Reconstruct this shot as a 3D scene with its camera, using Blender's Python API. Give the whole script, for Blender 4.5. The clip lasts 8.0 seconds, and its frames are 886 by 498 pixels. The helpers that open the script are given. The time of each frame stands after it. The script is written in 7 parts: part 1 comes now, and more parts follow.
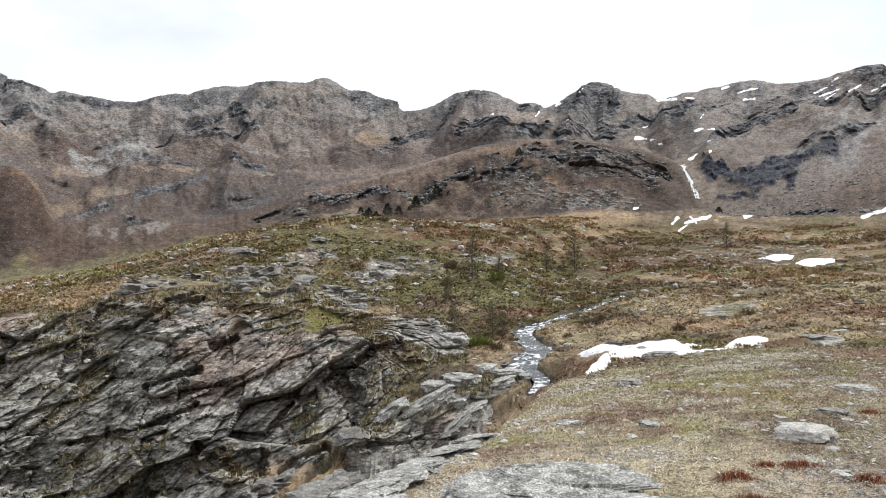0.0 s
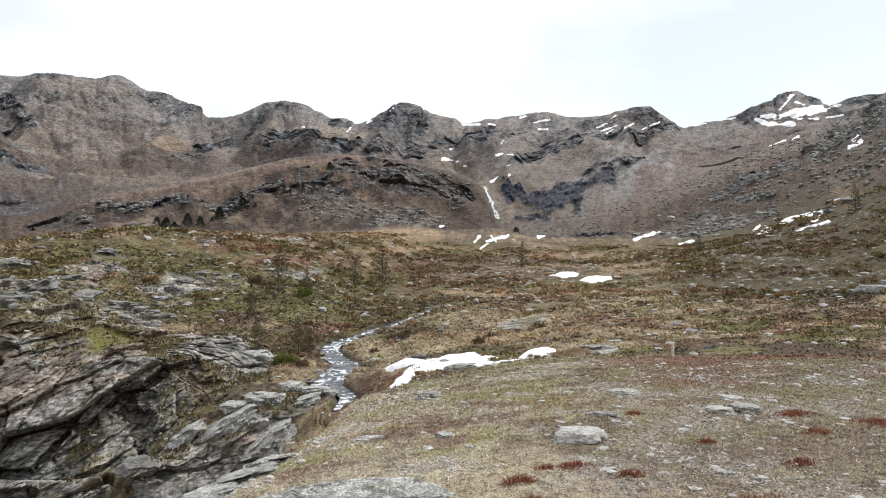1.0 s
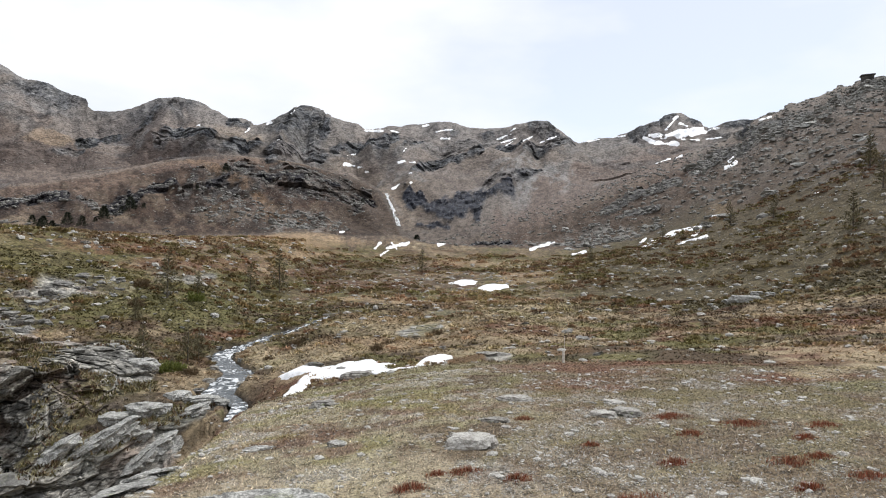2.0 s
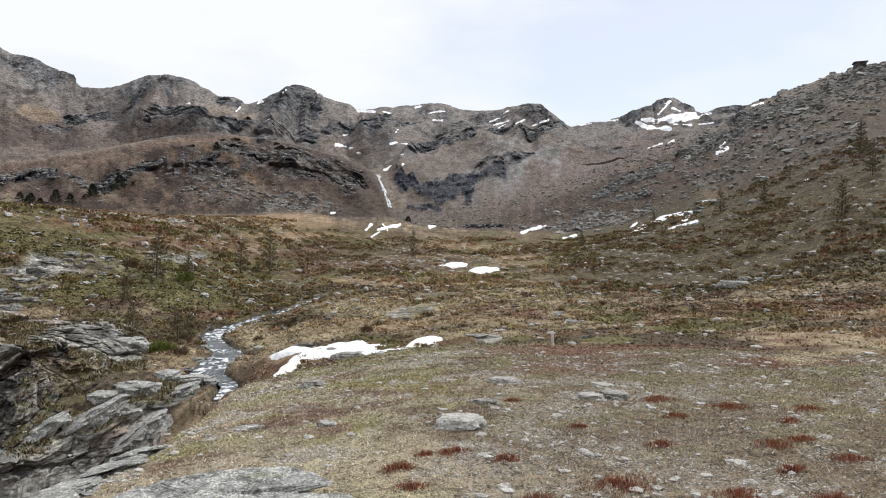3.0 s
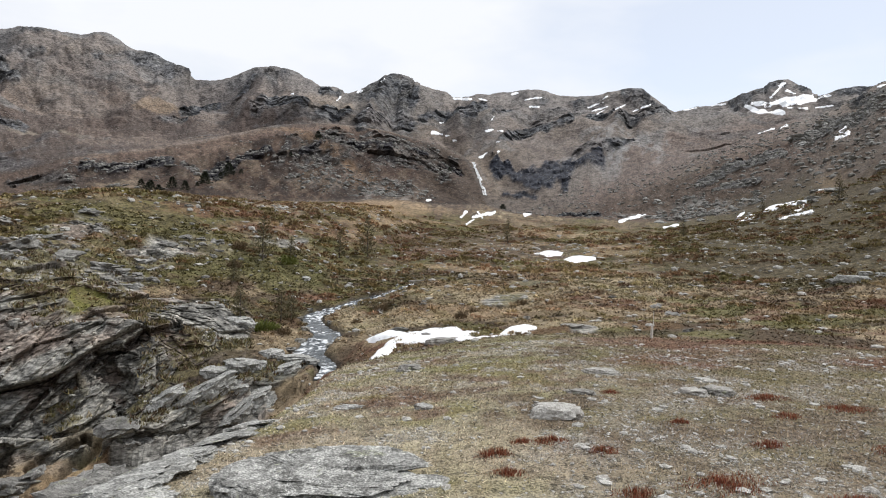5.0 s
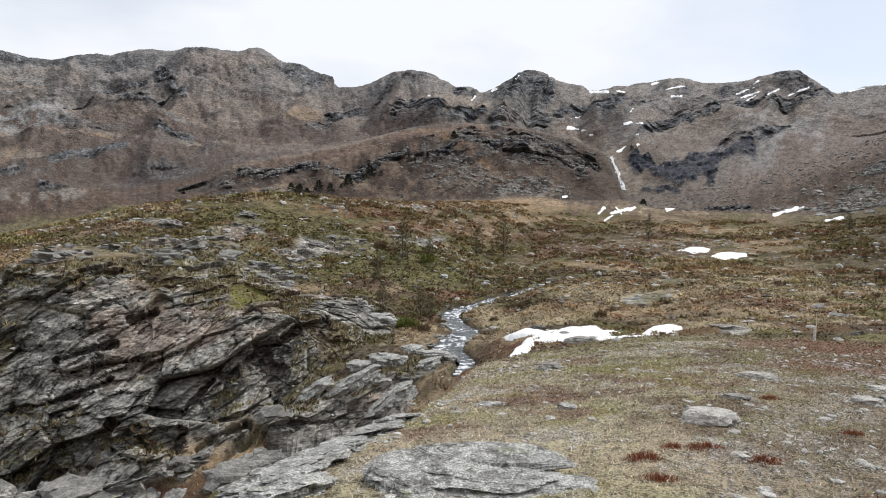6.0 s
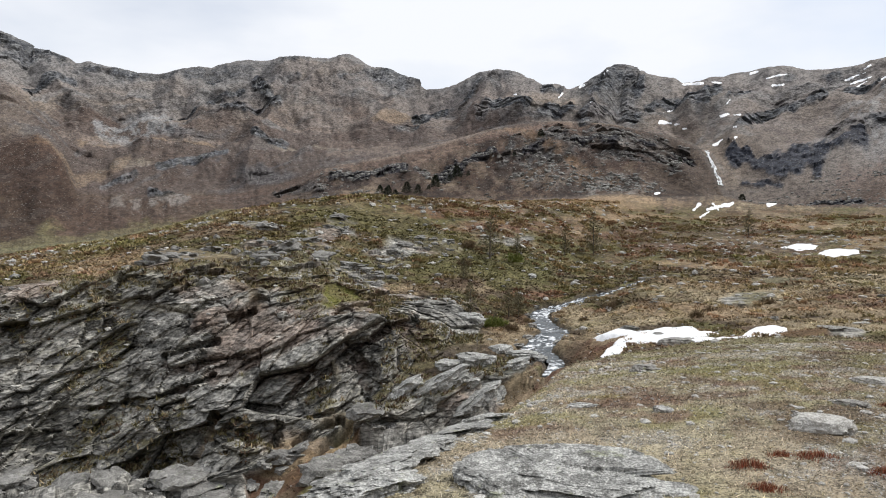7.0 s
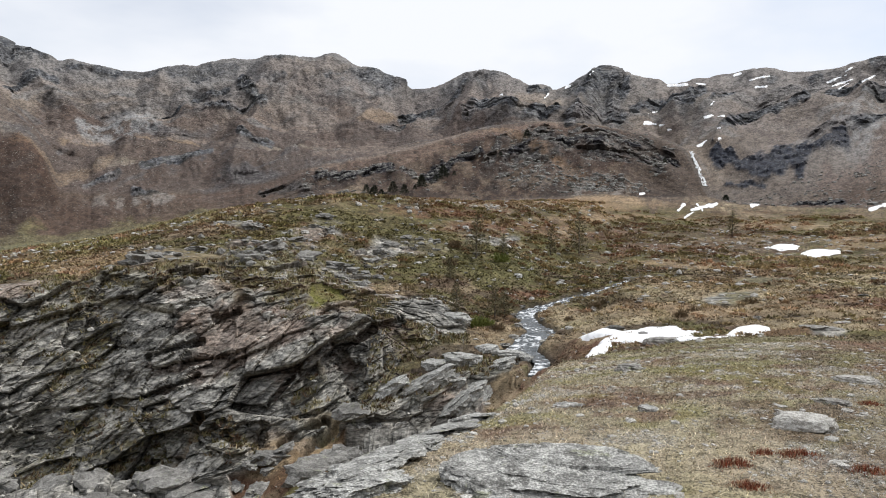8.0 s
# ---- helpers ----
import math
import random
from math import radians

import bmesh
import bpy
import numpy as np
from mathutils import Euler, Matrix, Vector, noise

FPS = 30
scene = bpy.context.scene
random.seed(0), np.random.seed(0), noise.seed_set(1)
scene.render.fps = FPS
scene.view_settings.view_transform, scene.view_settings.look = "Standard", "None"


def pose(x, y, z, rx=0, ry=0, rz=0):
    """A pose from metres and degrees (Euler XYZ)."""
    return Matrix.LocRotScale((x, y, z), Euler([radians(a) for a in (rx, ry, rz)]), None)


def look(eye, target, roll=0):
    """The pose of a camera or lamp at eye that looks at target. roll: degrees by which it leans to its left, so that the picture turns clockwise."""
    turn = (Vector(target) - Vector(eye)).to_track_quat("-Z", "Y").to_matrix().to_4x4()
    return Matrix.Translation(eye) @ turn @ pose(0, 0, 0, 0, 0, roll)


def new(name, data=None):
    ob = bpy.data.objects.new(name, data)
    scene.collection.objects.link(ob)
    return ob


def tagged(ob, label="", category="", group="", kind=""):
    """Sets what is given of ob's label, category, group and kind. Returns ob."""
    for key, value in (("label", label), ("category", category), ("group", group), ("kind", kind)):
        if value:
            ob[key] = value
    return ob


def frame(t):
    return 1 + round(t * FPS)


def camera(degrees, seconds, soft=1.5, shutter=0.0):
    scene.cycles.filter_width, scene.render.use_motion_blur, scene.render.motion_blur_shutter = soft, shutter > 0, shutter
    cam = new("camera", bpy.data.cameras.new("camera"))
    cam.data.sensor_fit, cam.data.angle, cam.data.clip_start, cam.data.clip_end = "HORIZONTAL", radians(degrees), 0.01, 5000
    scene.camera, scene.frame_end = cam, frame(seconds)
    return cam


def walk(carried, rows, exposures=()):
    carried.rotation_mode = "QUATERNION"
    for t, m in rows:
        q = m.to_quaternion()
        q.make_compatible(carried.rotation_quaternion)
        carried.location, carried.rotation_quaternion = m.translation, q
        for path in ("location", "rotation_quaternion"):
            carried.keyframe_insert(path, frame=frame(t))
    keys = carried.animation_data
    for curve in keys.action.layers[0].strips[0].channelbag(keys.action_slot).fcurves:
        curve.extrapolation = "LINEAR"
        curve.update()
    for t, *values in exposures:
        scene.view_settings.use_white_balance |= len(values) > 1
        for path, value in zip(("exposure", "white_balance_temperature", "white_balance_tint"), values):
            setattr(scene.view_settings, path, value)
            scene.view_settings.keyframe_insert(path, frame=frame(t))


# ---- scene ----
cam = camera(66.1, 8.0, 1.0)
EYE, TILT, LEAN = 1.62, -1.0, 1.5
# seconds, place, yaw, pitch, roll
ROWS = [
    (0.0, 0.0, 0.0, 0.0, 0.0, 0.0, 0.0),
    (0.5, 0.031, -0.003, 0.0, -9.03, 0.48, -0.48),
    (1.0, 0.068, 0.003, 0.004, -15.95, 1.38, -0.73),
    (1.5, 0.076, -0.031, 0.014, -21.13, 2.03, -1.16),
    (2.0, 0.103, -0.022, 0.01, -24.33, 2.13, -1.56),
    (2.2, 0.108, -0.017, 0.012, -25.17, 1.85, -1.69),
    (3.5, 0.095, -0.032, 0.006, -24.65, 0.18, -2.72),
    (4.0, 0.092, -0.031, 0.005, -23.24, -0.22, -2.89),
    (4.2, 0.088, -0.02, 0.003, -22.6, -0.29, -2.96),
    (5.3, 0.042, -0.03, 0.005, -14.1, -0.91, -2.84),
    (5.5, 0.027, -0.04, 0.008, -11.83, -1.01, -2.68),
    (6.0, 0.0, -0.025, 0.004, -5.8, -1.46, -2.32),
    (6.5, -0.003, 0.015, -0.009, -0.41, -1.62, -1.88),
    (7.0, 0.003, 0.035, -0.015, 1.54, -1.72, -1.61),
    (7.5, -0.004, 0.023, -0.009, 1.52, -1.85, -1.64),
    (8.0, -0.001, 0.031, -0.013, 0.38, -1.7, -1.7),
]
walk(cam, [(t, pose(0, 0, EYE, TILT, LEAN, 0) @ pose(x, y, z, 90 + pitch, roll, yaw)) for t, x, y, z, yaw, pitch, roll in ROWS],
     exposures=[(0.0, 0.28), (1.0, 0.2), (2.0, 0.09), (3.5, 0.02), (5.5, 0.0), (8.0, 0.0)])

# ---- light: bright thin overcast, a veiled sun ahead to the right ----
SUN_UP, SUN_BEARING = 44.0, 62.0
world = bpy.data.worlds.new("sky")
scene.world = world
world.use_nodes = True
wn, wl = world.node_tree.nodes, world.node_tree.links
wn.clear()
w_out = wn.new("ShaderNodeOutputWorld")
w_bg = wn.new("ShaderNodeBackground")
w_sky = wn.new("ShaderNodeTexSky")
w_sky.sky_type, w_sky.sun_disc = "NISHITA", False
w_sky.sun_elevation, w_sky.sun_rotation = radians(SUN_UP), radians(SUN_BEARING)
w_sky.altitude = 2000
w_dim = wn.new("ShaderNodeVectorMath")
w_dim.operation, w_dim.inputs["Scale"].default_value = "SCALE", 0.13
w_co = wn.new("ShaderNodeTexCoord")
w_map = wn.new("ShaderNodeMapping")
w_map.inputs["Scale"].default_value = (1.0, 1.0, 2.6)
w_noise = wn.new("ShaderNodeTexNoise")
w_noise.inputs["Scale"].default_value, w_noise.inputs["Detail"].default_value = 2.3, 5.0
w_noise.inputs["Roughness"].default_value = 0.5
w_ramp = wn.new("ShaderNodeMapRange")
w_ramp.inputs["From Min"].default_value, w_ramp.inputs["From Max"].default_value = 0.36, 0.58
w_ramp.inputs["To Min"].default_value, w_ramp.inputs["To Max"].default_value = 0.66, 1.0
w_mix = wn.new("ShaderNodeMix")
w_mix.data_type = "RGBA"
w_mix.inputs["B"].default_value = (0.945, 0.97, 1.02, 1)
wl.new(w_co.outputs["Generated"], w_map.inputs["Vector"])
wl.new(w_map.outputs["Vector"], w_noise.inputs["Vector"])
wl.new(w_noise.outputs["Fac"], w_ramp.inputs["Value"])
wl.new(w_sky.outputs["Color"], w_dim.inputs[0])
wl.new(w_dim.outputs["Vector"], w_mix.inputs["A"])
wl.new(w_ramp.outputs["Result"], w_mix.inputs["Factor"])
wl.new(w_mix.outputs["Result"], w_bg.inputs["Color"])
w_bg.inputs["Strength"].default_value = 1.0
wl.new(w_bg.outputs["Background"], w_out.inputs["Surface"])

sun = new("sun", bpy.data.lights.new("sun", "SUN"))
sun.data.energy, sun.data.angle, sun.data.color = 2.8, radians(9), (1.0, 0.975, 0.935)
b, e = radians(SUN_BEARING), radians(SUN_UP)
sun.matrix_world = look((math.sin(b) * math.cos(e) * 100, math.cos(b) * math.cos(e) * 100, math.sin(e) * 100), (0, 0, 0))

# ---- materials ----
def material(name, rough=0.9, spec=0.2):
    m = bpy.data.materials.new(name)
    m.use_nodes = True
    m.node_tree.nodes["Principled BSDF"].inputs["Roughness"].default_value = rough
    m.node_tree.nodes["Principled BSDF"].inputs["Specular IOR Level"].default_value = spec
    return m, m.node_tree.nodes, m.node_tree.links, m.node_tree.nodes["Principled BSDF"]


def noise_node(n, l, vec, scale, detail=4.0, rough=0.6, stretch=None):
    if stretch:
        mp = n.new("ShaderNodeMapping")
        mp.inputs["Scale"].default_value = stretch
        l.new(vec, mp.inputs["Vector"])
        vec = mp.outputs["Vector"]
    t = n.new("ShaderNodeTexNoise")
    t.inputs["Scale"].default_value, t.inputs["Detail"].default_value, t.inputs["Roughness"].default_value = scale, detail, rough
    l.new(vec, t.inputs["Vector"])
    return t.outputs["Fac"]


def remap(n, l, val, a, b, c, d):
    r = n.new("ShaderNodeMapRange")
    for k, v in zip(("From Min", "From Max", "To Min", "To Max"), (a, b, c, d)):
        r.inputs[k].default_value = v
    l.new(val, r.inputs["Value"])
    return r.outputs["Result"]


def mix(n, l, fac, a, b, kind="MIX"):
    m = n.new("ShaderNodeMix")
    m.data_type, m.blend_type = "RGBA", kind
    for sock, v in (("Factor", fac), ("A", a), ("B", b)):
        if isinstance(v, (int, float)):
            m.inputs[sock].default_value = v
        elif isinstance(v, tuple):
            m.inputs[sock].default_value = (*v, 1)
        else:
            l.new(v, m.inputs[sock])
    return m.outputs["Result"]


def bump(n, l, bsdf, height, strength, dist):
    b = n.new("ShaderNodeBump")
    b.inputs["Strength"].default_value, b.inputs["Distance"].default_value = strength, dist
    l.new(height, b.inputs["Height"])
    l.new(b.outputs["Normal"], bsdf.inputs["Normal"])


def attribute(n, name, out="Fac"):
    t = n.new("ShaderNodeAttribute")
    t.attribute_name = name
    return t.outputs[out]


def ground_material():
    """Turf, heath and bare rock: the sheet carries what grows where and painted haze, the nodes add the grain."""
    m, n, l, bsdf = material("alpine_ground", 0.95, 0.12)
    co = n.new("ShaderNodeNewGeometry").outputs["Position"]
    tint, rock, far, wide, distant = attribute(n, "tint", "Color"), attribute(n, "rock"), attribute(n, "far"), attribute(n, "wide"), attribute(n, "distant")
    view_co = attribute(n, "view_co", "Vector")

    def grain_at(fine, coarse, where=co):
        return mix(n, l, 0.42, noise_node(n, l, where, fine, 4, 0.72), noise_node(n, l, where, coarse, 5, 0.72))

    near_g, wide_g, far_g, dist_g = grain_at(48.0, 9.0), grain_at(6.5, 1.2), grain_at(0.9, 0.24, view_co), grain_at(0.6, 0.15, view_co)
    grain = mix(n, l, wide, near_g, wide_g)
    grain = mix(n, l, far, grain, far_g)
    grain = mix(n, l, distant, grain, dist_g)
    bed = noise_node(n, l, co, 1.1, 8, 0.75, (0.35, 0.35, 2.2))
    grain_r = mix(n, l, remap(n, l, far, 0, 1, 0.5, 0.0), grain, bed)
    grain = mix(n, l, rock, grain, grain_r)
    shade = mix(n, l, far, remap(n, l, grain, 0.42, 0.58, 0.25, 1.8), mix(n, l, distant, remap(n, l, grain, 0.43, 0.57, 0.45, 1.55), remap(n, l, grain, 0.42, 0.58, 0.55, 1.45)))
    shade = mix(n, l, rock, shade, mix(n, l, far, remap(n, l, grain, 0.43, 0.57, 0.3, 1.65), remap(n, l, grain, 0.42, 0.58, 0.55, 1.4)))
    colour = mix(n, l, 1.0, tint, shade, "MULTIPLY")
    chips = noise_node(n, l, co, 7.0, 4, 0.7, (0.5, 0.5, 1.5))
    chips = mix(n, l, far, chips, noise_node(n, l, view_co, 0.32, 5, 0.7))
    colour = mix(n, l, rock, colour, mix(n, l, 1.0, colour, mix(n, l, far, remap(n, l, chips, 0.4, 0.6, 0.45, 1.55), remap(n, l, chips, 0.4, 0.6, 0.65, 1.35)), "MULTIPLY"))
    specks = noise_node(n, l, view_co, 0.85, 2, 0.5)
    colour = mix(n, l, mix(n, l, 1.0, far, remap(n, l, specks, 0.66, 0.7, 0.0, 0.75), "MULTIPLY"), colour, (0.3, 0.29, 0.265))
    # straw and dead stalks among the heath, pale lichen on the stone
    fleck = mix(n, l, far, remap(n, l, grain, 0.55, 0.61, 0.0, 0.7), remap(n, l, grain, 0.58, 0.64, 0.0, 0.3))
    colour = mix(n, l, fleck, colour, mix(n, l, 0.5, mix(n, l, rock, mix(n, l, far, (0.36, 0.3, 0.2), (0.24, 0.2, 0.15)), mix(n, l, far, (0.4, 0.39, 0.35), (0.24, 0.235, 0.22))), tint))
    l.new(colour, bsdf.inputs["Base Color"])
    b = n.new("ShaderNodeBump")
    b.inputs["Strength"].default_value = 0.7
    reach = n.new("ShaderNodeMath")
    reach.operation = "ADD"
    l.new(remap(n, l, wide, 0, 1, 0.03, 0.22), reach.inputs[0])
    step2 = n.new("ShaderNodeMath")
    step2.operation = "ADD"
    l.new(remap(n, l, far, 0, 1, 0.0, 0.3), step2.inputs[0])
    l.new(remap(n, l, distant, 0, 1, 0.0, 0.7), step2.inputs[1])
    l.new(step2.outputs[0], reach.inputs[1])
    l.new(reach.outputs[0], b.inputs["Distance"])
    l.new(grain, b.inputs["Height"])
    l.new(b.outputs["Normal"], bsdf.inputs["Normal"])
    return m


GROUND = ground_material()


def snow_material():
    m, n, l, bsdf = material("old_snow", 0.6, 0.3)
    co = n.new("ShaderNodeNewGeometry").outputs["Position"]
    d = noise_node(n, l, co, 1.6, 6, 0.7)
    l.new(mix(n, l, remap(n, l, d, 0.5, 0.75, 0.0, 0.6), (0.9, 0.91, 0.93), (0.62, 0.58, 0.52)), bsdf.inputs["Base Color"])
    bump(n, l, bsdf, noise_node(n, l, co, 5.0, 4, 0.6), 0.5, 0.05)
    return m


SNOW = snow_material()


def rock_material(name, pale, mid, dark, lichen=0.5, size=1.0, green=1.0):
    m, n, l, bsdf = material(name, 0.9, 0.2)
    co = n.new("ShaderNodeNewGeometry").outputs["Position"]
    rnd = n.new("ShaderNodeObjectInfo").outputs["Random"]
    a = noise_node(n, l, co, 3.0 / size, 9, 0.75)
    b = noise_node(n, l, co, 16.0 / size, 8, 0.75)
    c = mix(n, l, remap(n, l, a, 0.42, 0.58, 0, 1), dark, mid)
    c = mix(n, l, remap(n, l, b, 0.5, 0.6, 0, lichen), c, pale)
    spots = noise_node(n, l, co, 7.0 / size, 6, 0.6)
    c = mix(n, l, remap(n, l, spots, 0.6, 0.66, 0, lichen * green), c, (0.33, 0.35, 0.2))
    crust = noise_node(n, l, co, 4.5 / size, 6, 0.68)
    c = mix(n, l, remap(n, l, crust, 0.53, 0.57, 0, lichen * 0.75), c, pale)
    vein = noise_node(n, l, co, 2.0 / size, 7, 0.6)
    c = mix(n, l, remap(n, l, vein, 0.5, 0.515, 0.6, 0.0), c, mix(n, l, remap(n, l, vein, 0.485, 0.5, 0.0, 0.8), c, dark))
    speck = noise_node(n, l, co, 70.0 / size, 3, 0.6)
    c = mix(n, l, 1.0, c, remap(n, l, speck, 0.4, 0.6, 0.55, 1.4), "MULTIPLY")
    c = mix(n, l, remap(n, l, rnd, 0, 1, 0.0, 0.25), c, dark)
    l.new(c, bsdf.inputs["Base Color"])
    bump(n, l, bsdf, mix(n, l, 0.5, a, b), 0.8, 0.04 * size)
    return m


SLAB = rock_material("lichened_schist", (0.6, 0.595, 0.56), (0.34, 0.338, 0.318), (0.14, 0.137, 0.127), 0.85, 1.0, 0.5)
STONE = rock_material("grey_stone", (0.5, 0.48, 0.44), (0.3, 0.29, 0.265), (0.13, 0.122, 0.11), 0.7, 0.5)
LICHEN = rock_material("white_lichened_stone", (0.68, 0.665, 0.625), (0.46, 0.445, 0.41), (0.24, 0.225, 0.2), 0.7, 0.3, 0.25)
SCREE = rock_material("scree_stone", (0.42, 0.41, 0.38), (0.27, 0.262, 0.245), (0.12, 0.115, 0.105), 0.5, 3.0)


def tinted_material(name, rough=0.9, spread=0.5, through_light=0.0):
    """Takes the colour that each blade or clump carries, varied from island to island."""
    m, n, l, bsdf = material(name, rough, 0.12)
    isl = n.new("ShaderNodeNewGeometry").outputs["Random Per Island"]
    l.new(mix(n, l, 1.0, attribute(n, "tint", "Color"), remap(n, l, isl, 0, 1, 1 - spread, 1 + spread), "MULTIPLY"), bsdf.inputs["Base Color"])
    return m


GRASS = tinted_material("dry_turf", 0.85, 0.55)
SHRUB = tinted_material("dwarf_shrub", 0.85, 0.5)


def plain_material(name, col, other, scale=8.0, rough=0.85, relief=0.02):
    m, n, l, bsdf = material(name, rough, 0.2)
    co = n.new("ShaderNodeNewGeometry").outputs["Position"]
    a = noise_node(n, l, co, scale, 7, 0.7)
    l.new(mix(n, l, remap(n, l, a, 0.42, 0.58, 0, 1), col, other), bsdf.inputs["Base Color"])
    bump(n, l, bsdf, a, 0.6, relief)
    return m


BARK = plain_material("larch_bark", (0.16, 0.14, 0.12), (0.08, 0.065, 0.055), 12)
TWIG = plain_material("larch_twigs", (0.21, 0.185, 0.105), (0.13, 0.115, 0.068), 3, 0.9)
FIR = plain_material("dark_needles", (0.05, 0.058, 0.036), (0.025, 0.03, 0.02), 2, 0.9)
JUNIPER = plain_material("juniper_needles", (0.22, 0.24, 0.065), (0.1, 0.12, 0.035), 9, 0.9)
WEATHERED = plain_material("weathered_wood", (0.42, 0.4, 0.36), (0.25, 0.23, 0.2), 14, 0.8)
REDMOSS = tinted_material("red_sedge", 0.9, 0.5)
HUTSTONE = plain_material("hut_stone", (0.12, 0.11, 0.1), (0.05, 0.048, 0.045), 0.8)


def water_material():
    m, n, l, bsdf = material("running_water", 0.12, 0.5)
    co = n.new("ShaderNodeNewGeometry").outputs["Position"]
    foam = attribute(n, "foam")
    a = noise_node(n, l, co, 3.2, 4, 0.6)
    k = n.new("ShaderNodeMath")
    k.operation = "ADD"
    l.new(foam, k.inputs[0])
    l.new(remap(n, l, a, 0.35, 0.65, -0.45, 0.45), k.inputs[1])
    white = remap(n, l, k.outputs[0], 0.35, 0.75, 0.0, 1.0)
    l.new(mix(n, l, white, (0.05, 0.06, 0.065), (0.8, 0.82, 0.84)), bsdf.inputs["Base Color"])
    l.new(remap(n, l, white, 0, 1, 0.15, 0.6), bsdf.inputs["Roughness"])
    bump(n, l, bsdf, a, 0.7, 0.08)
    return m


WATER = water_material()

# terrain lines, fitted to the camera's view: bearing from the viewpoint (degrees), chosen distance and height in metres
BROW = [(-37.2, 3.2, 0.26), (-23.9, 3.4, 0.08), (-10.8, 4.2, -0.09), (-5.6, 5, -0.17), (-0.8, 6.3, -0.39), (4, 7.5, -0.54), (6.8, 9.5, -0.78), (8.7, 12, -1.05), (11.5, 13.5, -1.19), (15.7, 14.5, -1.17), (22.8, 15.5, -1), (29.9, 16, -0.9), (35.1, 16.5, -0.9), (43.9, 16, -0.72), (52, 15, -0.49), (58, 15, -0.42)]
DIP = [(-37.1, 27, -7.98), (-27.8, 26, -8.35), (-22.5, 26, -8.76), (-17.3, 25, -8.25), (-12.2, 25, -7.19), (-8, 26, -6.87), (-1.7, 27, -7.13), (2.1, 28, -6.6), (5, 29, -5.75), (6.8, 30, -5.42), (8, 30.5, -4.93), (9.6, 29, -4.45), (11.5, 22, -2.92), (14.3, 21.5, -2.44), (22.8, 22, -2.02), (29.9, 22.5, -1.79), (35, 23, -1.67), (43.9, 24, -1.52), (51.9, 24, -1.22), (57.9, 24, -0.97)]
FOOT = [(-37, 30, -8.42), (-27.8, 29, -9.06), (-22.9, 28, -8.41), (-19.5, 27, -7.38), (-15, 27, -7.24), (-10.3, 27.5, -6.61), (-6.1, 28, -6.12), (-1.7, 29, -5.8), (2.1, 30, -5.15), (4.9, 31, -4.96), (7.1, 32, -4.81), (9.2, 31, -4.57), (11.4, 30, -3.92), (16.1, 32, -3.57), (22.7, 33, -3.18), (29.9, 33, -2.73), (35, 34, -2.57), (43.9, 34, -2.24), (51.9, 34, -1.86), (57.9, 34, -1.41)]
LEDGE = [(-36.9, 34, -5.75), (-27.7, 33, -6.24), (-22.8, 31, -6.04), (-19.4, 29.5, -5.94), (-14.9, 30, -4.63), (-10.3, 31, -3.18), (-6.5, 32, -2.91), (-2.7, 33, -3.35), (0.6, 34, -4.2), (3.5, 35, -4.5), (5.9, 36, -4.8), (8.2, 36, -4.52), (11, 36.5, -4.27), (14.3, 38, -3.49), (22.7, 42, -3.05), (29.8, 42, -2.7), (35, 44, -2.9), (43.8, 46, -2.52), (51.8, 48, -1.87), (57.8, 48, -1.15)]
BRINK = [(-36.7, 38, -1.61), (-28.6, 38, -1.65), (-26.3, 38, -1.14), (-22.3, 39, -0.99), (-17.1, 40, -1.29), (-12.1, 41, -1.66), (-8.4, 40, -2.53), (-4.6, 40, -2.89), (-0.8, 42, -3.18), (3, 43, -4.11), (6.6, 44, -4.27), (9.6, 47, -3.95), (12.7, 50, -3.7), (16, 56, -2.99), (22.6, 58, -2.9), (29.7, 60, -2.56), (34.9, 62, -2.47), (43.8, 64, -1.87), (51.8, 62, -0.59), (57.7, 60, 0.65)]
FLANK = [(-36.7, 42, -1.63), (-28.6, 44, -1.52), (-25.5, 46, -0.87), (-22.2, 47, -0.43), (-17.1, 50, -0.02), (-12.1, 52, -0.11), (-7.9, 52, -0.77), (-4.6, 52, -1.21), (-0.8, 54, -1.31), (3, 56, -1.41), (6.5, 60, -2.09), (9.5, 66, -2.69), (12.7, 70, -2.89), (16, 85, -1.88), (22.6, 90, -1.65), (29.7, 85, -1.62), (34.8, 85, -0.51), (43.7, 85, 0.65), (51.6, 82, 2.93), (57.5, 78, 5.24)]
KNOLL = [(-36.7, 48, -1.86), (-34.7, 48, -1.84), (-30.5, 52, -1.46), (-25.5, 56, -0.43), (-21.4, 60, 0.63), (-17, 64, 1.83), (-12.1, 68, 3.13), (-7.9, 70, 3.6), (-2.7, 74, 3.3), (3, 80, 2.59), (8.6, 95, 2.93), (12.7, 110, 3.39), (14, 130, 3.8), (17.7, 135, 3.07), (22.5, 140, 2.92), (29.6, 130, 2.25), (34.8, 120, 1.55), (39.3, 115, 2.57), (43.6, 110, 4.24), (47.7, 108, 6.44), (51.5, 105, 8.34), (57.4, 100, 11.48)]
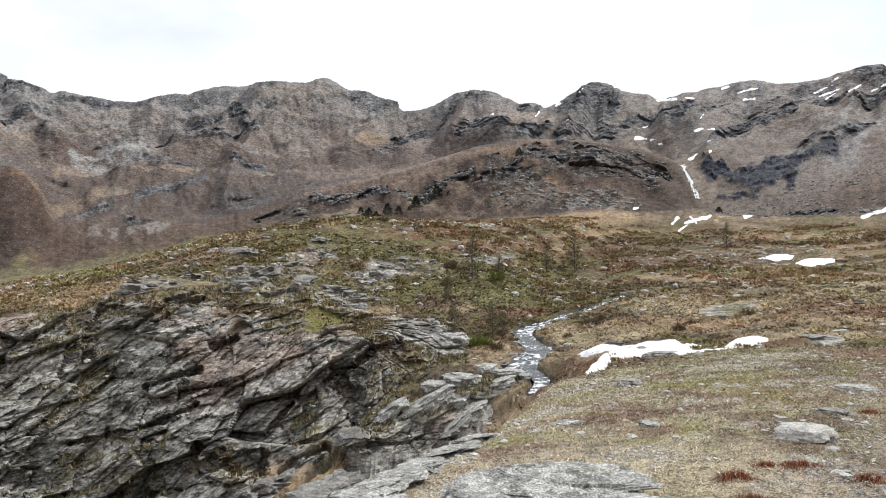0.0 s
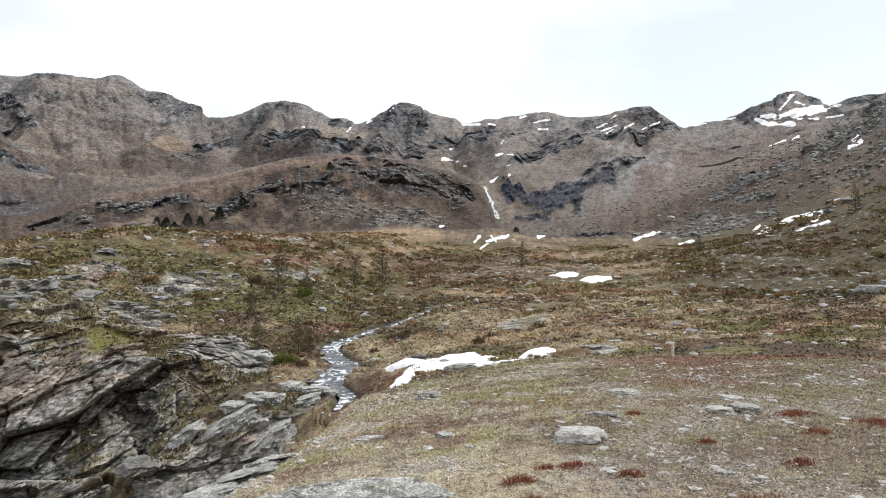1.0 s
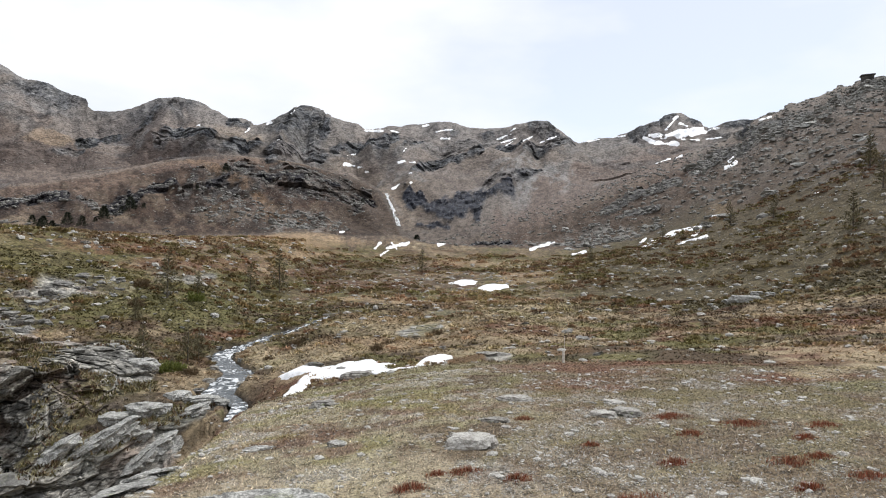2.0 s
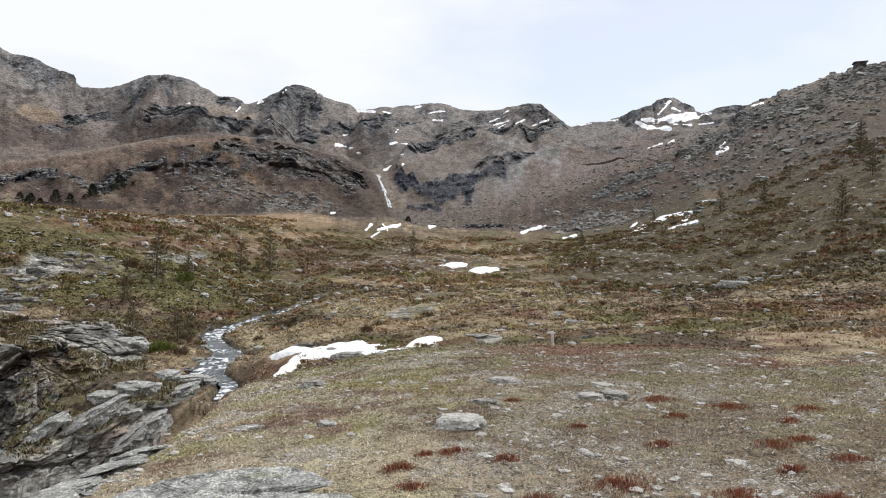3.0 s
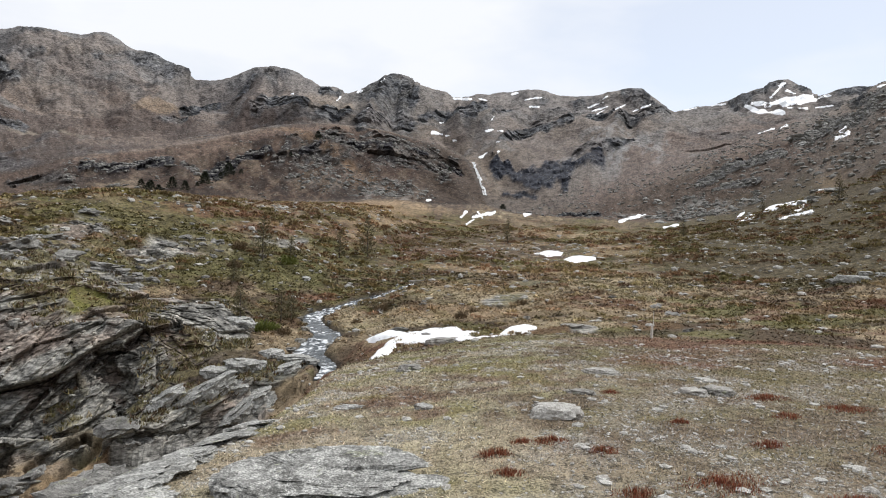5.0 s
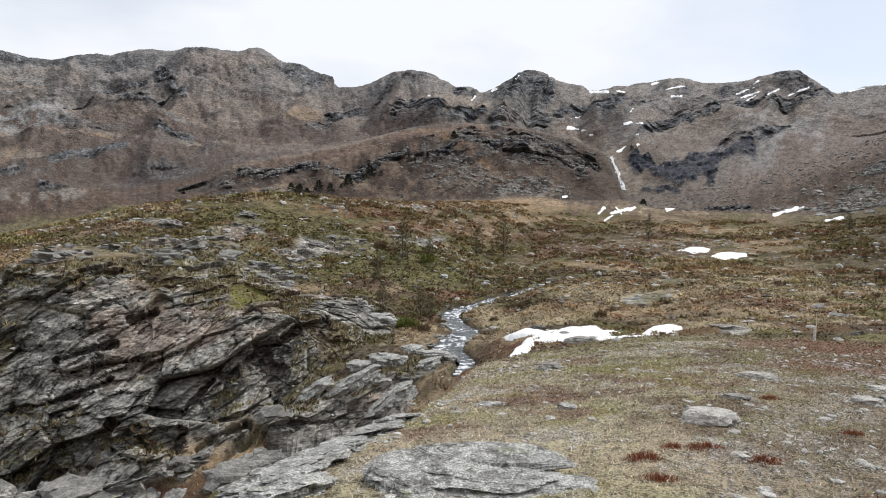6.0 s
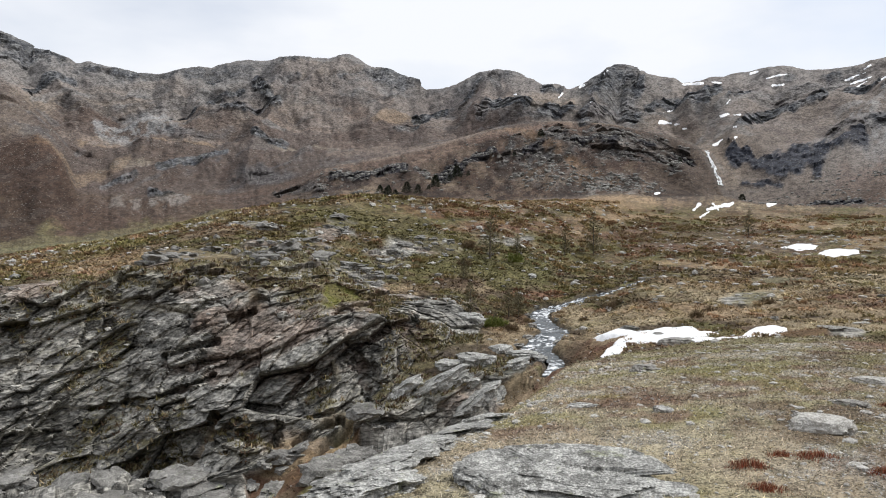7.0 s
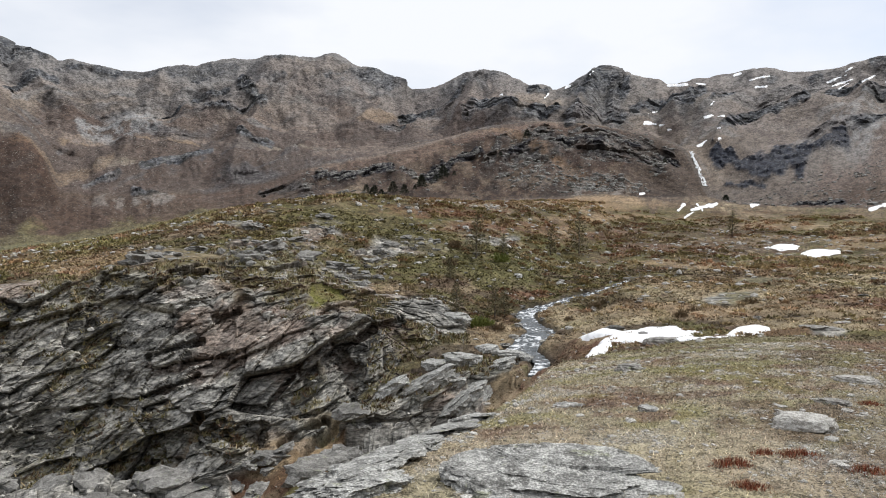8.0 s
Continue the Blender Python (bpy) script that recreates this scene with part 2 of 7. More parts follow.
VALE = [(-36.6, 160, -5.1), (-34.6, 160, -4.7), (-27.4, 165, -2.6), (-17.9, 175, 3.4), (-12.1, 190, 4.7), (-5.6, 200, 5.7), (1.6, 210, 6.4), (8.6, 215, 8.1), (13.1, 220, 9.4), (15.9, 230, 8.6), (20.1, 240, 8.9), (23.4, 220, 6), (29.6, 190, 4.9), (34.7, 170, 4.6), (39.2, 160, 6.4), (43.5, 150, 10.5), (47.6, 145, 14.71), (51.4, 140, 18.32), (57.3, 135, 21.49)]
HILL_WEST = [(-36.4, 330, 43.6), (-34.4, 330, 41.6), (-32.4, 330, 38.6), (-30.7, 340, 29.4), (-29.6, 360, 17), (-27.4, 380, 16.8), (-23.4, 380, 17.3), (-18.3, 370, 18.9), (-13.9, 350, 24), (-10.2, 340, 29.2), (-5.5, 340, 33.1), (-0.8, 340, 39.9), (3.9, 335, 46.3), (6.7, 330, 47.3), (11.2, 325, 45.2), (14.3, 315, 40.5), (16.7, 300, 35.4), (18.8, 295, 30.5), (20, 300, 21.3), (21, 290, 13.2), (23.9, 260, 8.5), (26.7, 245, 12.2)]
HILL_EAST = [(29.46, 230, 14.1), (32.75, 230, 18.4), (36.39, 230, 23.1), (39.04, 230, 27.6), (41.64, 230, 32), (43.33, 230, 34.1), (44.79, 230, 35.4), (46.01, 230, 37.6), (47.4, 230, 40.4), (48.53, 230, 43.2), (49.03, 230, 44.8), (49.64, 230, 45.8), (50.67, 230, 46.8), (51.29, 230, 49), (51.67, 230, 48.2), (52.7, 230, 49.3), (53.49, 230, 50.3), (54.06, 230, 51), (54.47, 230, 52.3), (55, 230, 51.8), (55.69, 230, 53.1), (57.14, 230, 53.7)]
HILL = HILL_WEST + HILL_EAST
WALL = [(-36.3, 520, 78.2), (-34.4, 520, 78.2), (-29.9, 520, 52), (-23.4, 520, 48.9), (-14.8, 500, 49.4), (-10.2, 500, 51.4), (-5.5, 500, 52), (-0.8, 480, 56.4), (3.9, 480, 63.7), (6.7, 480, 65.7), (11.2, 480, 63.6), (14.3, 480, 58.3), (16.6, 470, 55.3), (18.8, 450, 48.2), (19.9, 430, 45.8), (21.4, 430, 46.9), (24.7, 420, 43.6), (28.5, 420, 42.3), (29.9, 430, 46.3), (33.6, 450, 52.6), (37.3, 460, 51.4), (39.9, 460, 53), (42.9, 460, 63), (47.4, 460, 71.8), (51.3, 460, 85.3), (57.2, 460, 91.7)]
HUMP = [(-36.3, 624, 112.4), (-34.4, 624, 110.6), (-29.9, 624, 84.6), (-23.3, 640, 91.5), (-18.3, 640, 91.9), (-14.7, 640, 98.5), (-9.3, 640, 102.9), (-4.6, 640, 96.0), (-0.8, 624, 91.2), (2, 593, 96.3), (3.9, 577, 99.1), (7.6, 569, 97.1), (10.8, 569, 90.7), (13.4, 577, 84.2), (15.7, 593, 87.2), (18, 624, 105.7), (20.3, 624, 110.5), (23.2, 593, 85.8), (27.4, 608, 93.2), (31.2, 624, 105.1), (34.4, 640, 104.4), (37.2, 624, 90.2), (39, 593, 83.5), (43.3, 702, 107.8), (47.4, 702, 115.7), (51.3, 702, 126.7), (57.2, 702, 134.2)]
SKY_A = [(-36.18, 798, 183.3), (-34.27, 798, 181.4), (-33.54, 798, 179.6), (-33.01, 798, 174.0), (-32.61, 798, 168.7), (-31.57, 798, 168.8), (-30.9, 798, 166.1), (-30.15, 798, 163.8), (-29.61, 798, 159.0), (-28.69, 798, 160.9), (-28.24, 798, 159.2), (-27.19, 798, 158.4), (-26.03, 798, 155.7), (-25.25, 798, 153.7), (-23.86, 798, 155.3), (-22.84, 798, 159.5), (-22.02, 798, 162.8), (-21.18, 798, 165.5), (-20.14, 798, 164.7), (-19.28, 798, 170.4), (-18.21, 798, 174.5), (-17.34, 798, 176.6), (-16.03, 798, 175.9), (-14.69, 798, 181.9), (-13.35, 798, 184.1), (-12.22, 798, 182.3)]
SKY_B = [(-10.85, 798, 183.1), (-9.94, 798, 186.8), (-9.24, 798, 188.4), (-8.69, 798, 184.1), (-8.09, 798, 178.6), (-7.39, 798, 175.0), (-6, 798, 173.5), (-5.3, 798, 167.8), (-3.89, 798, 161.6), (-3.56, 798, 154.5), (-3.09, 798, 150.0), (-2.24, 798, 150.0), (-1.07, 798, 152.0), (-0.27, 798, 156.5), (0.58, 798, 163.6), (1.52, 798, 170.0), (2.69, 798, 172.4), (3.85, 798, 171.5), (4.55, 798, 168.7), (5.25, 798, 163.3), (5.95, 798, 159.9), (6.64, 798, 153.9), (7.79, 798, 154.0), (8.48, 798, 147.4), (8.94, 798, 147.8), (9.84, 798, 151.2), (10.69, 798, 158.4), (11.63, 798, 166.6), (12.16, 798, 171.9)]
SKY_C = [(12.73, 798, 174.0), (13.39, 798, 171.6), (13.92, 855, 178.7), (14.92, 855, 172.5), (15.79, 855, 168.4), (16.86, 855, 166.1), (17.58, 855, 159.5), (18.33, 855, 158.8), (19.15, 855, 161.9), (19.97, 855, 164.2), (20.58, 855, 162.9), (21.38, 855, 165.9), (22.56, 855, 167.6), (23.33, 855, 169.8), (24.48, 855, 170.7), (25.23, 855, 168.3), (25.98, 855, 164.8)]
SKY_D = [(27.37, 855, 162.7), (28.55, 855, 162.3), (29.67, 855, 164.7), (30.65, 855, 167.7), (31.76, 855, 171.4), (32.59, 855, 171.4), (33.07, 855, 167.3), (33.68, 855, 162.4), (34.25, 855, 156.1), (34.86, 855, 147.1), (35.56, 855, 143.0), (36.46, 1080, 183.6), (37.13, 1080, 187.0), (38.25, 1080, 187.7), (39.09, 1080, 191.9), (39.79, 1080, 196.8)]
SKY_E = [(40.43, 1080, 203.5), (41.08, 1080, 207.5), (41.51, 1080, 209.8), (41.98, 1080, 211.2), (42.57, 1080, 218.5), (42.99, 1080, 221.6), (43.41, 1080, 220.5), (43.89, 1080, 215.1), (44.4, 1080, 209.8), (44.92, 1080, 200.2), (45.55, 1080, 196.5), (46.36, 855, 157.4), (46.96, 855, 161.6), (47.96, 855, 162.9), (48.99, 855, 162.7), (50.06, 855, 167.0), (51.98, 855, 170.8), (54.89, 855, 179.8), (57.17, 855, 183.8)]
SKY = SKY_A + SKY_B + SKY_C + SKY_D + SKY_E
# stretches of ground: bearing, terrain line, half width in degrees and lines, lean, share covered
PALE_ROCK_AT = [(-11.4, 8.16, 2.8, 0.15, 0.011, 0.9), (25, 6.71, 2.5, 0.16, -0.02, 0.9), (2.6, 5.02, 3.1, 0.36, -0.097, 1), (5.4, 5.11, 1.7, 0.35, -0.109, 1), (-2.5, 4.84, 2.4, 0.26, -0.079, 0.9), (1.2, 4.27, 1.7, 0.27, -0.15, 1), (54.2, 10.73, 3.9, 0.25, 0, 0.75), (45.4, 7.54, 1.7, 0.06, -0.036, 0.6)]
ROCK_AT = [(-6, 7.83, 1.9, 0.38, 0.04, 1.1), (-2.7, 8.13, 2, 0.21, 0, 1), (2.3, 8.18, 1, 0.08, 0, 0.8), (4.2, 8.18, 0.9, 0.08, 0.021, 0.8), (-14.8, 7.58, 4, 0.44, 0.023, 0.95), (-8.4, 7.26, 2.4, 0.36, 0.079, 0.95), (-10.2, 8.36, 1.4, 0.05, 0.011, 0.8), (-0.8, 8.08, 1, 0.11, -0.005, 0.8), (5.3, 8.27, 0.7, 0.05, 0.031, 0.8), (-17.1, 8.45, 2.6, 0.14, -0.079, 0.6), (-4.6, 6.31, 4.3, 0.33, 0.041, 0.8), (-22.2, 7.62, 2.5, 0.44, -0.12, 0.5), (22.5, 6, 1.9, 0.24, -0.01, 1), (29.3, 4.42, 1.3, 0.3, -0.024, 0.9), (15.2, 10.74, 2.6, 0.17, 0.038, 0.55)]
ROCK_AT += [(12.3, 13.27, 2.4, 0.41, 0.012, 0.7), (-16.1, 11.31, 3.1, 0.21, -0.069, 0.5), (-22.1, 12.25, 2.5, 0.14, 0.01, 0.5), (1.5, 13.57, 2.8, 0.25, 0, 0.5), (-32.3, 13.78, 2.1, 0.27, 0, 0.7), (-23.3, 13.75, 6.1, 0.24, 0, 0.7), (-6, 13.67, 1.9, 0.22, 0, 0.8), (40, 10.62, 3.1, 0.22, -0.083, 0.5), (33.5, 13.46, 2.3, 0.25, 0, 0.8), (25, 13.26, 5.7, 0.17, 0.026, 0.5), (37.2, 12.89, 5.4, 0.27, -0.136, 0.4), (47.1, 10.54, 2.4, 0.11, -0.093, 0.4), (-33.1, 13.5, 1.7, 0.18, 0.138, 0.8), (-5.6, 13.68, 1.9, 0.24, 0, 0.8)]
TURF_BANK_AT = [(-2.2, 5.25, 2.2, 0.1, -0.03, 0.7), (1.1, 5.51, 2.6, 0.2, -0.011, 0.9)]
DARK_ROCK_AT = [(-7.9, 10.71, 4.7, 0.2, -0.031, 1.1), (1.1, 10.6, 3.6, 0.13, -0.029, 1), (10.8, 10.8, 3.8, 0.15, 0.017, 0.85), (24.4, 11.71, 5.6, 0.3, -0.021, 1), (5.3, 12, 5.5, 1.16, -0.044, 0.9), (-1.3, 12.8, 4, 0.37, -0.055, 0.7), (18.6, 12.79, 3.5, 0.36, -0.112, 0.7), (-17.8, 13.04, 3.6, 0.25, -0.012, 0.6), (-31.8, 13.12, 2.2, 0.09, 0.15, 0.8), (-25.8, 11.55, 3.3, 0.18, 0.019, 0.5), (28.3, 10.86, 3, 0.23, -0.085, 0.9), (43, 13.52, 3.3, 0.24, 0, 1), (-18, 13.05, 2.7, 0.15, -0.008, 0.8), (-14.9, 13.2, 2, 0.14, -0.018, 0.8), (-22.6, 11.51, 3.5, 0.15, 0.004, 0.9)]
DARK_ROCK_AT += [(-25, 11.26, 2.2, 0.13, 0.006, 0.7), (-16, 12.12, 2.8, 0.11, 0.003, 0.6)]
SCREE_AT = [(7.6, 10.33, 3.9, 0.17, -0.009, 0.35), (12.6, 10.11, 3.7, 0.2, 0.007, 0.8), (-26.1, 12.36, 2.7, 0.35, 0.018, 0.8), (-25.4, 10.93, 3.3, 0.17, -0.004, 0.7), (52.1, 10.06, 7.8, 0.65, -0.086, 0.5), (36.7, 10.14, 3.8, 0.34, -0.04, 0.9), (31.7, 11.97, 4.6, 0.55, -0.018, 0.6), (49.5, 6.8, 2.2, 0.12, -0.039, 0.8), (48.9, 8.52, 2, 0.09, -0.089, 0.3), (-24.9, 12.59, 2.3, 0.44, 0.009, 0.8), (-24, 10.95, 2.7, 0.11, -0.005, 0.9)]
TAN_AT = [(12.6, 9.38, 4.9, 0.5, 0.036, 0.8), (-25.5, 7.9, 7.9, 0.6, -0.131, 0.6), (-12.2, 4.45, 3.7, 0.45, -0.134, 0.8), (-9.4, 4.91, 2.8, 0.17, -0.092, 0.6), (3.9, 10.97, 8.8, 0.11, -0.095, 0.45), (-29.2, 11.34, 3.3, 0.14, 0.124, 0.35), (46.8, 9.78, 1, 0.89, -0.099, 0.4), (6.6, 12.98, 2.8, 0.25, 0.02, 0.3), (13.1, 8.68, 5.3, 0.07, 0, 0.7), (26.2, 8.5, 3.7, 0.11, 0.013, 0.5), (19.6, 7.28, 5.8, 0.12, -0.036, 0.6), (27.4, 7.08, 4, 0.17, -0.005, 0.6), (14, 9.04, 4.1, 0.21, 0.046, 0.7), (31.6, 8.05, 3.3, 0.21, -0.037, 0.6), (20.8, 6.6, 4.7, 0.26, -0.023, 0.6)]
TAN_AT += [(18, 5.82, 5.6, 0.31, -0.083, 0.5), (-22.1, 12.05, 2.3, 0.04, 0.007, 0.6), (-28.1, 12, 1.9, 0.11, 0.05, 0.5), (-11.6, 13.64, 3.2, 0.19, 0.005, 0.5), (-5.9, 12.86, 1.9, 0.17, 0.053, 0.5)]
STRAW_AT = [(20.1, 6.21, 6.2, 0.37, -0.042, 0.75), (12.8, 6.04, 5.4, 0.44, -0.11, 0.7), (48.8, 4.71, 3.6, 0.27, 0.006, 0.95), (55.6, 2.6, 3.5, 0.65, 0.15, 0.95), (32.6, 6.52, 7.9, 0.62, -0.002, 0.6), (29.4, 4.68, 4.3, 0.32, -0.056, 0.8), (30.1, 8.55, 2.8, 0.15, 0.02, 0.6)]
GREEN_AT = [(-30.4, 9.61, 6.2, 0.5, -0.139, 0.9), (-22.2, 9.62, 3.7, 0.53, -0.15, 0.7), (55.7, 1.79, 2.8, 0.08, 0.016, 0.7), (-20.1, 9.79, 2.6, 0.49, -0.15, 0.6)]
RUST_AT = [(41.8, 2.5, 11.2, 0.74, 0.048, 1), (52, 1.85, 6, 0.08, 0.015, 0.9), (-0.3, 8.7, 4.7, 0.12, 0.021, 0.7), (6.3, 7.25, 2.8, 0.09, -0.027, 0.8), (10.4, 8.41, 4.5, 0.06, -0.006, 0.5), (-5.6, 6.49, 4.7, 0.23, 0.042, 0.5), (17.2, 1.75, 2.6, 0.07, -0.021, 0.4), (-18.2, 4.4, 2.7, 0.14, -0.105, 0.8), (3.9, 8.48, 5.6, 0.09, 0.012, 0.6), (17.5, 7.88, 5.1, 0.17, -0.038, 0.5), (53.7, 5.5, 4.7, 0.29, -0.023, 0.7)]
HEATH_AT = [(9.6, 4.08, 1.4, 1.72, -0.126, 0.7), (53.4, 8.91, 5.8, 0.69, -0.105, 0.7), (16.6, 8.07, 6, 0.42, -0.02, 0.75), (20.6, 8, 5.7, 0.4, -0.001, 0.7), (8.6, 8.72, 6, 0.12, 0, 0.4), (22.8, 8.33, 3.2, 0.13, 0.002, 0.8), (16.7, 6.73, 3.4, 0.11, -0.078, 0.7), (37.1, 7.54, 4.1, 0.25, -0.016, 0.6), (41.6, 6.46, 8.7, 0.25, -0.01, 0.5)]
OLIVE_AT = [(-5.6, 8.41, 7.1, 0.25, 0.011, 0.7), (-8.4, 7.93, 2.8, 0.27, 0.059, 0.7), (4, 7.8, 7.5, 0.4, 0.014, 0.85), (49, 7.71, 11, 0.79, -0.043, 0.8), (-8.4, 8.63, 5.1, 0.13, -0.001, 0.5), (-6.4, 8.22, 2.1, 0.21, 0.024, 0.6), (13.2, 7.82, 4.4, 0.24, -0.07, 0.8)]
MOSS_AT = [(-10.3, 6.43, 1.6, 0.23, 0.032, 1), (-1.7, 4.96, 2.4, 0.15, -0.077, 0.4)]
UMBER_AT = [(-32.8, 10.61, 2.9, 0.37, 0.105, 0.95), (-25.5, 9.87, 7.9, 0.71, -0.108, 0.6), (11.3, 10.47, 4.5, 0.19, 0.008, 0.6), (34.6, 10.78, 7.3, 0.3, -0.066, 0.6), (44.7, 10.29, 3.8, 0.35, -0.08, 0.7), (16.6, 9.19, 0.7, 0.43, 0.051, 1)]
MAUVE_AT = [(-4.6, 11.47, 6.6, 0.64, -0.085, 0.7), (-12, 13.46, 5, 0.29, 0.007, 0.8), (-12, 12.84, 5.9, 0.26, -0.003, 0.5), (8.5, 11.05, 2.3, 0.17, 0.007, 0.5), (2.5, 13.22, 2.8, 0.14, -0.064, 0.7)]
PALE_AT = [(-7.9, 10.34, 2.8, 0.08, -0.016, 0.7), (-1.8, 10.41, 1.4, 0.06, -0.018, 0.5), (-26.2, 11.63, 2.3, 0.06, 0.026, 0.5), (-13, 11.95, 2.7, 0.12, -0.022, 0.5)]
# strokes on the slopes: half width, then bearing and elevation seen from the viewpoint, in degrees
CRAGS_WEST = [(0.33, [(-32.85, 8.84), (-31.63, 9.30), (-29.84, 9.19)]), (0.71, [(-16.49, 10.08), (-15.18, 8.91)]), (0.25, [(-23.31, 7.27), (-21.45, 8.10)]), (0.21, [(-20.39, 8.76), (-17.81, 9.80)]), (0.33, [(-19.34, 7.89), (-16.07, 8.34)]), (0.29, [(-14.48, 12.22), (-13.58, 12.53)]), (0.38, [(-6.46, 11.88), (-3.75, 11.07)]), (0.25, [(-24.18, 4.00), (-21.29, 4.44), (-19.16, 4.90)]), (0.29, [(-28.10, 3.03), (-25.78, 3.61)]), (0.25, [(-24.80, 2.78), (-22.16, 2.13)]), (0.29, [(-16.98, 6.08), (-14.54, 5.88)]), (0.33, [(-34.29, 12.18), (-32.27, 11.48), (-30.52, 11.10)]), (0.25, [(-29.07, 10.77), (-25.65, 10.43)])]
CRAGS_MID = [(0.25, [(-0.12, 9.00), (1.52, 10.89)]), (0.38, [(-3.89, 8.07), (-1.30, 8.86)]), (0.62, [(1.53, 8.30), (2.93, 9.25), (5.27, 9.03)]), (0.42, [(6.66, 8.69), (8.95, 8.95)]), (0.50, [(9.87, 8.16), (12.56, 8.62), (14.10, 8.03)]), (0.25, [(-5.54, 7.23), (-3.65, 7.61)]), (0.54, [(10.76, 9.70), (12.65, 11.37), (14.30, 9.73)]), (0.42, [(15.18, 8.64), (17.30, 9.41), (19.38, 9.38)]), (0.29, [(21.01, 9.28), (22.40, 9.39)]), (0.38, [(21.86, 6.86), (23.41, 7.62), (25.31, 7.91)]), (0.25, [(6.65, 10.71), (8.03, 10.50)])]
CRAGS_EAST = [(0.33, [(28.00, 5.84), (30.80, 6.41), (32.18, 7.27)]), (0.46, [(31.20, 8.63), (33.51, 8.93)]), (0.29, [(28.84, 8.82), (30.70, 9.31)]), (0.38, [(22.27, 7.25), (25.09, 7.90), (27.43, 8.66)]), (0.33, [(17.96, 9.38), (20.29, 10.03)]), (0.38, [(39.79, 10.20), (41.95, 10.81), (43.01, 11.04)]), (0.29, [(43.86, 10.76), (44.51, 10.39)]), (0.29, [(46.97, 10.30), (48.96, 10.38)]), (0.33, [(31.58, 11.00), (33.21, 10.78)])]
BLACK_STEP = [(0.46, [(21.01, 5.11), (23.30, 4.44)]), (0.54, [(24.02, 4.27), (26.85, 4.82)]), (0.33, [(27.08, 5.02), (30.13, 5.61)]), (0.25, [(22.14, 3.45), (24.76, 3.35)])]
SCREE_FAR = [(0.42, [(-26.50, 6.76), (-24.91, 7.65), (-23.30, 8.17)]), (0.38, [(-32.35, 8.26), (-29.12, 8.36)]), (0.25, [(-24.82, 1.60), (-22.99, 2.11)]), (0.38, [(-26.07, 9.00), (-23.48, 9.43)]), (0.25, [(-16.09, 6.91), (-14.75, 7.27)]), (0.50, [(-8.79, 10.80), (-6.00, 9.73)]), (0.25, [(0.12, 7.94), (0.82, 8.63)]), (0.33, [(7.81, 9.21), (8.49, 9.86)]), (0.50, [(31.73, 6.66), (34.48, 7.52)]), (0.25, [(28.49, 5.34), (31.30, 5.49)]), (0.38, [(34.66, 8.85), (37.19, 8.22)]), (0.38, [(20.33, 8.80), (23.15, 9.23)]), (0.29, [(28.41, 7.52), (29.81, 8.01)])]
TAN_FAR = [(0.58, [(-13.81, 11.86), (-11.77, 11.82), (-9.62, 12.37)]), (0.38, [(-8.33, 10.81), (-6.00, 9.05)]), (0.21, [(-30.63, 5.90), (-28.81, 5.34), (-26.33, 5.34)]), (0.17, [(-23.34, 5.29), (-19.37, 5.78)]), (0.17, [(-16.08, 7.45), (-10.20, 7.16)]), (0.42, [(-3.42, 9.76), (-1.30, 10.00)]), (0.25, [(3.39, 11.31), (4.10, 10.18)])]
BROWN_FAR = [(0.67, [(-12.01, 10.26), (-8.34, 8.56)]), (0.75, [(-19.18, 3.34), (-15.67, 3.85)]), (0.67, [(-13.87, 5.26), (-10.21, 5.56)]), (0.58, [(-29.15, 6.81), (-26.89, 6.74)]), (0.58, [(-23.38, 3.24), (-26.98, 1.87)])]
SPURS_WEST = [(1.88, [(-9.25, 13.00), (-12.01, 11.15), (-14.73, 8.83), (-16.76, 6.09), (-17.88, 3.36)]), (1.50, [(-13.80, 12.60), (-15.61, 10.12), (-17.82, 8.27), (-22.10, 6.33), (-25.35, 5.25)]), (1.08, [(-3.65, 11.11), (-6.00, 9.05), (-8.35, 6.96)]), (1.25, [(-32.95, 11.97), (-31.27, 9.45), (-29.15, 7.01)]), (0.92, [(-22.02, 11.46), (-23.29, 8.42)]), (0.92, [(-10.20, 7.16), (-12.96, 5.05), (-17.46, 2.46)])]
SPURS_EAST = [(1.33, [(2.92, 11.99), (1.53, 9.31), (0.59, 7.71)]), (1.42, [(12.73, 12.11), (11.29, 9.77), (10.32, 8.24)]), (1.08, [(13.83, 11.83), (15.60, 9.15), (16.26, 8.03)]), (0.92, [(5.27, 9.03), (2.47, 8.16)]), (1.42, [(32.27, 11.10), (31.43, 8.64), (28.94, 5.81)]), (1.08, [(24.04, 10.95), (22.24, 8.04), (21.37, 5.68)]), (1.00, [(43.21, 11.38), (41.57, 9.38)]), (0.83, [(19.81, 10.47), (17.97, 9.01)]), (0.92, [(27.43, 8.57), (25.10, 7.67), (23.26, 5.75)])]
GULLIES = [(1.08, [(-23.86, 10.90), (-24.50, 8.77), (-27.28, 6.09), (-28.47, 3.53)]), (1.00, [(-2.95, 10.44), (-2.48, 8.63), (-5.54, 6.54)]), (0.75, [(8.71, 10.21), (7.81, 8.53)]), (1.00, [(17.92, 10.31), (16.26, 8.25), (18.62, 5.75)]), (0.75, [(-11.54, 12.48), (-13.37, 10.66), (-16.04, 11.41)]), (0.75, [(-17.85, 6.50), (-22.13, 4.15)]), (0.92, [(35.33, 9.34), (32.68, 5.98), (28.99, 4.50)]), (0.83, [(26.90, 10.48), (27.89, 9.13), (25.16, 5.81)])]
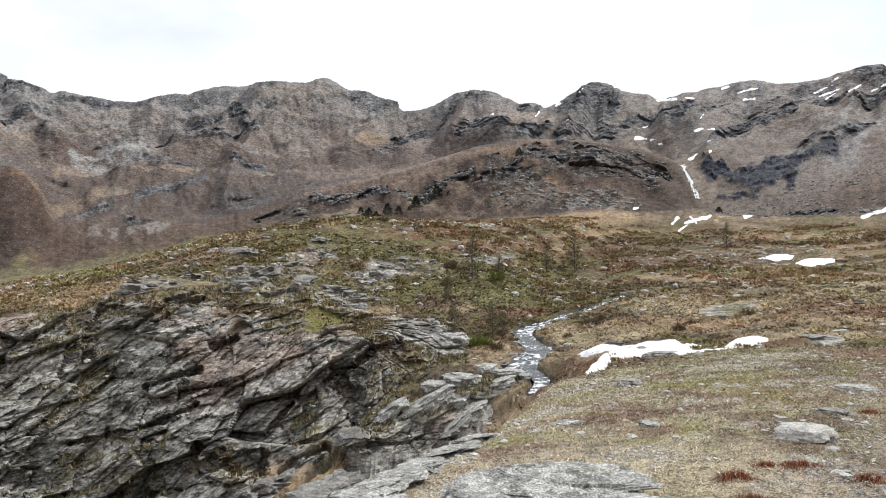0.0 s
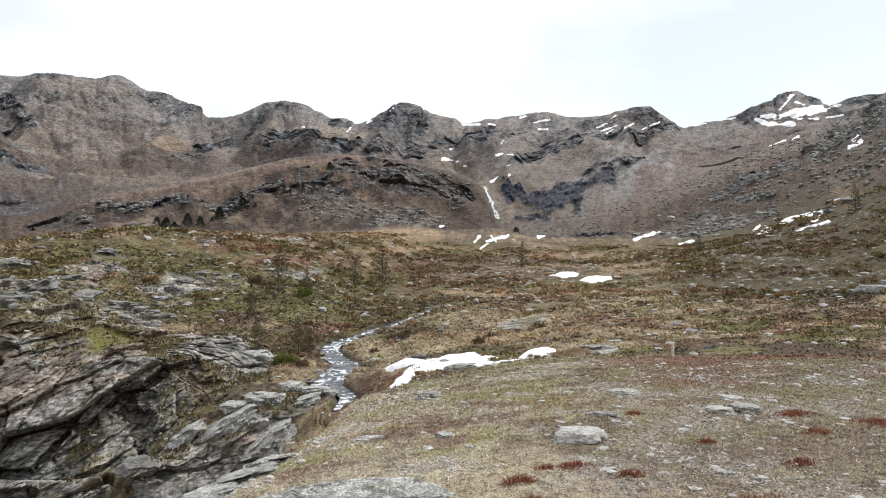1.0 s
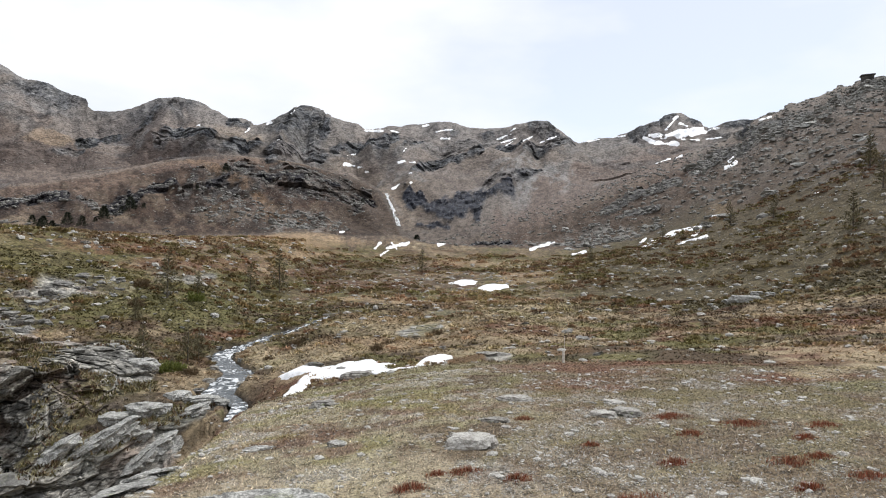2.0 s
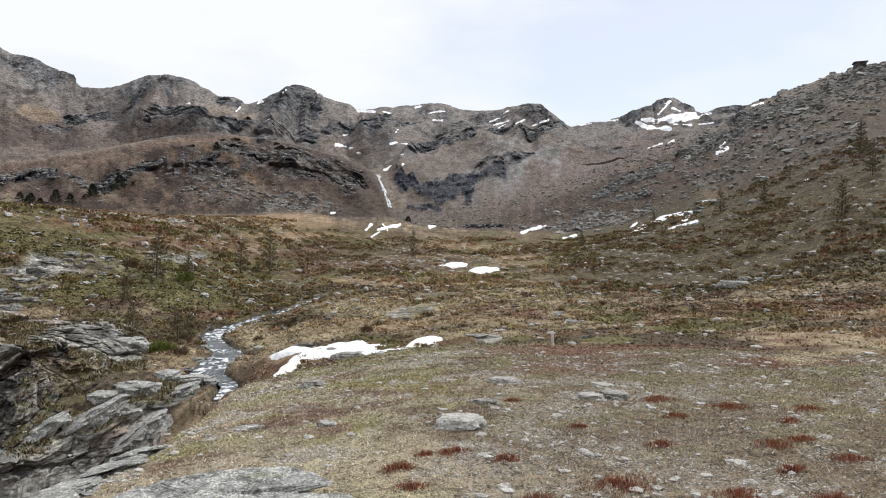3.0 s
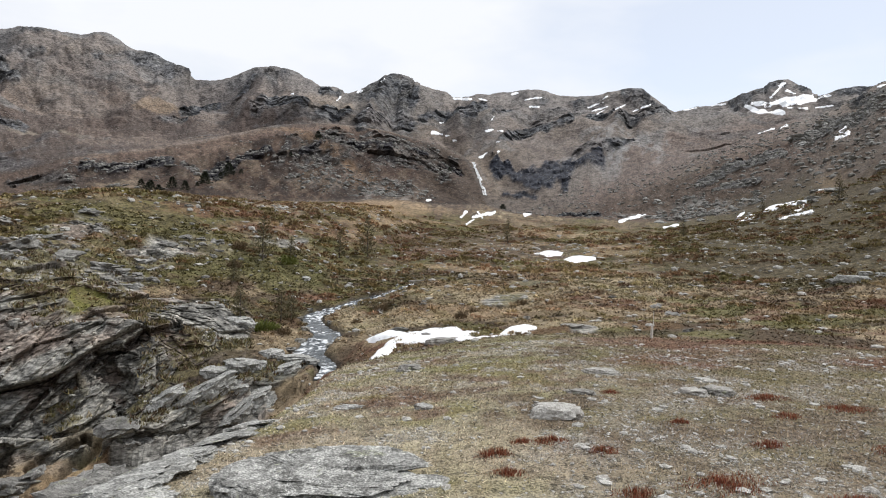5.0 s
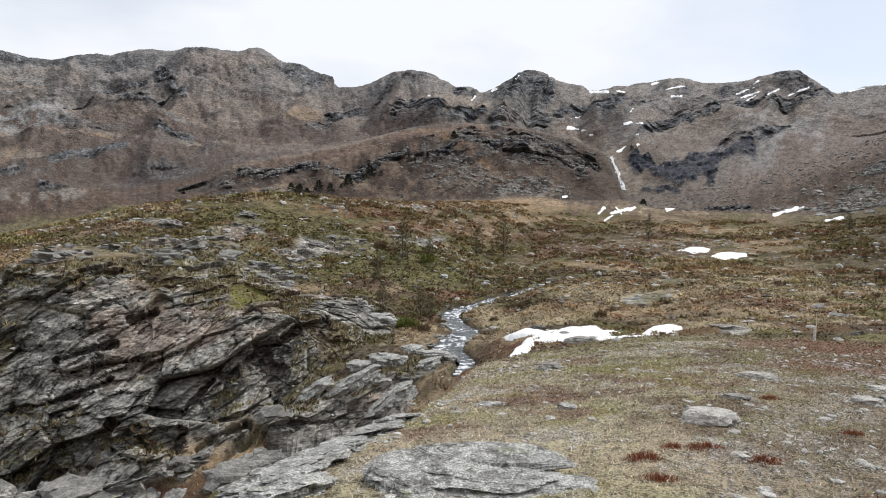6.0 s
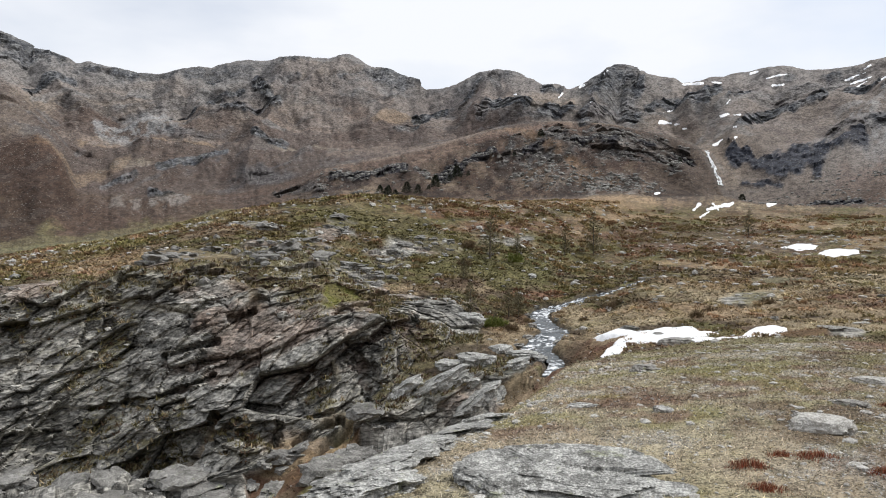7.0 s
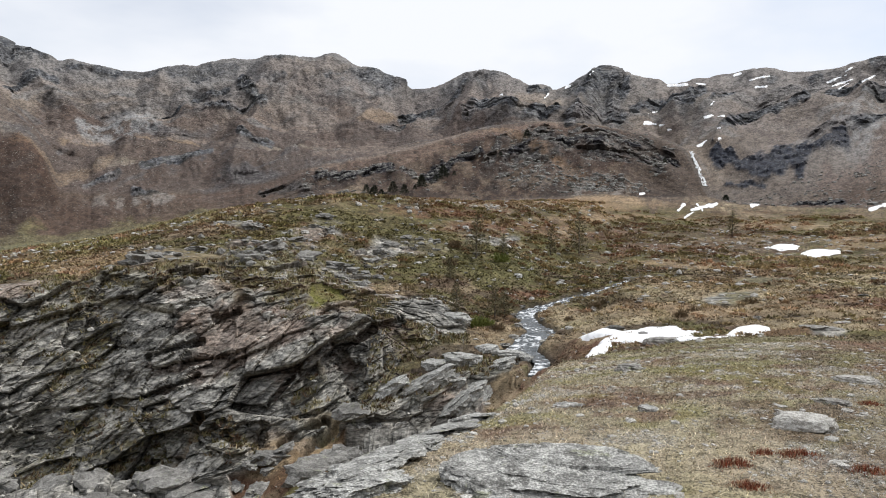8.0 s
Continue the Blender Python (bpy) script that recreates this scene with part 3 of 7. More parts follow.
HILL_DARK = [(0.42, [(-10.77, 3.61), (-7.89, 3.68), (-4.98, 4.26)]), (0.42, [(-2.00, 3.67), (0.60, 4.60), (2.58, 5.58)]), (0.33, [(-1.29, 3.15), (-0.82, 3.76)]), (0.38, [(9.43, 6.59), (11.24, 6.64), (12.37, 6.07)]), (0.25, [(6.68, 6.50), (5.29, 5.65)]), (0.21, [(14.35, 6.11), (15.66, 5.85)]), (0.25, [(16.95, 5.50), (18.43, 4.88)]), (0.33, [(26.93, 2.37), (29.75, 2.83)])]
HILL_GREY = [(0.38, [(-15.24, 2.49), (-11.61, 2.90)]), (0.42, [(4.12, 6.07), (3.43, 4.92)]), (0.33, [(12.37, 5.62), (13.93, 4.78)]), (0.38, [(-12.99, 1.82), (-11.16, 1.60)]), (0.33, [(-3.66, 3.99), (-2.71, 3.29)]), (0.54, [(37.77, 4.58), (40.39, 5.96), (43.16, 7.02)]), (0.33, [(38.70, 3.67), (41.75, 4.44)]), (0.33, [(45.01, 8.22), (47.03, 8.82)]), (0.50, [(24.80, 2.12), (25.99, 1.82)])]
HILL_SCREE = [(0.50, [(8.79, 2.93), (11.29, 2.72), (14.18, 2.74)]), (0.33, [(2.87, 3.43), (4.46, 3.98)]), (0.21, [(-8.55, 1.85), (-6.02, 2.38)]), (0.21, [(8.55, 4.09), (9.09, 4.95)]), (0.58, [(35.17, 0.82), (37.50, 1.99)]), (0.67, [(51.26, 10.43), (54.17, 11.12), (57.17, 11.95)]), (0.42, [(50.70, 5.47), (53.69, 5.02)]), (0.50, [(47.48, 7.65), (52.11, 8.02)])]
HILL_TAN = [(0.25, [(-12.06, 4.10), (-5.54, 5.57), (-0.82, 6.70), (3.41, 7.33)]), (0.25, [(-4.13, 4.69), (-1.29, 5.49)])]
UNDERCUTS = [(0.67, [(-34.99, -16.01), (-32.91, -15.82), (-31.13, -16.56)]), (0.29, [(-18.99, -8.51), (-17.14, -8.22)]), (0.25, [(-22.26, -4.72), (-19.63, -4.65)]), (0.38, [(-9.60, -10.66), (-7.47, -10.15), (-5.57, -8.87), (-3.90, -8.60)]), (0.83, [(-8.89, -11.28), (-8.33, -12.44), (-7.86, -13.83)]), (0.88, [(-19.80, -17.21), (-17.69, -17.39), (-15.53, -17.30)]), (0.54, [(-5.97, -17.82), (-7.12, -18.41)]), (0.33, [(-14.08, -18.43), (-10.34, -16.53)]), (0.21, [(-29.21, -14.20), (-23.66, -13.88), (-20.26, -12.69)]), (0.25, [(-23.61, -10.97), (-20.01, -10.06)]), (0.21, [(-14.96, -15.11), (-12.88, -13.11)])]
JUTTING = [(0.83, [(-18.23, -7.32), (-16.90, -6.91)]), (1.08, [(-18.55, -15.17), (-16.31, -13.92), (-13.79, -11.90), (-11.93, -10.87)]), (1.08, [(-7.02, -16.33), (-3.18, -14.81), (-0.30, -14.80)]), (0.83, [(-8.41, -8.64), (-4.61, -7.94)]), (1.25, [(-32.85, -13.56), (-29.56, -12.77), (-25.64, -11.07)]), (1.00, [(-27.71, -15.84), (-22.85, -15.36)]), (0.67, [(-12.90, -16.54), (-10.80, -15.53)]), (1.08, [(-32.02, -8.04), (-27.54, -7.52)]), (0.67, [(-15.76, -4.42), (-13.03, -3.99)]), (0.67, [(-10.25, -2.61), (-9.32, -1.68)])]
CHUTES = [(0.50, [(-15.94, -21.58), (-13.16, -19.86), (-10.34, -17.85), (-7.97, -15.72)]), (0.46, [(-20.08, -15.74), (-21.63, -18.62), (-23.78, -20.80)])]
LEDGE_SOD = [(0.33, [(-28.66, -5.98), (-24.77, -7.04), (-22.10, -7.65)]), (0.38, [(-10.97, -6.36), (-8.41, -7.57)]), (0.29, [(-10.78, -11.92), (-10.32, -13.30)]), (0.29, [(-5.57, -12.95), (-1.74, -12.06)]), (0.33, [(-27.49, -4.76), (-22.28, -5.83)])]
UMBER_HILL = [(2.17, [(-35.78, 4.81), (-33.13, 4.36), (-32.14, 2.18), (-33.92, -0.26)])]
VALE_GREEN = [(0.54, [(-35.96, -2.22), (-32.58, -1.81), (-28.19, -1.54), (-23.44, -0.71), (-18.35, 0.55)])]
SPUR_BROWN = [(1.67, [(32.78, 3.19), (38.23, 4.22), (43.42, 5.61)]), (2.50, [(46.73, 6.03), (52.11, 8.02), (57.31, 8.56)])]
SPUR_OLIVE = [(2.00, [(37.51, -0.88), (43.64, -0.21), (49.70, 1.29), (57.49, 3.85)]), (2.08, [(45.83, -2.79), (52.48, -1.59), (57.66, -0.53)])]
FAR_SLOPE = [(1.25, [(32.70, 5.52), (38.12, 7.31), (43.32, 8.25)]), (0.92, [(29.00, 4.03), (33.63, 5.53)])]
# far snow, as strokes
SNOW_FAR_WEST = [(0.15, [(15.97, 7.52), (16.74, 7.40)]), (0.12, [(17.13, 7.25), (17.59, 7.36)]), (0.10, [(17.68, 6.92), (17.93, 6.96)]), (0.10, [(16.22, 8.25), (16.90, 8.39)]), (0.19, [(20.43, 7.79), (20.96, 7.89)]), (0.10, [(21.36, 7.82), (21.76, 7.80)]), (0.10, [(21.38, 6.89), (21.58, 6.92)]), (0.12, [(20.03, 5.57), (20.59, 5.98)]), (0.12, [(21.32, 5.87), (21.59, 6.07)]), (0.10, [(20.86, 8.70), (21.01, 8.94)]), (0.10, [(9.66, 10.44), (10.07, 10.61)]), (0.10, [(11.63, 11.42), (11.94, 11.67)]), (0.12, [(7.99, 9.74), (8.21, 10.00)]), (0.09, [(4.24, 10.04), (4.47, 10.09)])]
SNOW_FAR_NORTH = [(0.10, [(10.45, 9.27), (10.67, 9.35)]), (0.12, [(17.71, 10.33), (19.16, 10.36)]), (0.12, [(19.81, 10.36), (20.42, 10.28)]), (0.10, [(22.48, 10.79), (22.99, 10.91)]), (0.08, [(24.04, 10.45), (24.94, 10.54)]), (0.10, [(24.28, 9.78), (24.74, 9.83)]), (0.11, [(28.72, 9.78), (29.97, 10.17)]), (0.08, [(29.06, 9.47), (30.31, 9.86)]), (0.08, [(29.49, 9.25), (30.04, 9.58)]), (0.08, [(29.92, 10.40), (30.33, 10.63)]), (0.11, [(30.88, 9.59), (31.66, 9.96)]), (0.08, [(32.33, 9.47), (33.70, 9.97)]), (0.08, [(23.59, 10.34), (24.58, 10.51)]), (0.10, [(24.03, 9.76), (24.51, 9.87)])]
SNOW_FAR_EAST = [(0.07, [(36.24, 9.48), (37.14, 9.61)]), (0.08, [(38.26, 9.73), (39.19, 9.86)]), (0.13, [(43.21, 11.16), (42.81, 10.66), (42.40, 10.24)]), (0.30, [(41.12, 9.78), (42.84, 9.83), (44.94, 10.03)]), (0.17, [(40.69, 9.61), (41.57, 9.20), (43.29, 9.08)]), (0.10, [(43.92, 10.41), (43.40, 10.64)]), (0.17, [(44.32, 9.71), (45.44, 9.93)]), (0.10, [(45.76, 9.96), (46.45, 10.15)]), (0.08, [(45.38, 9.33), (46.44, 9.39)]), (0.10, [(43.53, 9.43), (44.80, 9.31)]), (0.08, [(49.96, 10.70), (49.15, 10.50)]), (0.08, [(41.64, 7.57), (42.70, 7.91)]), (0.10, [(43.12, 7.95), (43.58, 8.16)])]
SNOW_SLOPE = [(0.17, [(18.63, 0.55), (19.04, 1.03)]), (0.17, [(19.14, 0.06), (19.79, 0.46)]), (0.17, [(19.63, 0.63), (20.57, 0.85), (21.41, 1.11)]), (0.15, [(20.03, 1.07), (20.37, 0.63)]), (0.25, [(24.02, 0.92), (24.89, 1.38), (25.44, 1.79)]), (0.12, [(15.72, 1.91), (16.06, 1.95)]), (0.10, [(-1.06, 6.51), (-0.82, 6.56)]), (0.15, [(31.70, 0.62), (32.85, 1.03), (33.59, 1.29)]), (0.13, [(35.10, 0.25), (36.19, 0.47)]), (0.18, [(40.05, 0.72), (41.01, 1.03), (42.07, 1.60), (43.13, 2.07), (44.39, 2.37), (45.13, 2.60)]), (0.15, [(45.14, 2.51), (44.66, 1.84), (44.08, 1.55)]), (0.12, [(43.37, 1.22), (45.50, 1.81)]), (0.12, [(40.47, 1.24), (40.98, 1.62)]), (0.10, [(45.89, 3.36), (46.26, 3.41)]), (0.25, [(46.86, 7.06), (47.53, 7.39)]), (0.12, [(47.04, 7.53), (47.35, 7.87)]), (0.08, [(52.97, 4.90), (53.55, 5.02)])]
# ---- noise on arrays ----
def lattice(xi, yi, zi, seed):
    h = xi.astype(np.uint32) * np.uint32(374761393) + yi.astype(np.uint32) * np.uint32(668265263) + zi.astype(np.uint32) * np.uint32(2246822519) + np.uint32(seed * 974711 + 12345)
    h = (h ^ (h >> np.uint32(13))) * np.uint32(1274126177)
    h = (h ^ (h >> np.uint32(16))) * np.uint32(2654435761)
    return ((h ^ (h >> np.uint32(15))) & np.uint32(0xFFFFFF)).astype(np.float64) / 0xFFFFFF


def vnoise(x, y, z, seed=0):
    """Smooth noise from -1 to 1."""
    fx, fy, fz = np.floor(x), np.floor(y), np.floor(z)
    xi, yi, zi = fx.astype(np.int64), fy.astype(np.int64), fz.astype(np.int64)
    u, v, w = x - fx, y - fy, z - fz
    u, v, w = u * u * (3 - 2 * u), v * v * (3 - 2 * v), w * w * (3 - 2 * w)
    out = 0
    for a in (0, 1):
        for b_ in (0, 1):
            for c in (0, 1):
                out = out + lattice(xi + a, yi + b_, zi + c, seed) * (u if a else 1 - u) * (v if b_ else 1 - v) * (w if c else 1 - w)
    return out * 2 - 1


def fbm(x, y, z, size, octaves=4, seed=0, gain=0.5, ridged=False):
    out, amp, total = 0, 1.0, 0.0
    for k in range(octaves):
        s = 2.03**k / size
        v = vnoise(x * s + 17.3 * k, y * s - 9.1 * k, z * s + 4.7 * k, seed + k)
        out, total, amp = out + amp * ((1 - 2 * np.abs(v)) if ridged else v), total + amp, amp * gain
    return out / total


def cells(x, y, z, seed=0):
    """Blocks: for each point its block's random values and the way from the block's middle."""
    fx, fy, fz = (np.floor(q).astype(np.int64) for q in (x, y, z))
    best = np.full(x.shape, 1e9)
    second = np.full(x.shape, 1e9)
    rnd = [np.zeros(x.shape) for _ in range(4)]
    off = [np.zeros(x.shape) for _ in range(3)]
    for a in (-1, 0, 1):
        for b_ in (-1, 0, 1):
            for c in (-1, 0, 1):
                i, j, k = fx + a, fy + b_, fz + c
                dx, dy, dz = (x - i - lattice(i, j, k, seed + 1), y - j - lattice(i, j, k, seed + 2), z - k - lattice(i, j, k, seed + 3))
                d = dx * dx + dy * dy + dz * dz
                near = d < best
                second = np.where(near, best, np.minimum(second, d))
                best = np.where(near, d, best)
                for q in range(4):
                    rnd[q] = np.where(near, lattice(i, j, k, seed + 4 + q), rnd[q])
                for q, dd in enumerate((dx, dy, dz)):
                    off[q] = np.where(near, dd, off[q])
    return rnd, off, np.sqrt(second) - np.sqrt(best)


def slopes(x, y):
    """Slopes for a smooth line through knots that never overshoots; the knots run along axis 0."""
    h = np.diff(x, axis=0)
    d = np.diff(y, axis=0) / h
    w1, w2 = 2 * h[1:] + h[:-1], h[1:] + 2 * h[:-1]
    same = d[1:] * d[:-1] > 0
    safe = np.where(same, d[1:], 1), np.where(same, d[:-1], 1)
    mid = np.where(same, (w1 + w2) / (w1 / safe[1] + w2 / safe[0]), 0)
    return np.concatenate([d[:1], mid, d[-1:]])


def smooth_line(xs, x, y):
    m = slopes(x, y)
    i = np.clip(np.searchsorted(x, xs) - 1, 0, len(x) - 2)
    h = x[i + 1] - x[i]
    t = np.clip((xs - x[i]) / h, 0, 1)
    return (2 * t**3 - 3 * t**2 + 1) * y[i] + (t**3 - 2 * t**2 + t) * h * m[i] + (-2 * t**3 + 3 * t**2) * y[i + 1] + (t**3 - t**2) * h * m[i + 1]


def step(a, b_, x):
    t = np.clip((x - a) / (b_ - a), 0, 1)
    return t * t * (3 - 2 * t)


# ---- the ground: one sheet, lofted through the terrain lines ----
BEARINGS = np.concatenate([np.arange(-40, 7.99, 0.11), np.arange(8, 62, 0.15), np.arange(62, 320, 2.5), [320.0]])


def line(rows, crisp=False):
    a, r, z = (np.array(q, float) for q in zip(*rows))
    keep = np.concatenate([[True], np.diff(a) > 0.05])
    a, r, z = a[keep], r[keep], z[keep]
    ends = np.linspace(a[-1] + 25, a[0] + 360 - 25, 4)
    a = np.concatenate([a, ends, a[:3] + 360])
    mid = lambda q: np.concatenate([q, q[-1] + (q[0] - q[-1]) * np.linspace(0.1, 0.9, 4), q[:3]])
    r, z = mid(r), mid(z)
    at = np.where(BEARINGS < a[0], BEARINGS + 360, BEARINGS)
    if crisp:
        return np.interp(at, a, r), np.interp(at, a, z)
    return smooth_line(at, a, r), smooth_line(at, a, z)


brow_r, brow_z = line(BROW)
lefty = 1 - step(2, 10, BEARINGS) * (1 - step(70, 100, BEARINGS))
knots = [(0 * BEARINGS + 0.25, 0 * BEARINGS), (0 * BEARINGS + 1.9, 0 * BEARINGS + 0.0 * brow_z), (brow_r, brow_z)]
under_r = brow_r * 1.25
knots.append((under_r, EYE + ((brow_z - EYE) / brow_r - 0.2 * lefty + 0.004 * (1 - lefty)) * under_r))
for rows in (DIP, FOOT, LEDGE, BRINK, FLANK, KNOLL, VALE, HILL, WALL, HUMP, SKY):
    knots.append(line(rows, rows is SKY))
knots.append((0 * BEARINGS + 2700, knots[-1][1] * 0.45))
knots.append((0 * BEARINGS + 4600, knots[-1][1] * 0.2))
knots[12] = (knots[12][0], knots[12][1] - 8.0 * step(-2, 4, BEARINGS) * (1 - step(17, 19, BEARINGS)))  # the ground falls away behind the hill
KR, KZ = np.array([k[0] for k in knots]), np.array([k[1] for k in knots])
STEPS = (5, 80, 14, 40, 50, 110, 130, 80, 80, 40, 120, 60, 90, 110, 8, 3)
KM = slopes(KR, KZ)
KM[11] += 0.25 * (np.diff(KZ, axis=0) / np.diff(KR, axis=0))[10]  # crests keep some edge
KM[14] += 0.5 * (np.diff(KZ, axis=0) / np.diff(KR, axis=0))[13]
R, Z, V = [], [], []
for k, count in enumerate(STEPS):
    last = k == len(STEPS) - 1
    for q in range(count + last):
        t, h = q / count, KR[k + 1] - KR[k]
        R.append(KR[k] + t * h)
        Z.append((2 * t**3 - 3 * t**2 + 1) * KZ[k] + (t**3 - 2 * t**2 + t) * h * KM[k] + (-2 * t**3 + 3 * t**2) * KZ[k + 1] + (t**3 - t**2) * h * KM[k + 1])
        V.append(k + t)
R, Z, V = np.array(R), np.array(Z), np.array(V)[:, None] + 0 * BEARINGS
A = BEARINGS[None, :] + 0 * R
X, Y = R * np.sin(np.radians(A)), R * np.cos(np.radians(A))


def patch(a0, a1, v0, v1, ea=1.5, ev=0.12):
    """How far a point lies inside a stretch of the terrain: between two bearings and two terrain lines."""
    return step(a0 - ea, a0 + ea, A) * (1 - step(a1 - ea, a1 + ea, A)) * step(v0 - ev, v0 + ev, V) * (1 - step(v1 - ev, v1 + ev, V))


E = np.degrees(np.arctan2(Z - EYE, R))
n_far = fbm(A, E * 1.3, V * 0.2, 4.0, 5, 7, 0.6)
n_mid = fbm(X, Y, Z, 2.2, 4, 9, 0.6) * (R < 130) + fbm(A, E * 1.3, V * 0.4, 0.9, 4, 11, 0.62) * (R >= 130)
ragged = n_mid + 0.6 * n_far * (R > 130)


def swath(rows):
    """The share of the ground that a kind of cover takes, with ragged edges."""
    out = 0 * R
    for a, v, ha, hv, lean, s in rows:
        da = (A - a) / ha
        d = np.sqrt(da**2 + ((V - v - lean * (A - a)) / hv) ** 2)
        near = d < 2.2
        out = np.where(near, np.maximum(out, s * step(0.0, 0.5, 1.15 - d + 0.75 * ragged)), out)
    return out


n_ang = fbm(A, E * 1.25, 0 * A, 0.8, 5, 13, 0.62)


def off_line(points, reach, v0, v1):
    """Where the sheet lies near a line of bearings and elevations, and how far from it, in degrees."""
    pa, pe = (np.array(q) for q in zip(*points))
    idx = np.nonzero((A > pa.min() - reach) & (A < pa.max() + reach) & (E > pe.min() - reach) & (E < pe.max() + reach) & (V > v0) & (V < v1))
    a, e, d = A[idx], E[idx], np.full(len(idx[0]), 1e9)
    for k in range(len(points) - 1):
        ua, ue = pa[k + 1] - pa[k], pe[k + 1] - pe[k]
        t = np.clip(((a - pa[k]) * ua + (e - pe[k]) * ue) / (ua * ua + ue * ue), 0, 1)
        d = np.minimum(d, np.hypot(a - pa[k] - t * ua, e - pe[k] - t * ue))
    return idx, d


def strokes(rows, v0, v1, rough=0.9):
    """The share of the ground that ragged strokes cover."""
    out = 0 * R
    for half, points in rows:
        idx, d = off_line(points, half * 2.5, v0, v1)
        out[idx] = np.maximum(out[idx], step(0.0, 0.45, 1.1 - d / half + rough * n_ang[idx]))
    return out


def swells(rows, v0, v1, power=1.3):
    """Rounded ribs along lines, in metres towards the viewpoint for a rise of one in one."""
    out = 0 * R
    for half, points in rows:
        idx, d = off_line(points, half * 1.3, v0, v1)
        k = np.clip(1 - d / half + 0.35 * n_ang[idx], 0, 1) ** power
        out[idx] = np.maximum(out[idx], np.radians(half) * R[idx] * k)
    return out


ROCKY = [  # bearings, terrain lines, how much of it is bare
    (-70, 1.6, 4.4, 6.95, 1.2), (-70, -18, 3.6, 4.7, 1.1), (-26, -6, 6.9, 7.5, 0.6), (-9, 3.5, 3.9, 5.0, 0.85), (3.5, 19, 10.4, 10.97, 0.52), 
    (-40, -12, 13.35, 14.3, 0.36), (-12, 62, 13.35, 14.3, 0.36), (22, 31, 10.2, 10.95, 0.35), (44, 62, 10.55, 11.1, 0.6), (36, 62, 9.4, 10.6, 0.2)]
rock = 0 * R
for a0, a1, v0, v1, s in ROCKY:
    soft = patch(a0, a1, v0, v1) * s
    rock = np.maximum(rock, step(0.42, 0.62, soft + 0.34 * ragged * (soft > 0.02)))
turf_bank = np.maximum(swath(TURF_BANK_AT), swath(MOSS_AT))
dark_rock, pale_rock, scree = swath(DARK_ROCK_AT), swath(PALE_ROCK_AT), swath(SCREE_AT)
tan_bank = swath(TAN_AT)
rock = rock * (1 - 0.9 * turf_bank) * (1 - 0.85 * tan_bank * (R < 60))
rock = np.maximum.reduce([rock, swath(ROCK_AT), dark_rock * (V < 9.9), pale_rock])
far_crags = strokes(CRAGS_WEST + CRAGS_MID + CRAGS_EAST, 11.02, 14.4)
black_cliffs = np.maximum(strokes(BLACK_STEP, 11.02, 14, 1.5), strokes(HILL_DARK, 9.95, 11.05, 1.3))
grey_cliffs = strokes(HILL_GREY, 9.9, 11.05)
far_scree = np.maximum(strokes(SCREE_FAR, 11.02, 14), strokes(HILL_SCREE, 9.6, 11.05, 1.2))
far_tan = np.maximum(strokes(TAN_FAR, 11.02, 14.2), strokes(HILL_TAN, 10.2, 11.2))
far_brown = strokes(BROWN_FAR, 11.02, 14)
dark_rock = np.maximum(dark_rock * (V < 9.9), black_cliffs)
rock = np.where(V > 9.9, rock * (1 - far_tan) * (1 - 0.8 * far_scree), rock)
rock = np.maximum.reduce([rock, far_crags, black_cliffs, 0.9 * grey_cliffs])
spur_brown, spur_olive = strokes(SPUR_BROWN, 9.0, 11.05, 0.5), strokes(SPUR_OLIVE, 6.5, 10.4, 0.5)
rock = rock * (1 - 0.93 * spur_brown * (1 - np.maximum(grey_cliffs, far_scree))) * (1 - 0.9 * spur_olive)
scree = scree * (1 - 0.6 * spur_brown) * (1 - 0.9 * spur_olive)
chutes, ledge_sod = strokes(CHUTES, 4.0, 7.2, 0.7), strokes(LEDGE_SOD, 4.3, 8.6, 1.0)
rock = rock * (1 - chutes) * (1 - 0.3 * ledge_sod)

# the beck: its course is cut into the sheet
COURSE = [(19.0, 58.5), (17.0, 56.5), (14.8, 53.6), (12.7, 50.9), (10.9, 48.8), (9.1, 45.8), (7.3, 44.4), (6.5, 42.8), (7.0, 40.0), (8.0, 37.4), (6.9, 35.6), (6.3, 34.0), (7.3, 32.4), (8.0, 30.9), (7.5, 29.4)]
WIDTH = [0.2, 0.3, 0.38, 0.42, 0.45, 0.5, 0.5, 0.42, 0.5, 0.7, 0.62, 0.7, 0.4, 0.28, 0.3]


def base_height(a, r):
    i = int(np.clip(np.searchsorted(BEARINGS, a), 0, len(BEARINGS) - 1))
    return float(np.interp(r, R[:, i], Z[:, i]))


k_ = np.arange(len(COURSE), dtype=float)
dense = np.linspace(0, len(COURSE) - 1, 420)
c_a = smooth_line(dense, k_, np.array([c[0] for c in COURSE]))
c_r = smooth_line(dense, k_, np.array([c[1] for c in COURSE]))
c_w = np.interp(dense, k_, WIDTH)
c_x, c_y = c_r * np.sin(np.radians(c_a)), c_r * np.cos(np.radians(c_a))
c_z = np.minimum.accumulate(np.array([base_height(a if a > -40 else a + 360, r) for a, r in zip(c_a, c_r)]) - 0.18)
run = 0.6 * (c_z - np.interp(np.floor(dense * 3) / 3, dense, c_z))  # pools and small drops
c_z = np.minimum.accumulate(c_z - run)
near = (R > 20) & (R < 100) & (A < 30) & (A > -41)
idx = np.nonzero(near)
wet = 0 * R
px, py = X[idx], Y[idx]
best, which = np.full(px.shape, 1e9), np.zeros(px.shape, int)
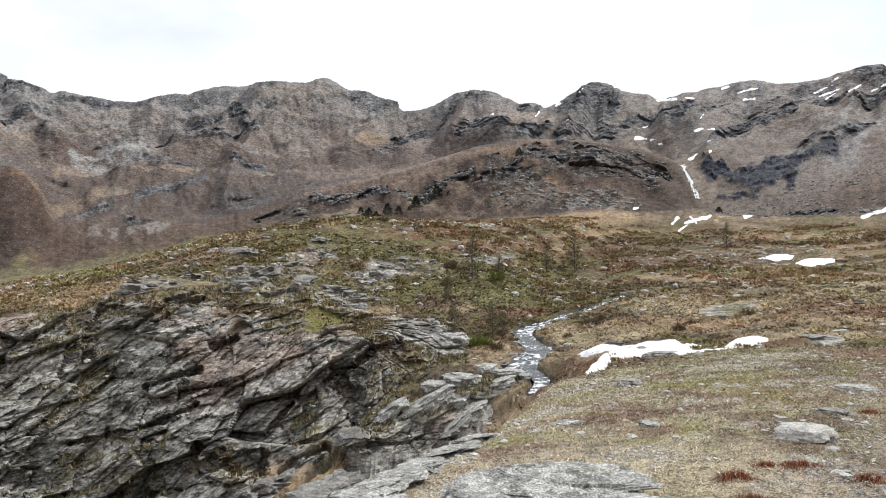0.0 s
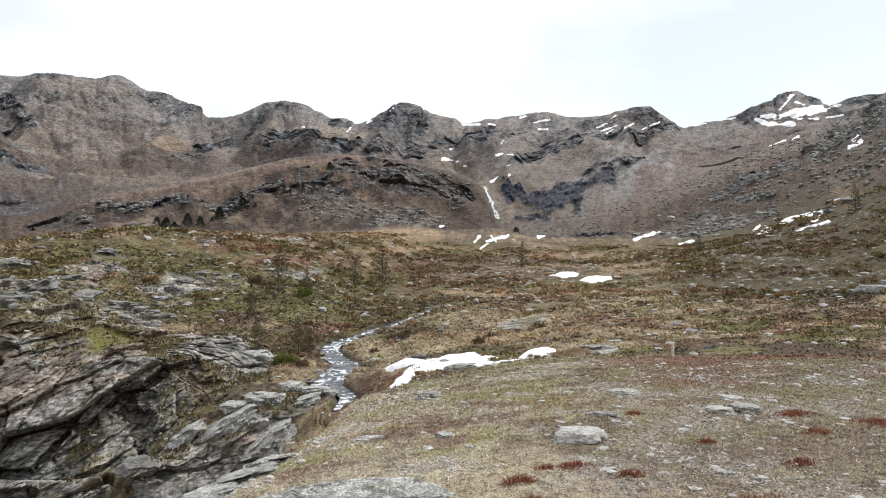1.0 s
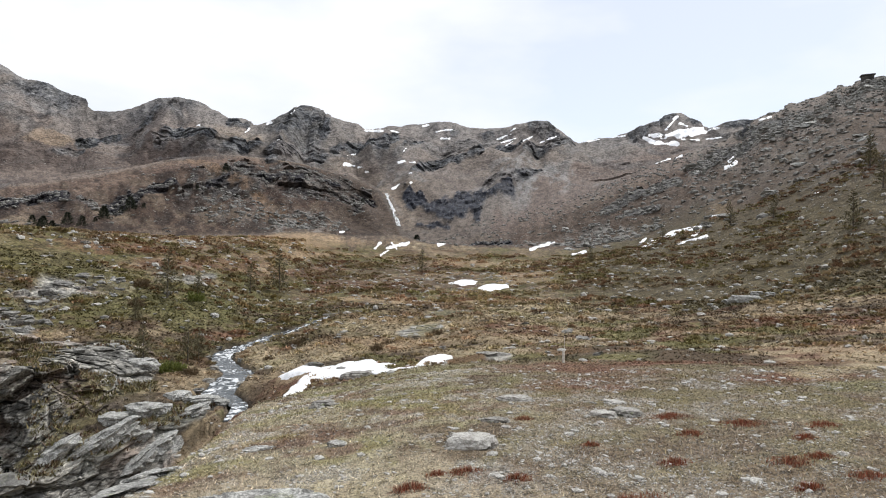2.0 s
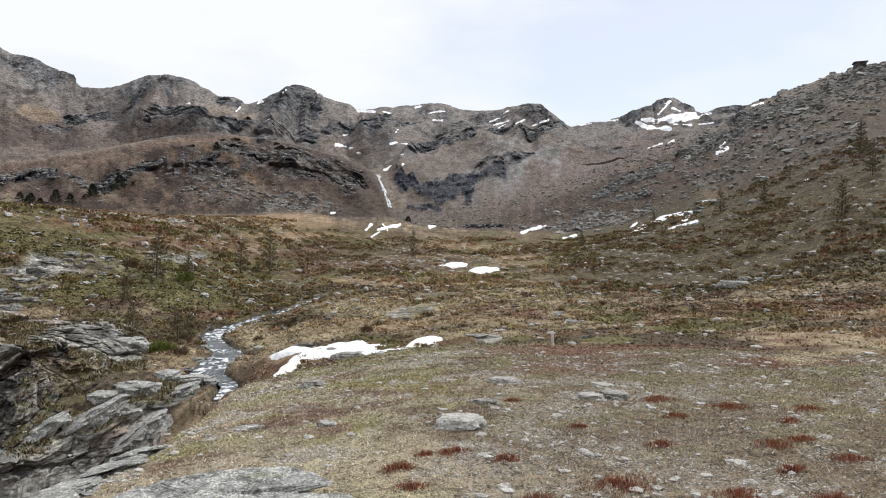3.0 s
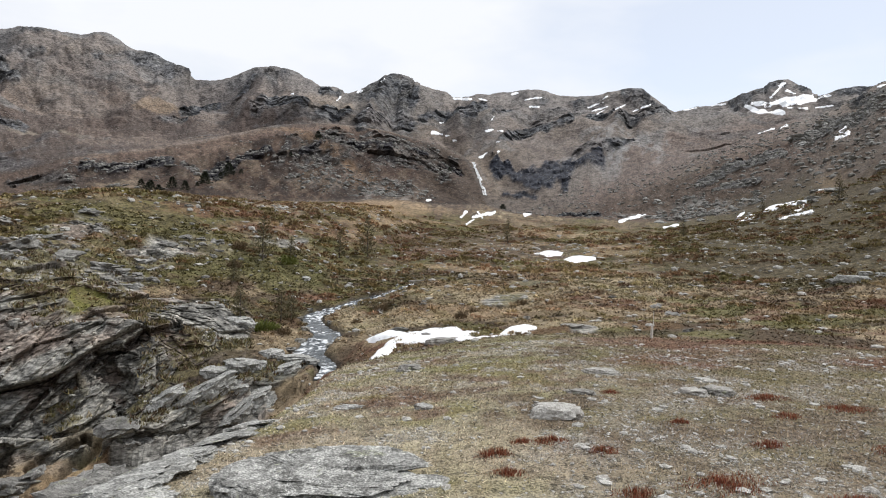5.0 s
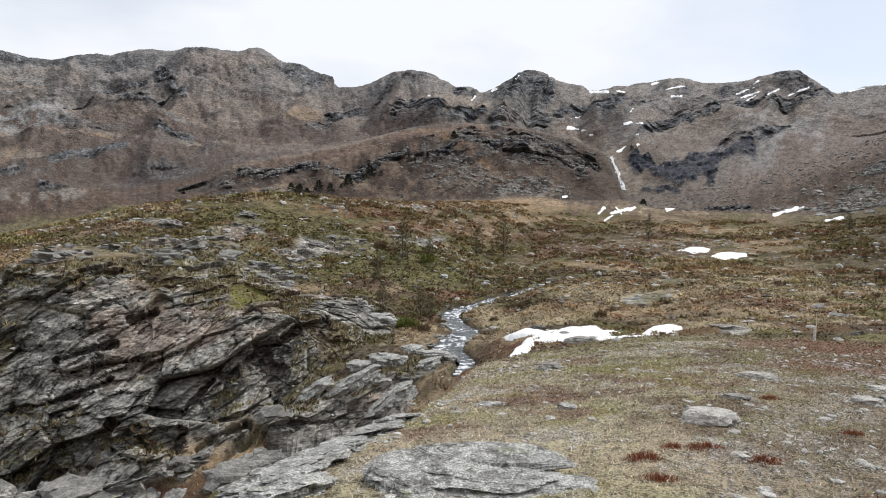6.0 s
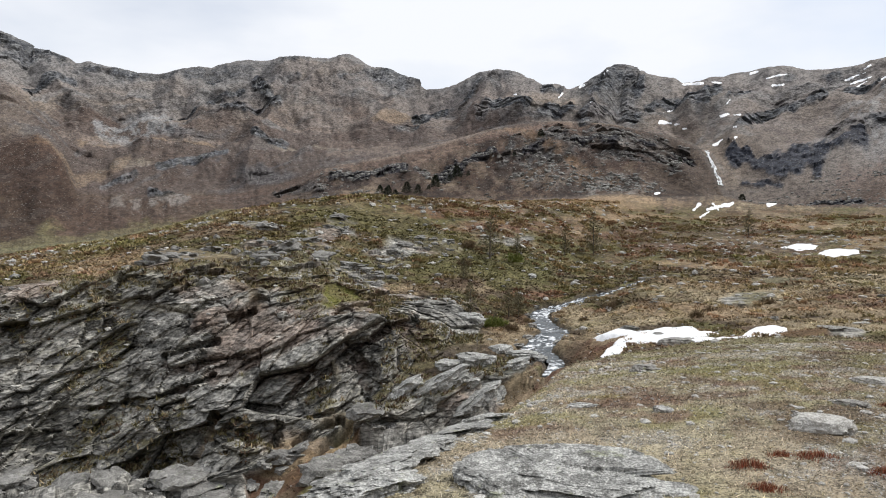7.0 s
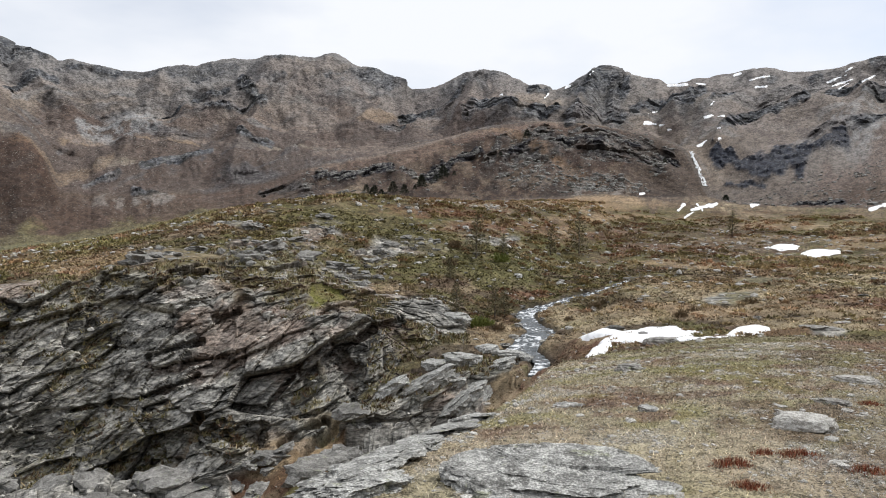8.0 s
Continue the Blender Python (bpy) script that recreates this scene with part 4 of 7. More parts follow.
for q in range(len(c_x)):
    d = (px - c_x[q]) ** 2 + (py - c_y[q]) ** 2
    hit = d < best
    best, which = np.where(hit, d, best), np.where(hit, q, which)
far_off = np.sqrt(best) / 1.0
edge = c_w[which] * (1 + 0.35 * vnoise(px * 1.3, py * 1.3, 0 * px, 77))
bank = step(0, 1, (far_off - edge) / 0.35)
zn = Z[idx]
cut = np.minimum(zn, c_z[which] - 0.22 + bank * (0.22 + 0.16) + np.clip(far_off - edge - 0.35, 0, 9) * 0.7)
zn = np.where(far_off < edge + 3, cut, zn)
zn = np.where((far_off > edge + 0.3) & (far_off < edge + 0.9), np.maximum(zn, c_z[which] + 0.06), zn)
Z[idx] = zn
wet[idx] = 1 - step(0.1, 0.5, far_off - edge)


# outward direction of the sheet
def sheet_normals(x, y, z):
    p = np.stack([x, y, z], -1)
    du, dv = np.gradient(p, axis=1), np.gradient(p, axis=0)
    nn = np.cross(du, dv)
    return nn / (np.linalg.norm(nn, axis=-1, keepdims=True) + 1e-12)


N = sheet_normals(X, Y, Z)
N *= np.where(N[..., 2:] < 0, -1, 1)
disp = 0 * R
# turf and tussocks
disp += (1 - rock) * (1 - wet) * (0.03 * fbm(X, Y, Z, 0.6, 3, 21) * (R < 30) * step(1.0, 3.0, R) + 0.36 * fbm(X, Y, Z, 2.2, 4, 22, 0.6) * step(14, 30, R) * (R < 200))
disp += step(100, 400, R) * R * 0.005 * fbm(X, Y, Z, 30, 5, 23, 0.6)
disp += step(250, 600, R) * R * 0.012 * fbm(X, Y, Z, 70, 5, 24, 0.55, True) * (1 - 0.85 * step(13.4, 14, V))
# benches of the far slopes: each ends in a broken crag, with scree below it
farm = step(9.9, 10.3, V)
lean_of = np.interp(BEARINGS, [-40, -5, 10, 22, 40, 62], [0.36, 0.3, 0.05, 0.0, 0.22, 0.25])
climb = np.concatenate([[0], np.cumsum(np.radians(np.diff(BEARINGS)) * lean_of[1:])])[None, :]
arc = np.radians(A) * R
along = Z - climb * R + 16 * fbm(X, Y, Z * 0.6, 120, 4, 25, 0.55)


def bench_at(q):
    return fbm(arc * 0.16, q, R * 0.05, np.where(R > 480, 24.0, 15.0), 4, 26, 0.52)


bench, under, over = bench_at(along), bench_at(along - np.where(R > 480, 6.0, 2.6)), bench_at(along + np.where(R > 480, 11.0, 5.0))
patchy = step(-0.16, 0.1, fbm(X, Y, Z, 55, 4, 27, 0.6) + 0.4 * n_mid)
crag = 0.5 * farm * step(0.05, 0.16, bench - under + 0.12 * n_mid) * patchy * (1 - 0.8 * patch(10, 38, 11.02, 12.2, 4, 0.1) * step(-0.25, 0.1, n_mid)) * (0.5 + 0.5 * step(10.95, 11.2, V))
talus = farm * step(0.12, 0.3, over - bench) * step(-0.1, 0.2, fbm(arc, Z * 0.25, R * 0.1, 16, 3, 30, 0.6)) * patchy
talus = np.maximum(talus * 0.8, far_scree)
calm = (1 - 0.85 * step(13.3, 14, V)) * (1 - 0.7 * swath(UMBER_AT)) * (1 - 0.75 * patch(10, 38, 11.0, 12.7, 4, 0.15))
rock = np.maximum(rock, 0.95 * crag)
disp += farm * R * (0.02 * bench + 0.02 * fbm(X, Y, Z * 0.6, 150, 3, 28, 0.5)) * calm * (0.35 + 0.65 * step(10.9, 11.3, V))
# ribs and gullies that run down the far slopes
settle = 1 - 0.75 * step(13.5, 14, V)
rills = fbm(A + 0.4 * E, E * 1.1 - 0.2 * A, 0 * A, 2.2, 5, 35, 0.5)
disp += step(11.0, 11.3, V) * R * 0.02 * rills * settle
disp += step(9.95, 10.3, V) * (1 - step(10.7, 11.0, V)) * R * 0.022 * rills
disp += 0.8 * swells(SPURS_WEST + SPURS_EAST, 11.05, 14.6, 1.5) * settle * step(11.05, 11.6, V) - 0.65 * swells(GULLIES, 11.05, 14.6, 1.5) * settle * step(11.05, 11.6, V)
disp += 0.35 * R * np.radians(0.5) * (far_crags + 1.4 * black_cliffs + grey_cliffs) * settle
# bedded blocks on the cliffs
sel = (rock > 0.02) & (V > 3.55) & (V < 8.9)
s_, h_ = np.radians(A[sel]) * R[sel], Z[sel]
dip = np.radians(np.interp(A[sel], [-36, -20, -8, 2], [26, 23, 30, 30]))
s_, h_ = s_ + 8.0, h_ + 5.0
warp = 1.6 * fbm(X[sel], Y[sel], Z[sel], 6, 3, 31)
u_, w_ = s_ * np.cos(dip) + h_ * np.sin(dip) + warp, -s_ * np.sin(dip) + h_ * np.cos(dip) + 0.6 * warp
d_ = R[sel]
add, tone = 0 * u_, 0 * u_
for su, sw, amp, tilt, seed in ((5.6, 2.9, 1.5, 1.0, 41), (2.1, 1.15, 0.62, 0.62, 61), (0.85, 0.42, 0.24, 0.27, 81), (0.34, 0.17, 0.07, 0.1, 85)):
    rnd, off, gap = cells(u_ / su, w_ / sw, d_ / (su * 0.8), seed)
    add += (amp * (rnd[0] - 0.5) + tilt * ((rnd[1] - 0.5) * 1.5 * off[0] - (1.25 * rnd[2] - 0.2) * off[1])) * (1 if su > 1 else 1 - step(6.7, 7.0, V[sel]))
    add -= 0.12 * su**0.5 * (1 - step(0.0, 0.12 / su, gap)) * (1 if su > 1 else 0.5)
    tone += (rnd[3] - 0.5) * 0.7
add += 1.1 * fbm(s_ * 1.3, h_ * 0.6, d_ * 0.3, 6.5, 2, 33) + 0.1 * fbm(u_ * 0.25, w_ * 2.2, d_ * 0.3, 0.8, 4, 36, 0.65, True)
block_tone = 0 * R
block_tone[sel] = tone
size = (0.3 + 0.7 * step(3.7, 4.3, V[sel])) * (1 - 0.45 * step(-8, 0, A[sel])) * (1 - 0.6 * step(1.5, 6, A[sel])) * (1 - 0.68 * step(6.8, 7.2, V[sel]))
disp[sel] += np.minimum(rock[sel], 1) * add * size * (1 - wet[sel])
disp += (0.75 * swells(JUTTING, 4.15, 8.6, 0.7) - 0.85 * strokes(UNDERCUTS, 4.1, 7.4, 1.5) - 0.5 * chutes) * (1 - wet)
# rock on the far slopes
sel = ((rock > 0.02) | (scree > 0.02)) & (V >= 8.9)
s_, h_ = np.radians(A[sel]) * R[sel], Z[sel]
turn = np.radians(np.interp(A[sel], [-40, -6, 8, 24, 50], [26, 20, 8, -14, 24]))
u_, w_ = s_ * np.cos(turn) + h_ * np.sin(turn), -s_ * np.sin(turn) + h_ * np.cos(turn)
add = 0 * u_
remote = R[sel] > 500
for size, squash, amp, seed in ((15.0, 0.75, 3.4, 101), (5.5, 0.6, 1.6, 121), (2.2, 0.7, 0.6, 141)):
    size = size * np.where(remote, 1.3, 1.0)
    amp = amp * np.where(remote, 1.2, 1.0)
    rnd, off, gap = cells(u_ / size, w_ / (size * squash), R[sel] / size * 0.7, seed)
    block_tone[sel] += (rnd[3] - 0.5) * 0.7
    add += amp * (rnd[0] - 0.5) + amp * 1.3 * ((rnd[1] - 0.5) * off[0] - (1.25 * rnd[2] - 0.2) * off[1])
disp[sel] += (1 - 0.6 * step(34, 38, A[sel]) * (V[sel] < 11)) * np.maximum(rock[sel], 0.3 * scree[sel]) * add * np.interp(R[sel], [100, 300, 700, 1400], [0.3, 0.9, 1.0, 0.9]) * (1 - 0.9 * step(13.4, 14, V[sel]))
# edges of the beds worn round
worn = disp.copy()
for axis in (0, 1):
    worn = 0.5 * worn + 0.25 * (np.roll(worn, 1, axis) + np.roll(worn, -1, axis))
disp = np.where((V > 3.9) & (V < 8.8), 0.75 * disp + 0.25 * worn, disp)
cliffy = np.clip(rock, 0, 1) * step(4.2, 4.7, V) * (1 - step(6.9, 7.4, V)) * 0.75
cliffy = cliffy + np.clip(rock, 0, 1) * step(9.9, 10.2, V) * (1 - step(13.3, 13.8, V)) * 0.6
remote_face = step(9.9, 10.2, V) * (1 - step(13.3, 13.8, V))
cliffy = np.maximum(cliffy, 0.9 * remote_face)
tilted = 0.12 + 0.14 * remote_face
OUT = N * (1 - cliffy[..., None]) + cliffy[..., None] * np.stack([-np.sin(np.radians(A)), -np.cos(np.radians(A)), tilted], -1)
X, Y, Z = X + OUT[..., 0] * disp, Y + OUT[..., 1] * disp, Z + OUT[..., 2] * disp
tops = np.where((V > 10.4) & (V < 11.3), (Z - EYE) / np.hypot(X, Y), -9).max(0)
rim_jag = 0.0022 * fbm(BEARINGS, 0 * BEARINGS, 0 * BEARINGS, 0.7, 4, 38, 0.7) * step(30, 40, BEARINGS)
Z = Z + (((KZ[11] - EYE) / KR[11] + rim_jag - tops) * step(-60, -40, -np.abs(BEARINGS - 10)))[None, :] * step(9.9, 10.9, V) * (1 - step(11.2, 12.0, V)) * np.hypot(X, Y)
tops = np.where((V > 12.5) & (V < 15), (Z - EYE) / np.hypot(X, Y), -9).max(0)
jag = 0.0022 * fbm(BEARINGS, 0 * BEARINGS, 0 * BEARINGS, 0.6, 4, 37, 0.7)
want = (KZ[14] - EYE) / KR[14] + jag
Z = Z + ((want - tops) * step(-60, -40, -np.abs(BEARINGS - 10)))[None, :] * step(11.6, 13.6, V) * np.hypot(X, Y)
N = sheet_normals(X, Y, Z)
N *= np.where(N[..., 2:] < -0.2, -1, 1)


# what grows where, with distance haze painted into the far ground's tint
def blend(col, other, k):
    return col + (np.array(other) - col) * np.clip(k, 0, 1)[..., None]


STRAW, HEATH, OLIVE, RUST, TAN = (0.36, 0.3, 0.195), (0.095, 0.066, 0.046), (0.108, 0.1, 0.043), (0.15, 0.075, 0.05), (0.29, 0.205, 0.125)
GREY, DARK, PALE = (0.225, 0.218, 0.2), (0.055, 0.052, 0.046), (0.37, 0.355, 0.315)
UMBER, MAUVE, MOSS, GREEN = (0.08, 0.054, 0.042), (0.18, 0.138, 0.108), (0.15, 0.145, 0.04), (0.16, 0.155, 0.075)
isfar = step(90, 180, R)
g1, g2 = fbm(X, Y, Z, 4.5, 5, 201, 0.65), fbm(X, Y, Z, 0.9, 4, 202, 0.65)
f1, f2 = fbm(A + 0.3 * E, E * 1.3, V * 0.3, 3.2, 6, 203, 0.65), fbm(A, E * 1.2, V, 0.55, 4, 204, 0.7)
c1, c2 = g1 * (1 - isfar) + f1 * isfar, g2 * (1 - isfar) + f2 * isfar
tint = np.zeros(R.shape + (3,)) + np.array((0.25, 0.22, 0.15))
tint = blend(tint, (0.16, 0.15, 0.07), step(0.0, 0.14, g1) * 0.55)
tint = blend(tint, (0.14, 0.085, 0.06), step(0.03, 0.15, g2 - 0.4 * g1) * 0.8)
tint = blend(tint, (0.17, 0.165, 0.06), step(0.16, 0.32, fbm(X, Y, Z, 1.1, 4, 205, 0.6)) * (R < 14) * 0.6)
tint = blend(tint, (0.2, 0.19, 0.18), patch(26, 70, 0, 1.45, 4, 0.15) * step(-0.2, 0.2, c2) * 0.3)
close = (R < 19) * (1 - step(2.0, 2.6, V))
q1, q2, q3 = fbm(X, Y, Z, 0.7, 4, 251, 0.6), fbm(X, Y, Z, 0.45, 4, 252, 0.62), fbm(X, Y, Z, 1.6, 4, 253, 0.6)
lichen_bed = close * step(0.06, 0.2, q2 + 0.3 * q3 - 0.12 + 0.2 * step(18, 36, A))
tint = blend(tint, (0.175, 0.165, 0.065), close * step(0.1, 0.3, q1 - 0.2 * q3) * 0.6)
tint = blend(tint, (0.11, 0.075, 0.056), close * step(0.08, 0.24, -q1 - 0.3 * q2) * 0.75)
tint = blend(tint, (0.36, 0.315, 0.225), close * step(0.1, 0.3, q3 - 0.4 * q1) * 0.6)
tint = blend(tint, (0.28, 0.255, 0.215), lichen_bed * 0.6)
tint = blend(tint, (0.1, 0.075, 0.05), close * step(26, 40, A) * 0.25)
middle = step(2.3, 3.2, V)
tint = blend(tint, (0.19, 0.14, 0.09), middle * 0.85)
tint = blend(tint, HEATH, middle * step(-0.06, 0.1, c1 + 0.5 * c2) * 0.75)
tint = blend(tint, RUST, middle * step(0.06, 0.2, fbm(X, Y, Z, 7, 4, 231, 0.6)) * (1 - isfar) * 0.65)
tint = blend(tint, STRAW, middle * step(0.12, 0.35, c2 - 0.4 * c1) * 0.7)
mosaic = middle * (1 - isfar)
m1, m2, m3 = fbm(X, Y, Z, 3.4, 4, 241, 0.6), fbm(X, Y, Z, 2.6, 4, 242, 0.6), fbm(X, Y, Z, 5.0, 4, 243, 0.6)
tint = blend(tint, (0.1, 0.096, 0.032), mosaic * step(0.0, 0.1, m1) * 0.75)
tint = blend(tint, (0.13, 0.07, 0.045), mosaic * step(0.05, 0.14, m2) * 0.7)
tint = blend(tint, (0.055, 0.042, 0.028), mosaic * step(0.03, 0.12, m3 - 0.5 * m1) * 0.7)
tint = blend(tint, (0.3, 0.235, 0.15), mosaic * step(0.12, 0.22, -m1 - 0.3 * m3) * 0.6)
knollside = patch(-60, 20, 6.4, 9.05) + patch(28, 62, 6.9, 9.8)
tint = blend(tint, (0.1, 0.094, 0.036), knollside * step(-0.25, 0.15, c1) * 0.75)
tint = blend(tint, HEATH, knollside * step(-0.02, 0.2, c2) * 0.7)
tint = blend(tint, (0.085, 0.075, 0.038), patch(36, 62, 7.0, 9.9, 6, 0.3) * (0.5 + 0.4 * step(-0.1, 0.2, c1)))
tint = blend(tint, (0.13, 0.098, 0.064), patch(30, 64, 0.5, 2.4, 6, 0.3) * 0.45)
farslope = step(9.5, 10.05, V)
tint = blend(tint, (0.1, 0.074, 0.058), farslope * 0.9)
# far upland paler: its own tone and painted haze together
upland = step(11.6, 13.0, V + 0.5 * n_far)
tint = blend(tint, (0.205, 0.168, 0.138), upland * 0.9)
tint = blend(tint, (0.075, 0.056, 0.046), farslope * step(0.0, 0.14, f1) * 0.7)
tint = blend(tint, (0.17, 0.135, 0.1), farslope * step(0.05, 0.2, bench + 0.35 * f2) * 0.6)
zone = step(-0.05, 0.15, fbm(A, E * 1.4, 0 * A, 6.0, 4, 29, 0.55) + 0.15 * f2)
tint = blend(tint, (0.125, 0.122, 0.112), zone * 0.3 * step(11.0, 11.5, V))
tint = blend(tint, (0.085, 0.062, 0.05), step(11.0, 11.15, V) * step(0, 1, (8.6 - E - 2.5 * n_far - 1.2 * n_ang) / 2.0) * 0.7 * (A < 12))
tint = blend(tint, (0.15, 0.148, 0.138), step(11.0, 11.15, V) * step(0, 1, (E - 9.3 + 2.5 * n_far + 1.5 * n_ang) / 1.5) * 0.6 * (1 - step(-10, -4, A)))
tint = blend(tint, (0.07, 0.049, 0.038), far_brown * 0.8)
tint = blend(tint, (0.2, 0.193, 0.178), talus * (0.36 + 0.25 * step(-0.2, 0.2, f2)))
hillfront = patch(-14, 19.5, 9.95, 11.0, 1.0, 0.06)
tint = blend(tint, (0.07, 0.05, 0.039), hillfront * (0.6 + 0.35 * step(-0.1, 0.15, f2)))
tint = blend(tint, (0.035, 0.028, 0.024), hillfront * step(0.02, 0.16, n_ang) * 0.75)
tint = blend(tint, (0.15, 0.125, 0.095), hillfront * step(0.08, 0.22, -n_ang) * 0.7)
tint = blend(tint, (0.17, 0.125, 0.1), patch(-22, 9, 10.8, 11.02, 2, 0.03) * 0.85 * step(-0.4, 0.0, f2))
tint = blend(tint, (0.085, 0.066, 0.054), patch(-42, -2, 10.4, 12.2, 2, 0.3) * 0.6 * step(-0.3, 0.1, f2))
tint = blend(tint, (0.15, 0.128, 0.112), patch(22, 60, 11.02, 13.2, 2, 0.02) * 0.35)
tint = blend(tint, (0.088, 0.06, 0.046), patch(22, 62, 9.7, 11.0, 2, 0.1) * (0.6 + 0.35 * step(-0.15, 0.1, f2)))
tint = blend(tint, (0.085, 0.07, 0.058), patch(15, 23, 10.1, 11.3, 1, 0.1) * 0.8)
for rows, col in ((UMBER_AT, UMBER), (MAUVE_AT, MAUVE), (GREEN_AT, GREEN), (OLIVE_AT, OLIVE), (HEATH_AT, HEATH), (RUST_AT, RUST), (STRAW_AT, STRAW), (PALE_AT, (0.27, 0.23, 0.17))):
    tint = blend(tint, col, swath(rows) * step(-0.55, 0.05, c2) * 0.9)
tint = blend(tint, (0.068, 0.054, 0.034), patch(38, 62, 7.0, 10.3, 6, 0.3) * 0.85)
tint = blend(tint, TAN, tan_bank * 0.85)
tint = blend(tint, MOSS, swath(MOSS_AT))
tint = blend(tint, (0.2, 0.155, 0.122), far_tan * step(-0.5, 0.1, f2) * 0.85)
tint = blend(tint, (0.3, 0.235, 0.15), chutes * step(-0.35, 0.1, g2) * 0.9)
tint = blend(tint, (0.14, 0.12, 0.055), ledge_sod * 0.8)
tint = blend(tint, (0.058, 0.041, 0.032), strokes(UMBER_HILL, 9.7, 11.05, 0.5) * 0.95)
tint = blend(tint, (0.15, 0.14, 0.078), strokes(VALE_GREEN, 8.9, 10.2) * 0.75)
tint = blend(tint, (0.08, 0.058, 0.044), spur_brown * (0.75 + 0.2 * step(-0.2, 0.2, f2)) * (1 - 0.8 * far_scree))
tint = blend(tint, (0.082, 0.068, 0.036), spur_olive * (0.6 + 0.4 * step(-0.2, 0.15, c1)))
tint = blend(tint, (0.125, 0.092, 0.073), strokes(FAR_SLOPE, 11.02, 14, 0.7) * 0.85)
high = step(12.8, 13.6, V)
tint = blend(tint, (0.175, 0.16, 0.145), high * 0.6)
r1 = fbm(X, Y, Z, 1.0, 5, 211, 0.7) * (1 - isfar) + fbm(A, E * 1.2, V, 0.6, 5, 212, 0.7) * isfar
stony = step(0.0, 0.25, r1 + 0.1)
tint = blend(tint, (0.24, 0.235, 0.22), scree * stony * 0.9)
tint = blend(tint, (0.075, 0.058, 0.034), patch(37, 62, 6.9, 9.4, 5, 0.25) * 0.5)
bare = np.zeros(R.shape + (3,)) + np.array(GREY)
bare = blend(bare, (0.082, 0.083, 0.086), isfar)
bare = blend(bare, DARK, step(0.0, 0.3, r1) * 0.75)
bare = blend(bare, PALE, step(0.05, 0.35, -r1) * (0.75 - 0.5 * isfar))
bare = blend(bare, (0.16, 0.13, 0.11), step(0.1, 0.4, c1) * 0.5)
bare = blend(bare, PALE, step(0.1, 0.9, block_tone) * (0.8 - 0.5 * isfar))
bare = blend(bare, DARK, step(0.1, 0.9, -block_tone) * 0.8)
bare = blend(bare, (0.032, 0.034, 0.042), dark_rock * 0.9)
bare = blend(bare, (0.22, 0.222, 0.2), pale_rock * 0.5)
bare = blend(bare, (0.19, 0.135, 0.105), step(0.12, 0.3, fbm(X, Y, Z, 5, 4, 221, 0.6)) * (R < 60) * 0.6)
sod = step(0.72, 0.9, N[..., 2] + 0.35 * r1) * step(-0.15, 0.15, g1) * (R < 60) * step(4.4, 5.2, V)
bare = blend(bare, (0.13, 0.115, 0.06), sod * 0.85)
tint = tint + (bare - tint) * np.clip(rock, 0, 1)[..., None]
# painted haze: ground beyond the hill crest made lighter and bluer
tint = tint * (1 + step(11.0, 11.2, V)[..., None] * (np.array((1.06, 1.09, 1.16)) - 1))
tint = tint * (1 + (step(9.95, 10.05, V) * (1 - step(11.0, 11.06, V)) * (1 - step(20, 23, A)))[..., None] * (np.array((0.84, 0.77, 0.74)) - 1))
tint = blend(tint, (0.07, 0.06, 0.05), wet * 0.8)

rows_n, cols_n = R.shape
mesh = bpy.data.meshes.new("ground")
ii = np.arange(rows_n * cols_n).reshape(rows_n, cols_n)
quads = np.stack([ii[:-1, :-1], ii[:-1, 1:], ii[1:, 1:], ii[1:, :-1]], -1).reshape(-1, 4)
mesh.vertices.add(rows_n * cols_n + 1)
mesh.vertices.foreach_set("co", np.concatenate([np.stack([X, Y, Z], -1).ravel(), [0.0, 0.0, float(Z[0].mean())]]))
middle_vert = rows_n * cols_n
fan = np.stack([np.full(cols_n - 1, middle_vert), ii[0, 1:], ii[0, :-1]], -1)
mesh.loops.add(quads.size + fan.size)
mesh.loops.foreach_set("vertex_index", np.concatenate([quads.ravel(), fan.ravel()]))
mesh.polygons.add(len(quads) + len(fan))
mesh.polygons.foreach_set("loop_start", np.concatenate([np.arange(len(quads)) * 4, len(quads) * 4 + np.arange(len(fan)) * 3]))
mesh.polygons.foreach_set("loop_total", np.concatenate([np.full(len(quads), 4), np.full(len(fan), 3)]))
smooth = np.concatenate([(rock[:-1, :-1] < 0.5).ravel(), np.full(len(fan), True)])
mesh.polygons.foreach_set("use_smooth", smooth)
mesh.update()
mesh.validate()
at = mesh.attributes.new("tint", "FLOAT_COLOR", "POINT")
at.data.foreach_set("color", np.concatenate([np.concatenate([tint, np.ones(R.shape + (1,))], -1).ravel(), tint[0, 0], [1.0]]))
for key, val in (("rock", rock), ("far", isfar), ("wide", step(15, 60, R)), ("distant", step(260, 640, R))):
    at = mesh.attributes.new(key, "FLOAT", "POINT")
    at.data.foreach_set("value", np.append(np.clip(val, 0, 1).ravel(), 0.0))
# far grain coordinates, fitted to the camera's view: bearing, and elevation from the eye
view_co = np.stack([np.radians(A) * 600, np.degrees(np.arctan2(Z - EYE, np.hypot(X, Y))) * 600 * radians(1) * 1.9, V * 3], -1)
at = mesh.attributes.new("view_co", "FLOAT_VECTOR", "POINT")
at.data.foreach_set("vector", np.append(view_co.ravel(), [0.0, 0.0, 0.0]))
mesh.materials.append(GROUND)
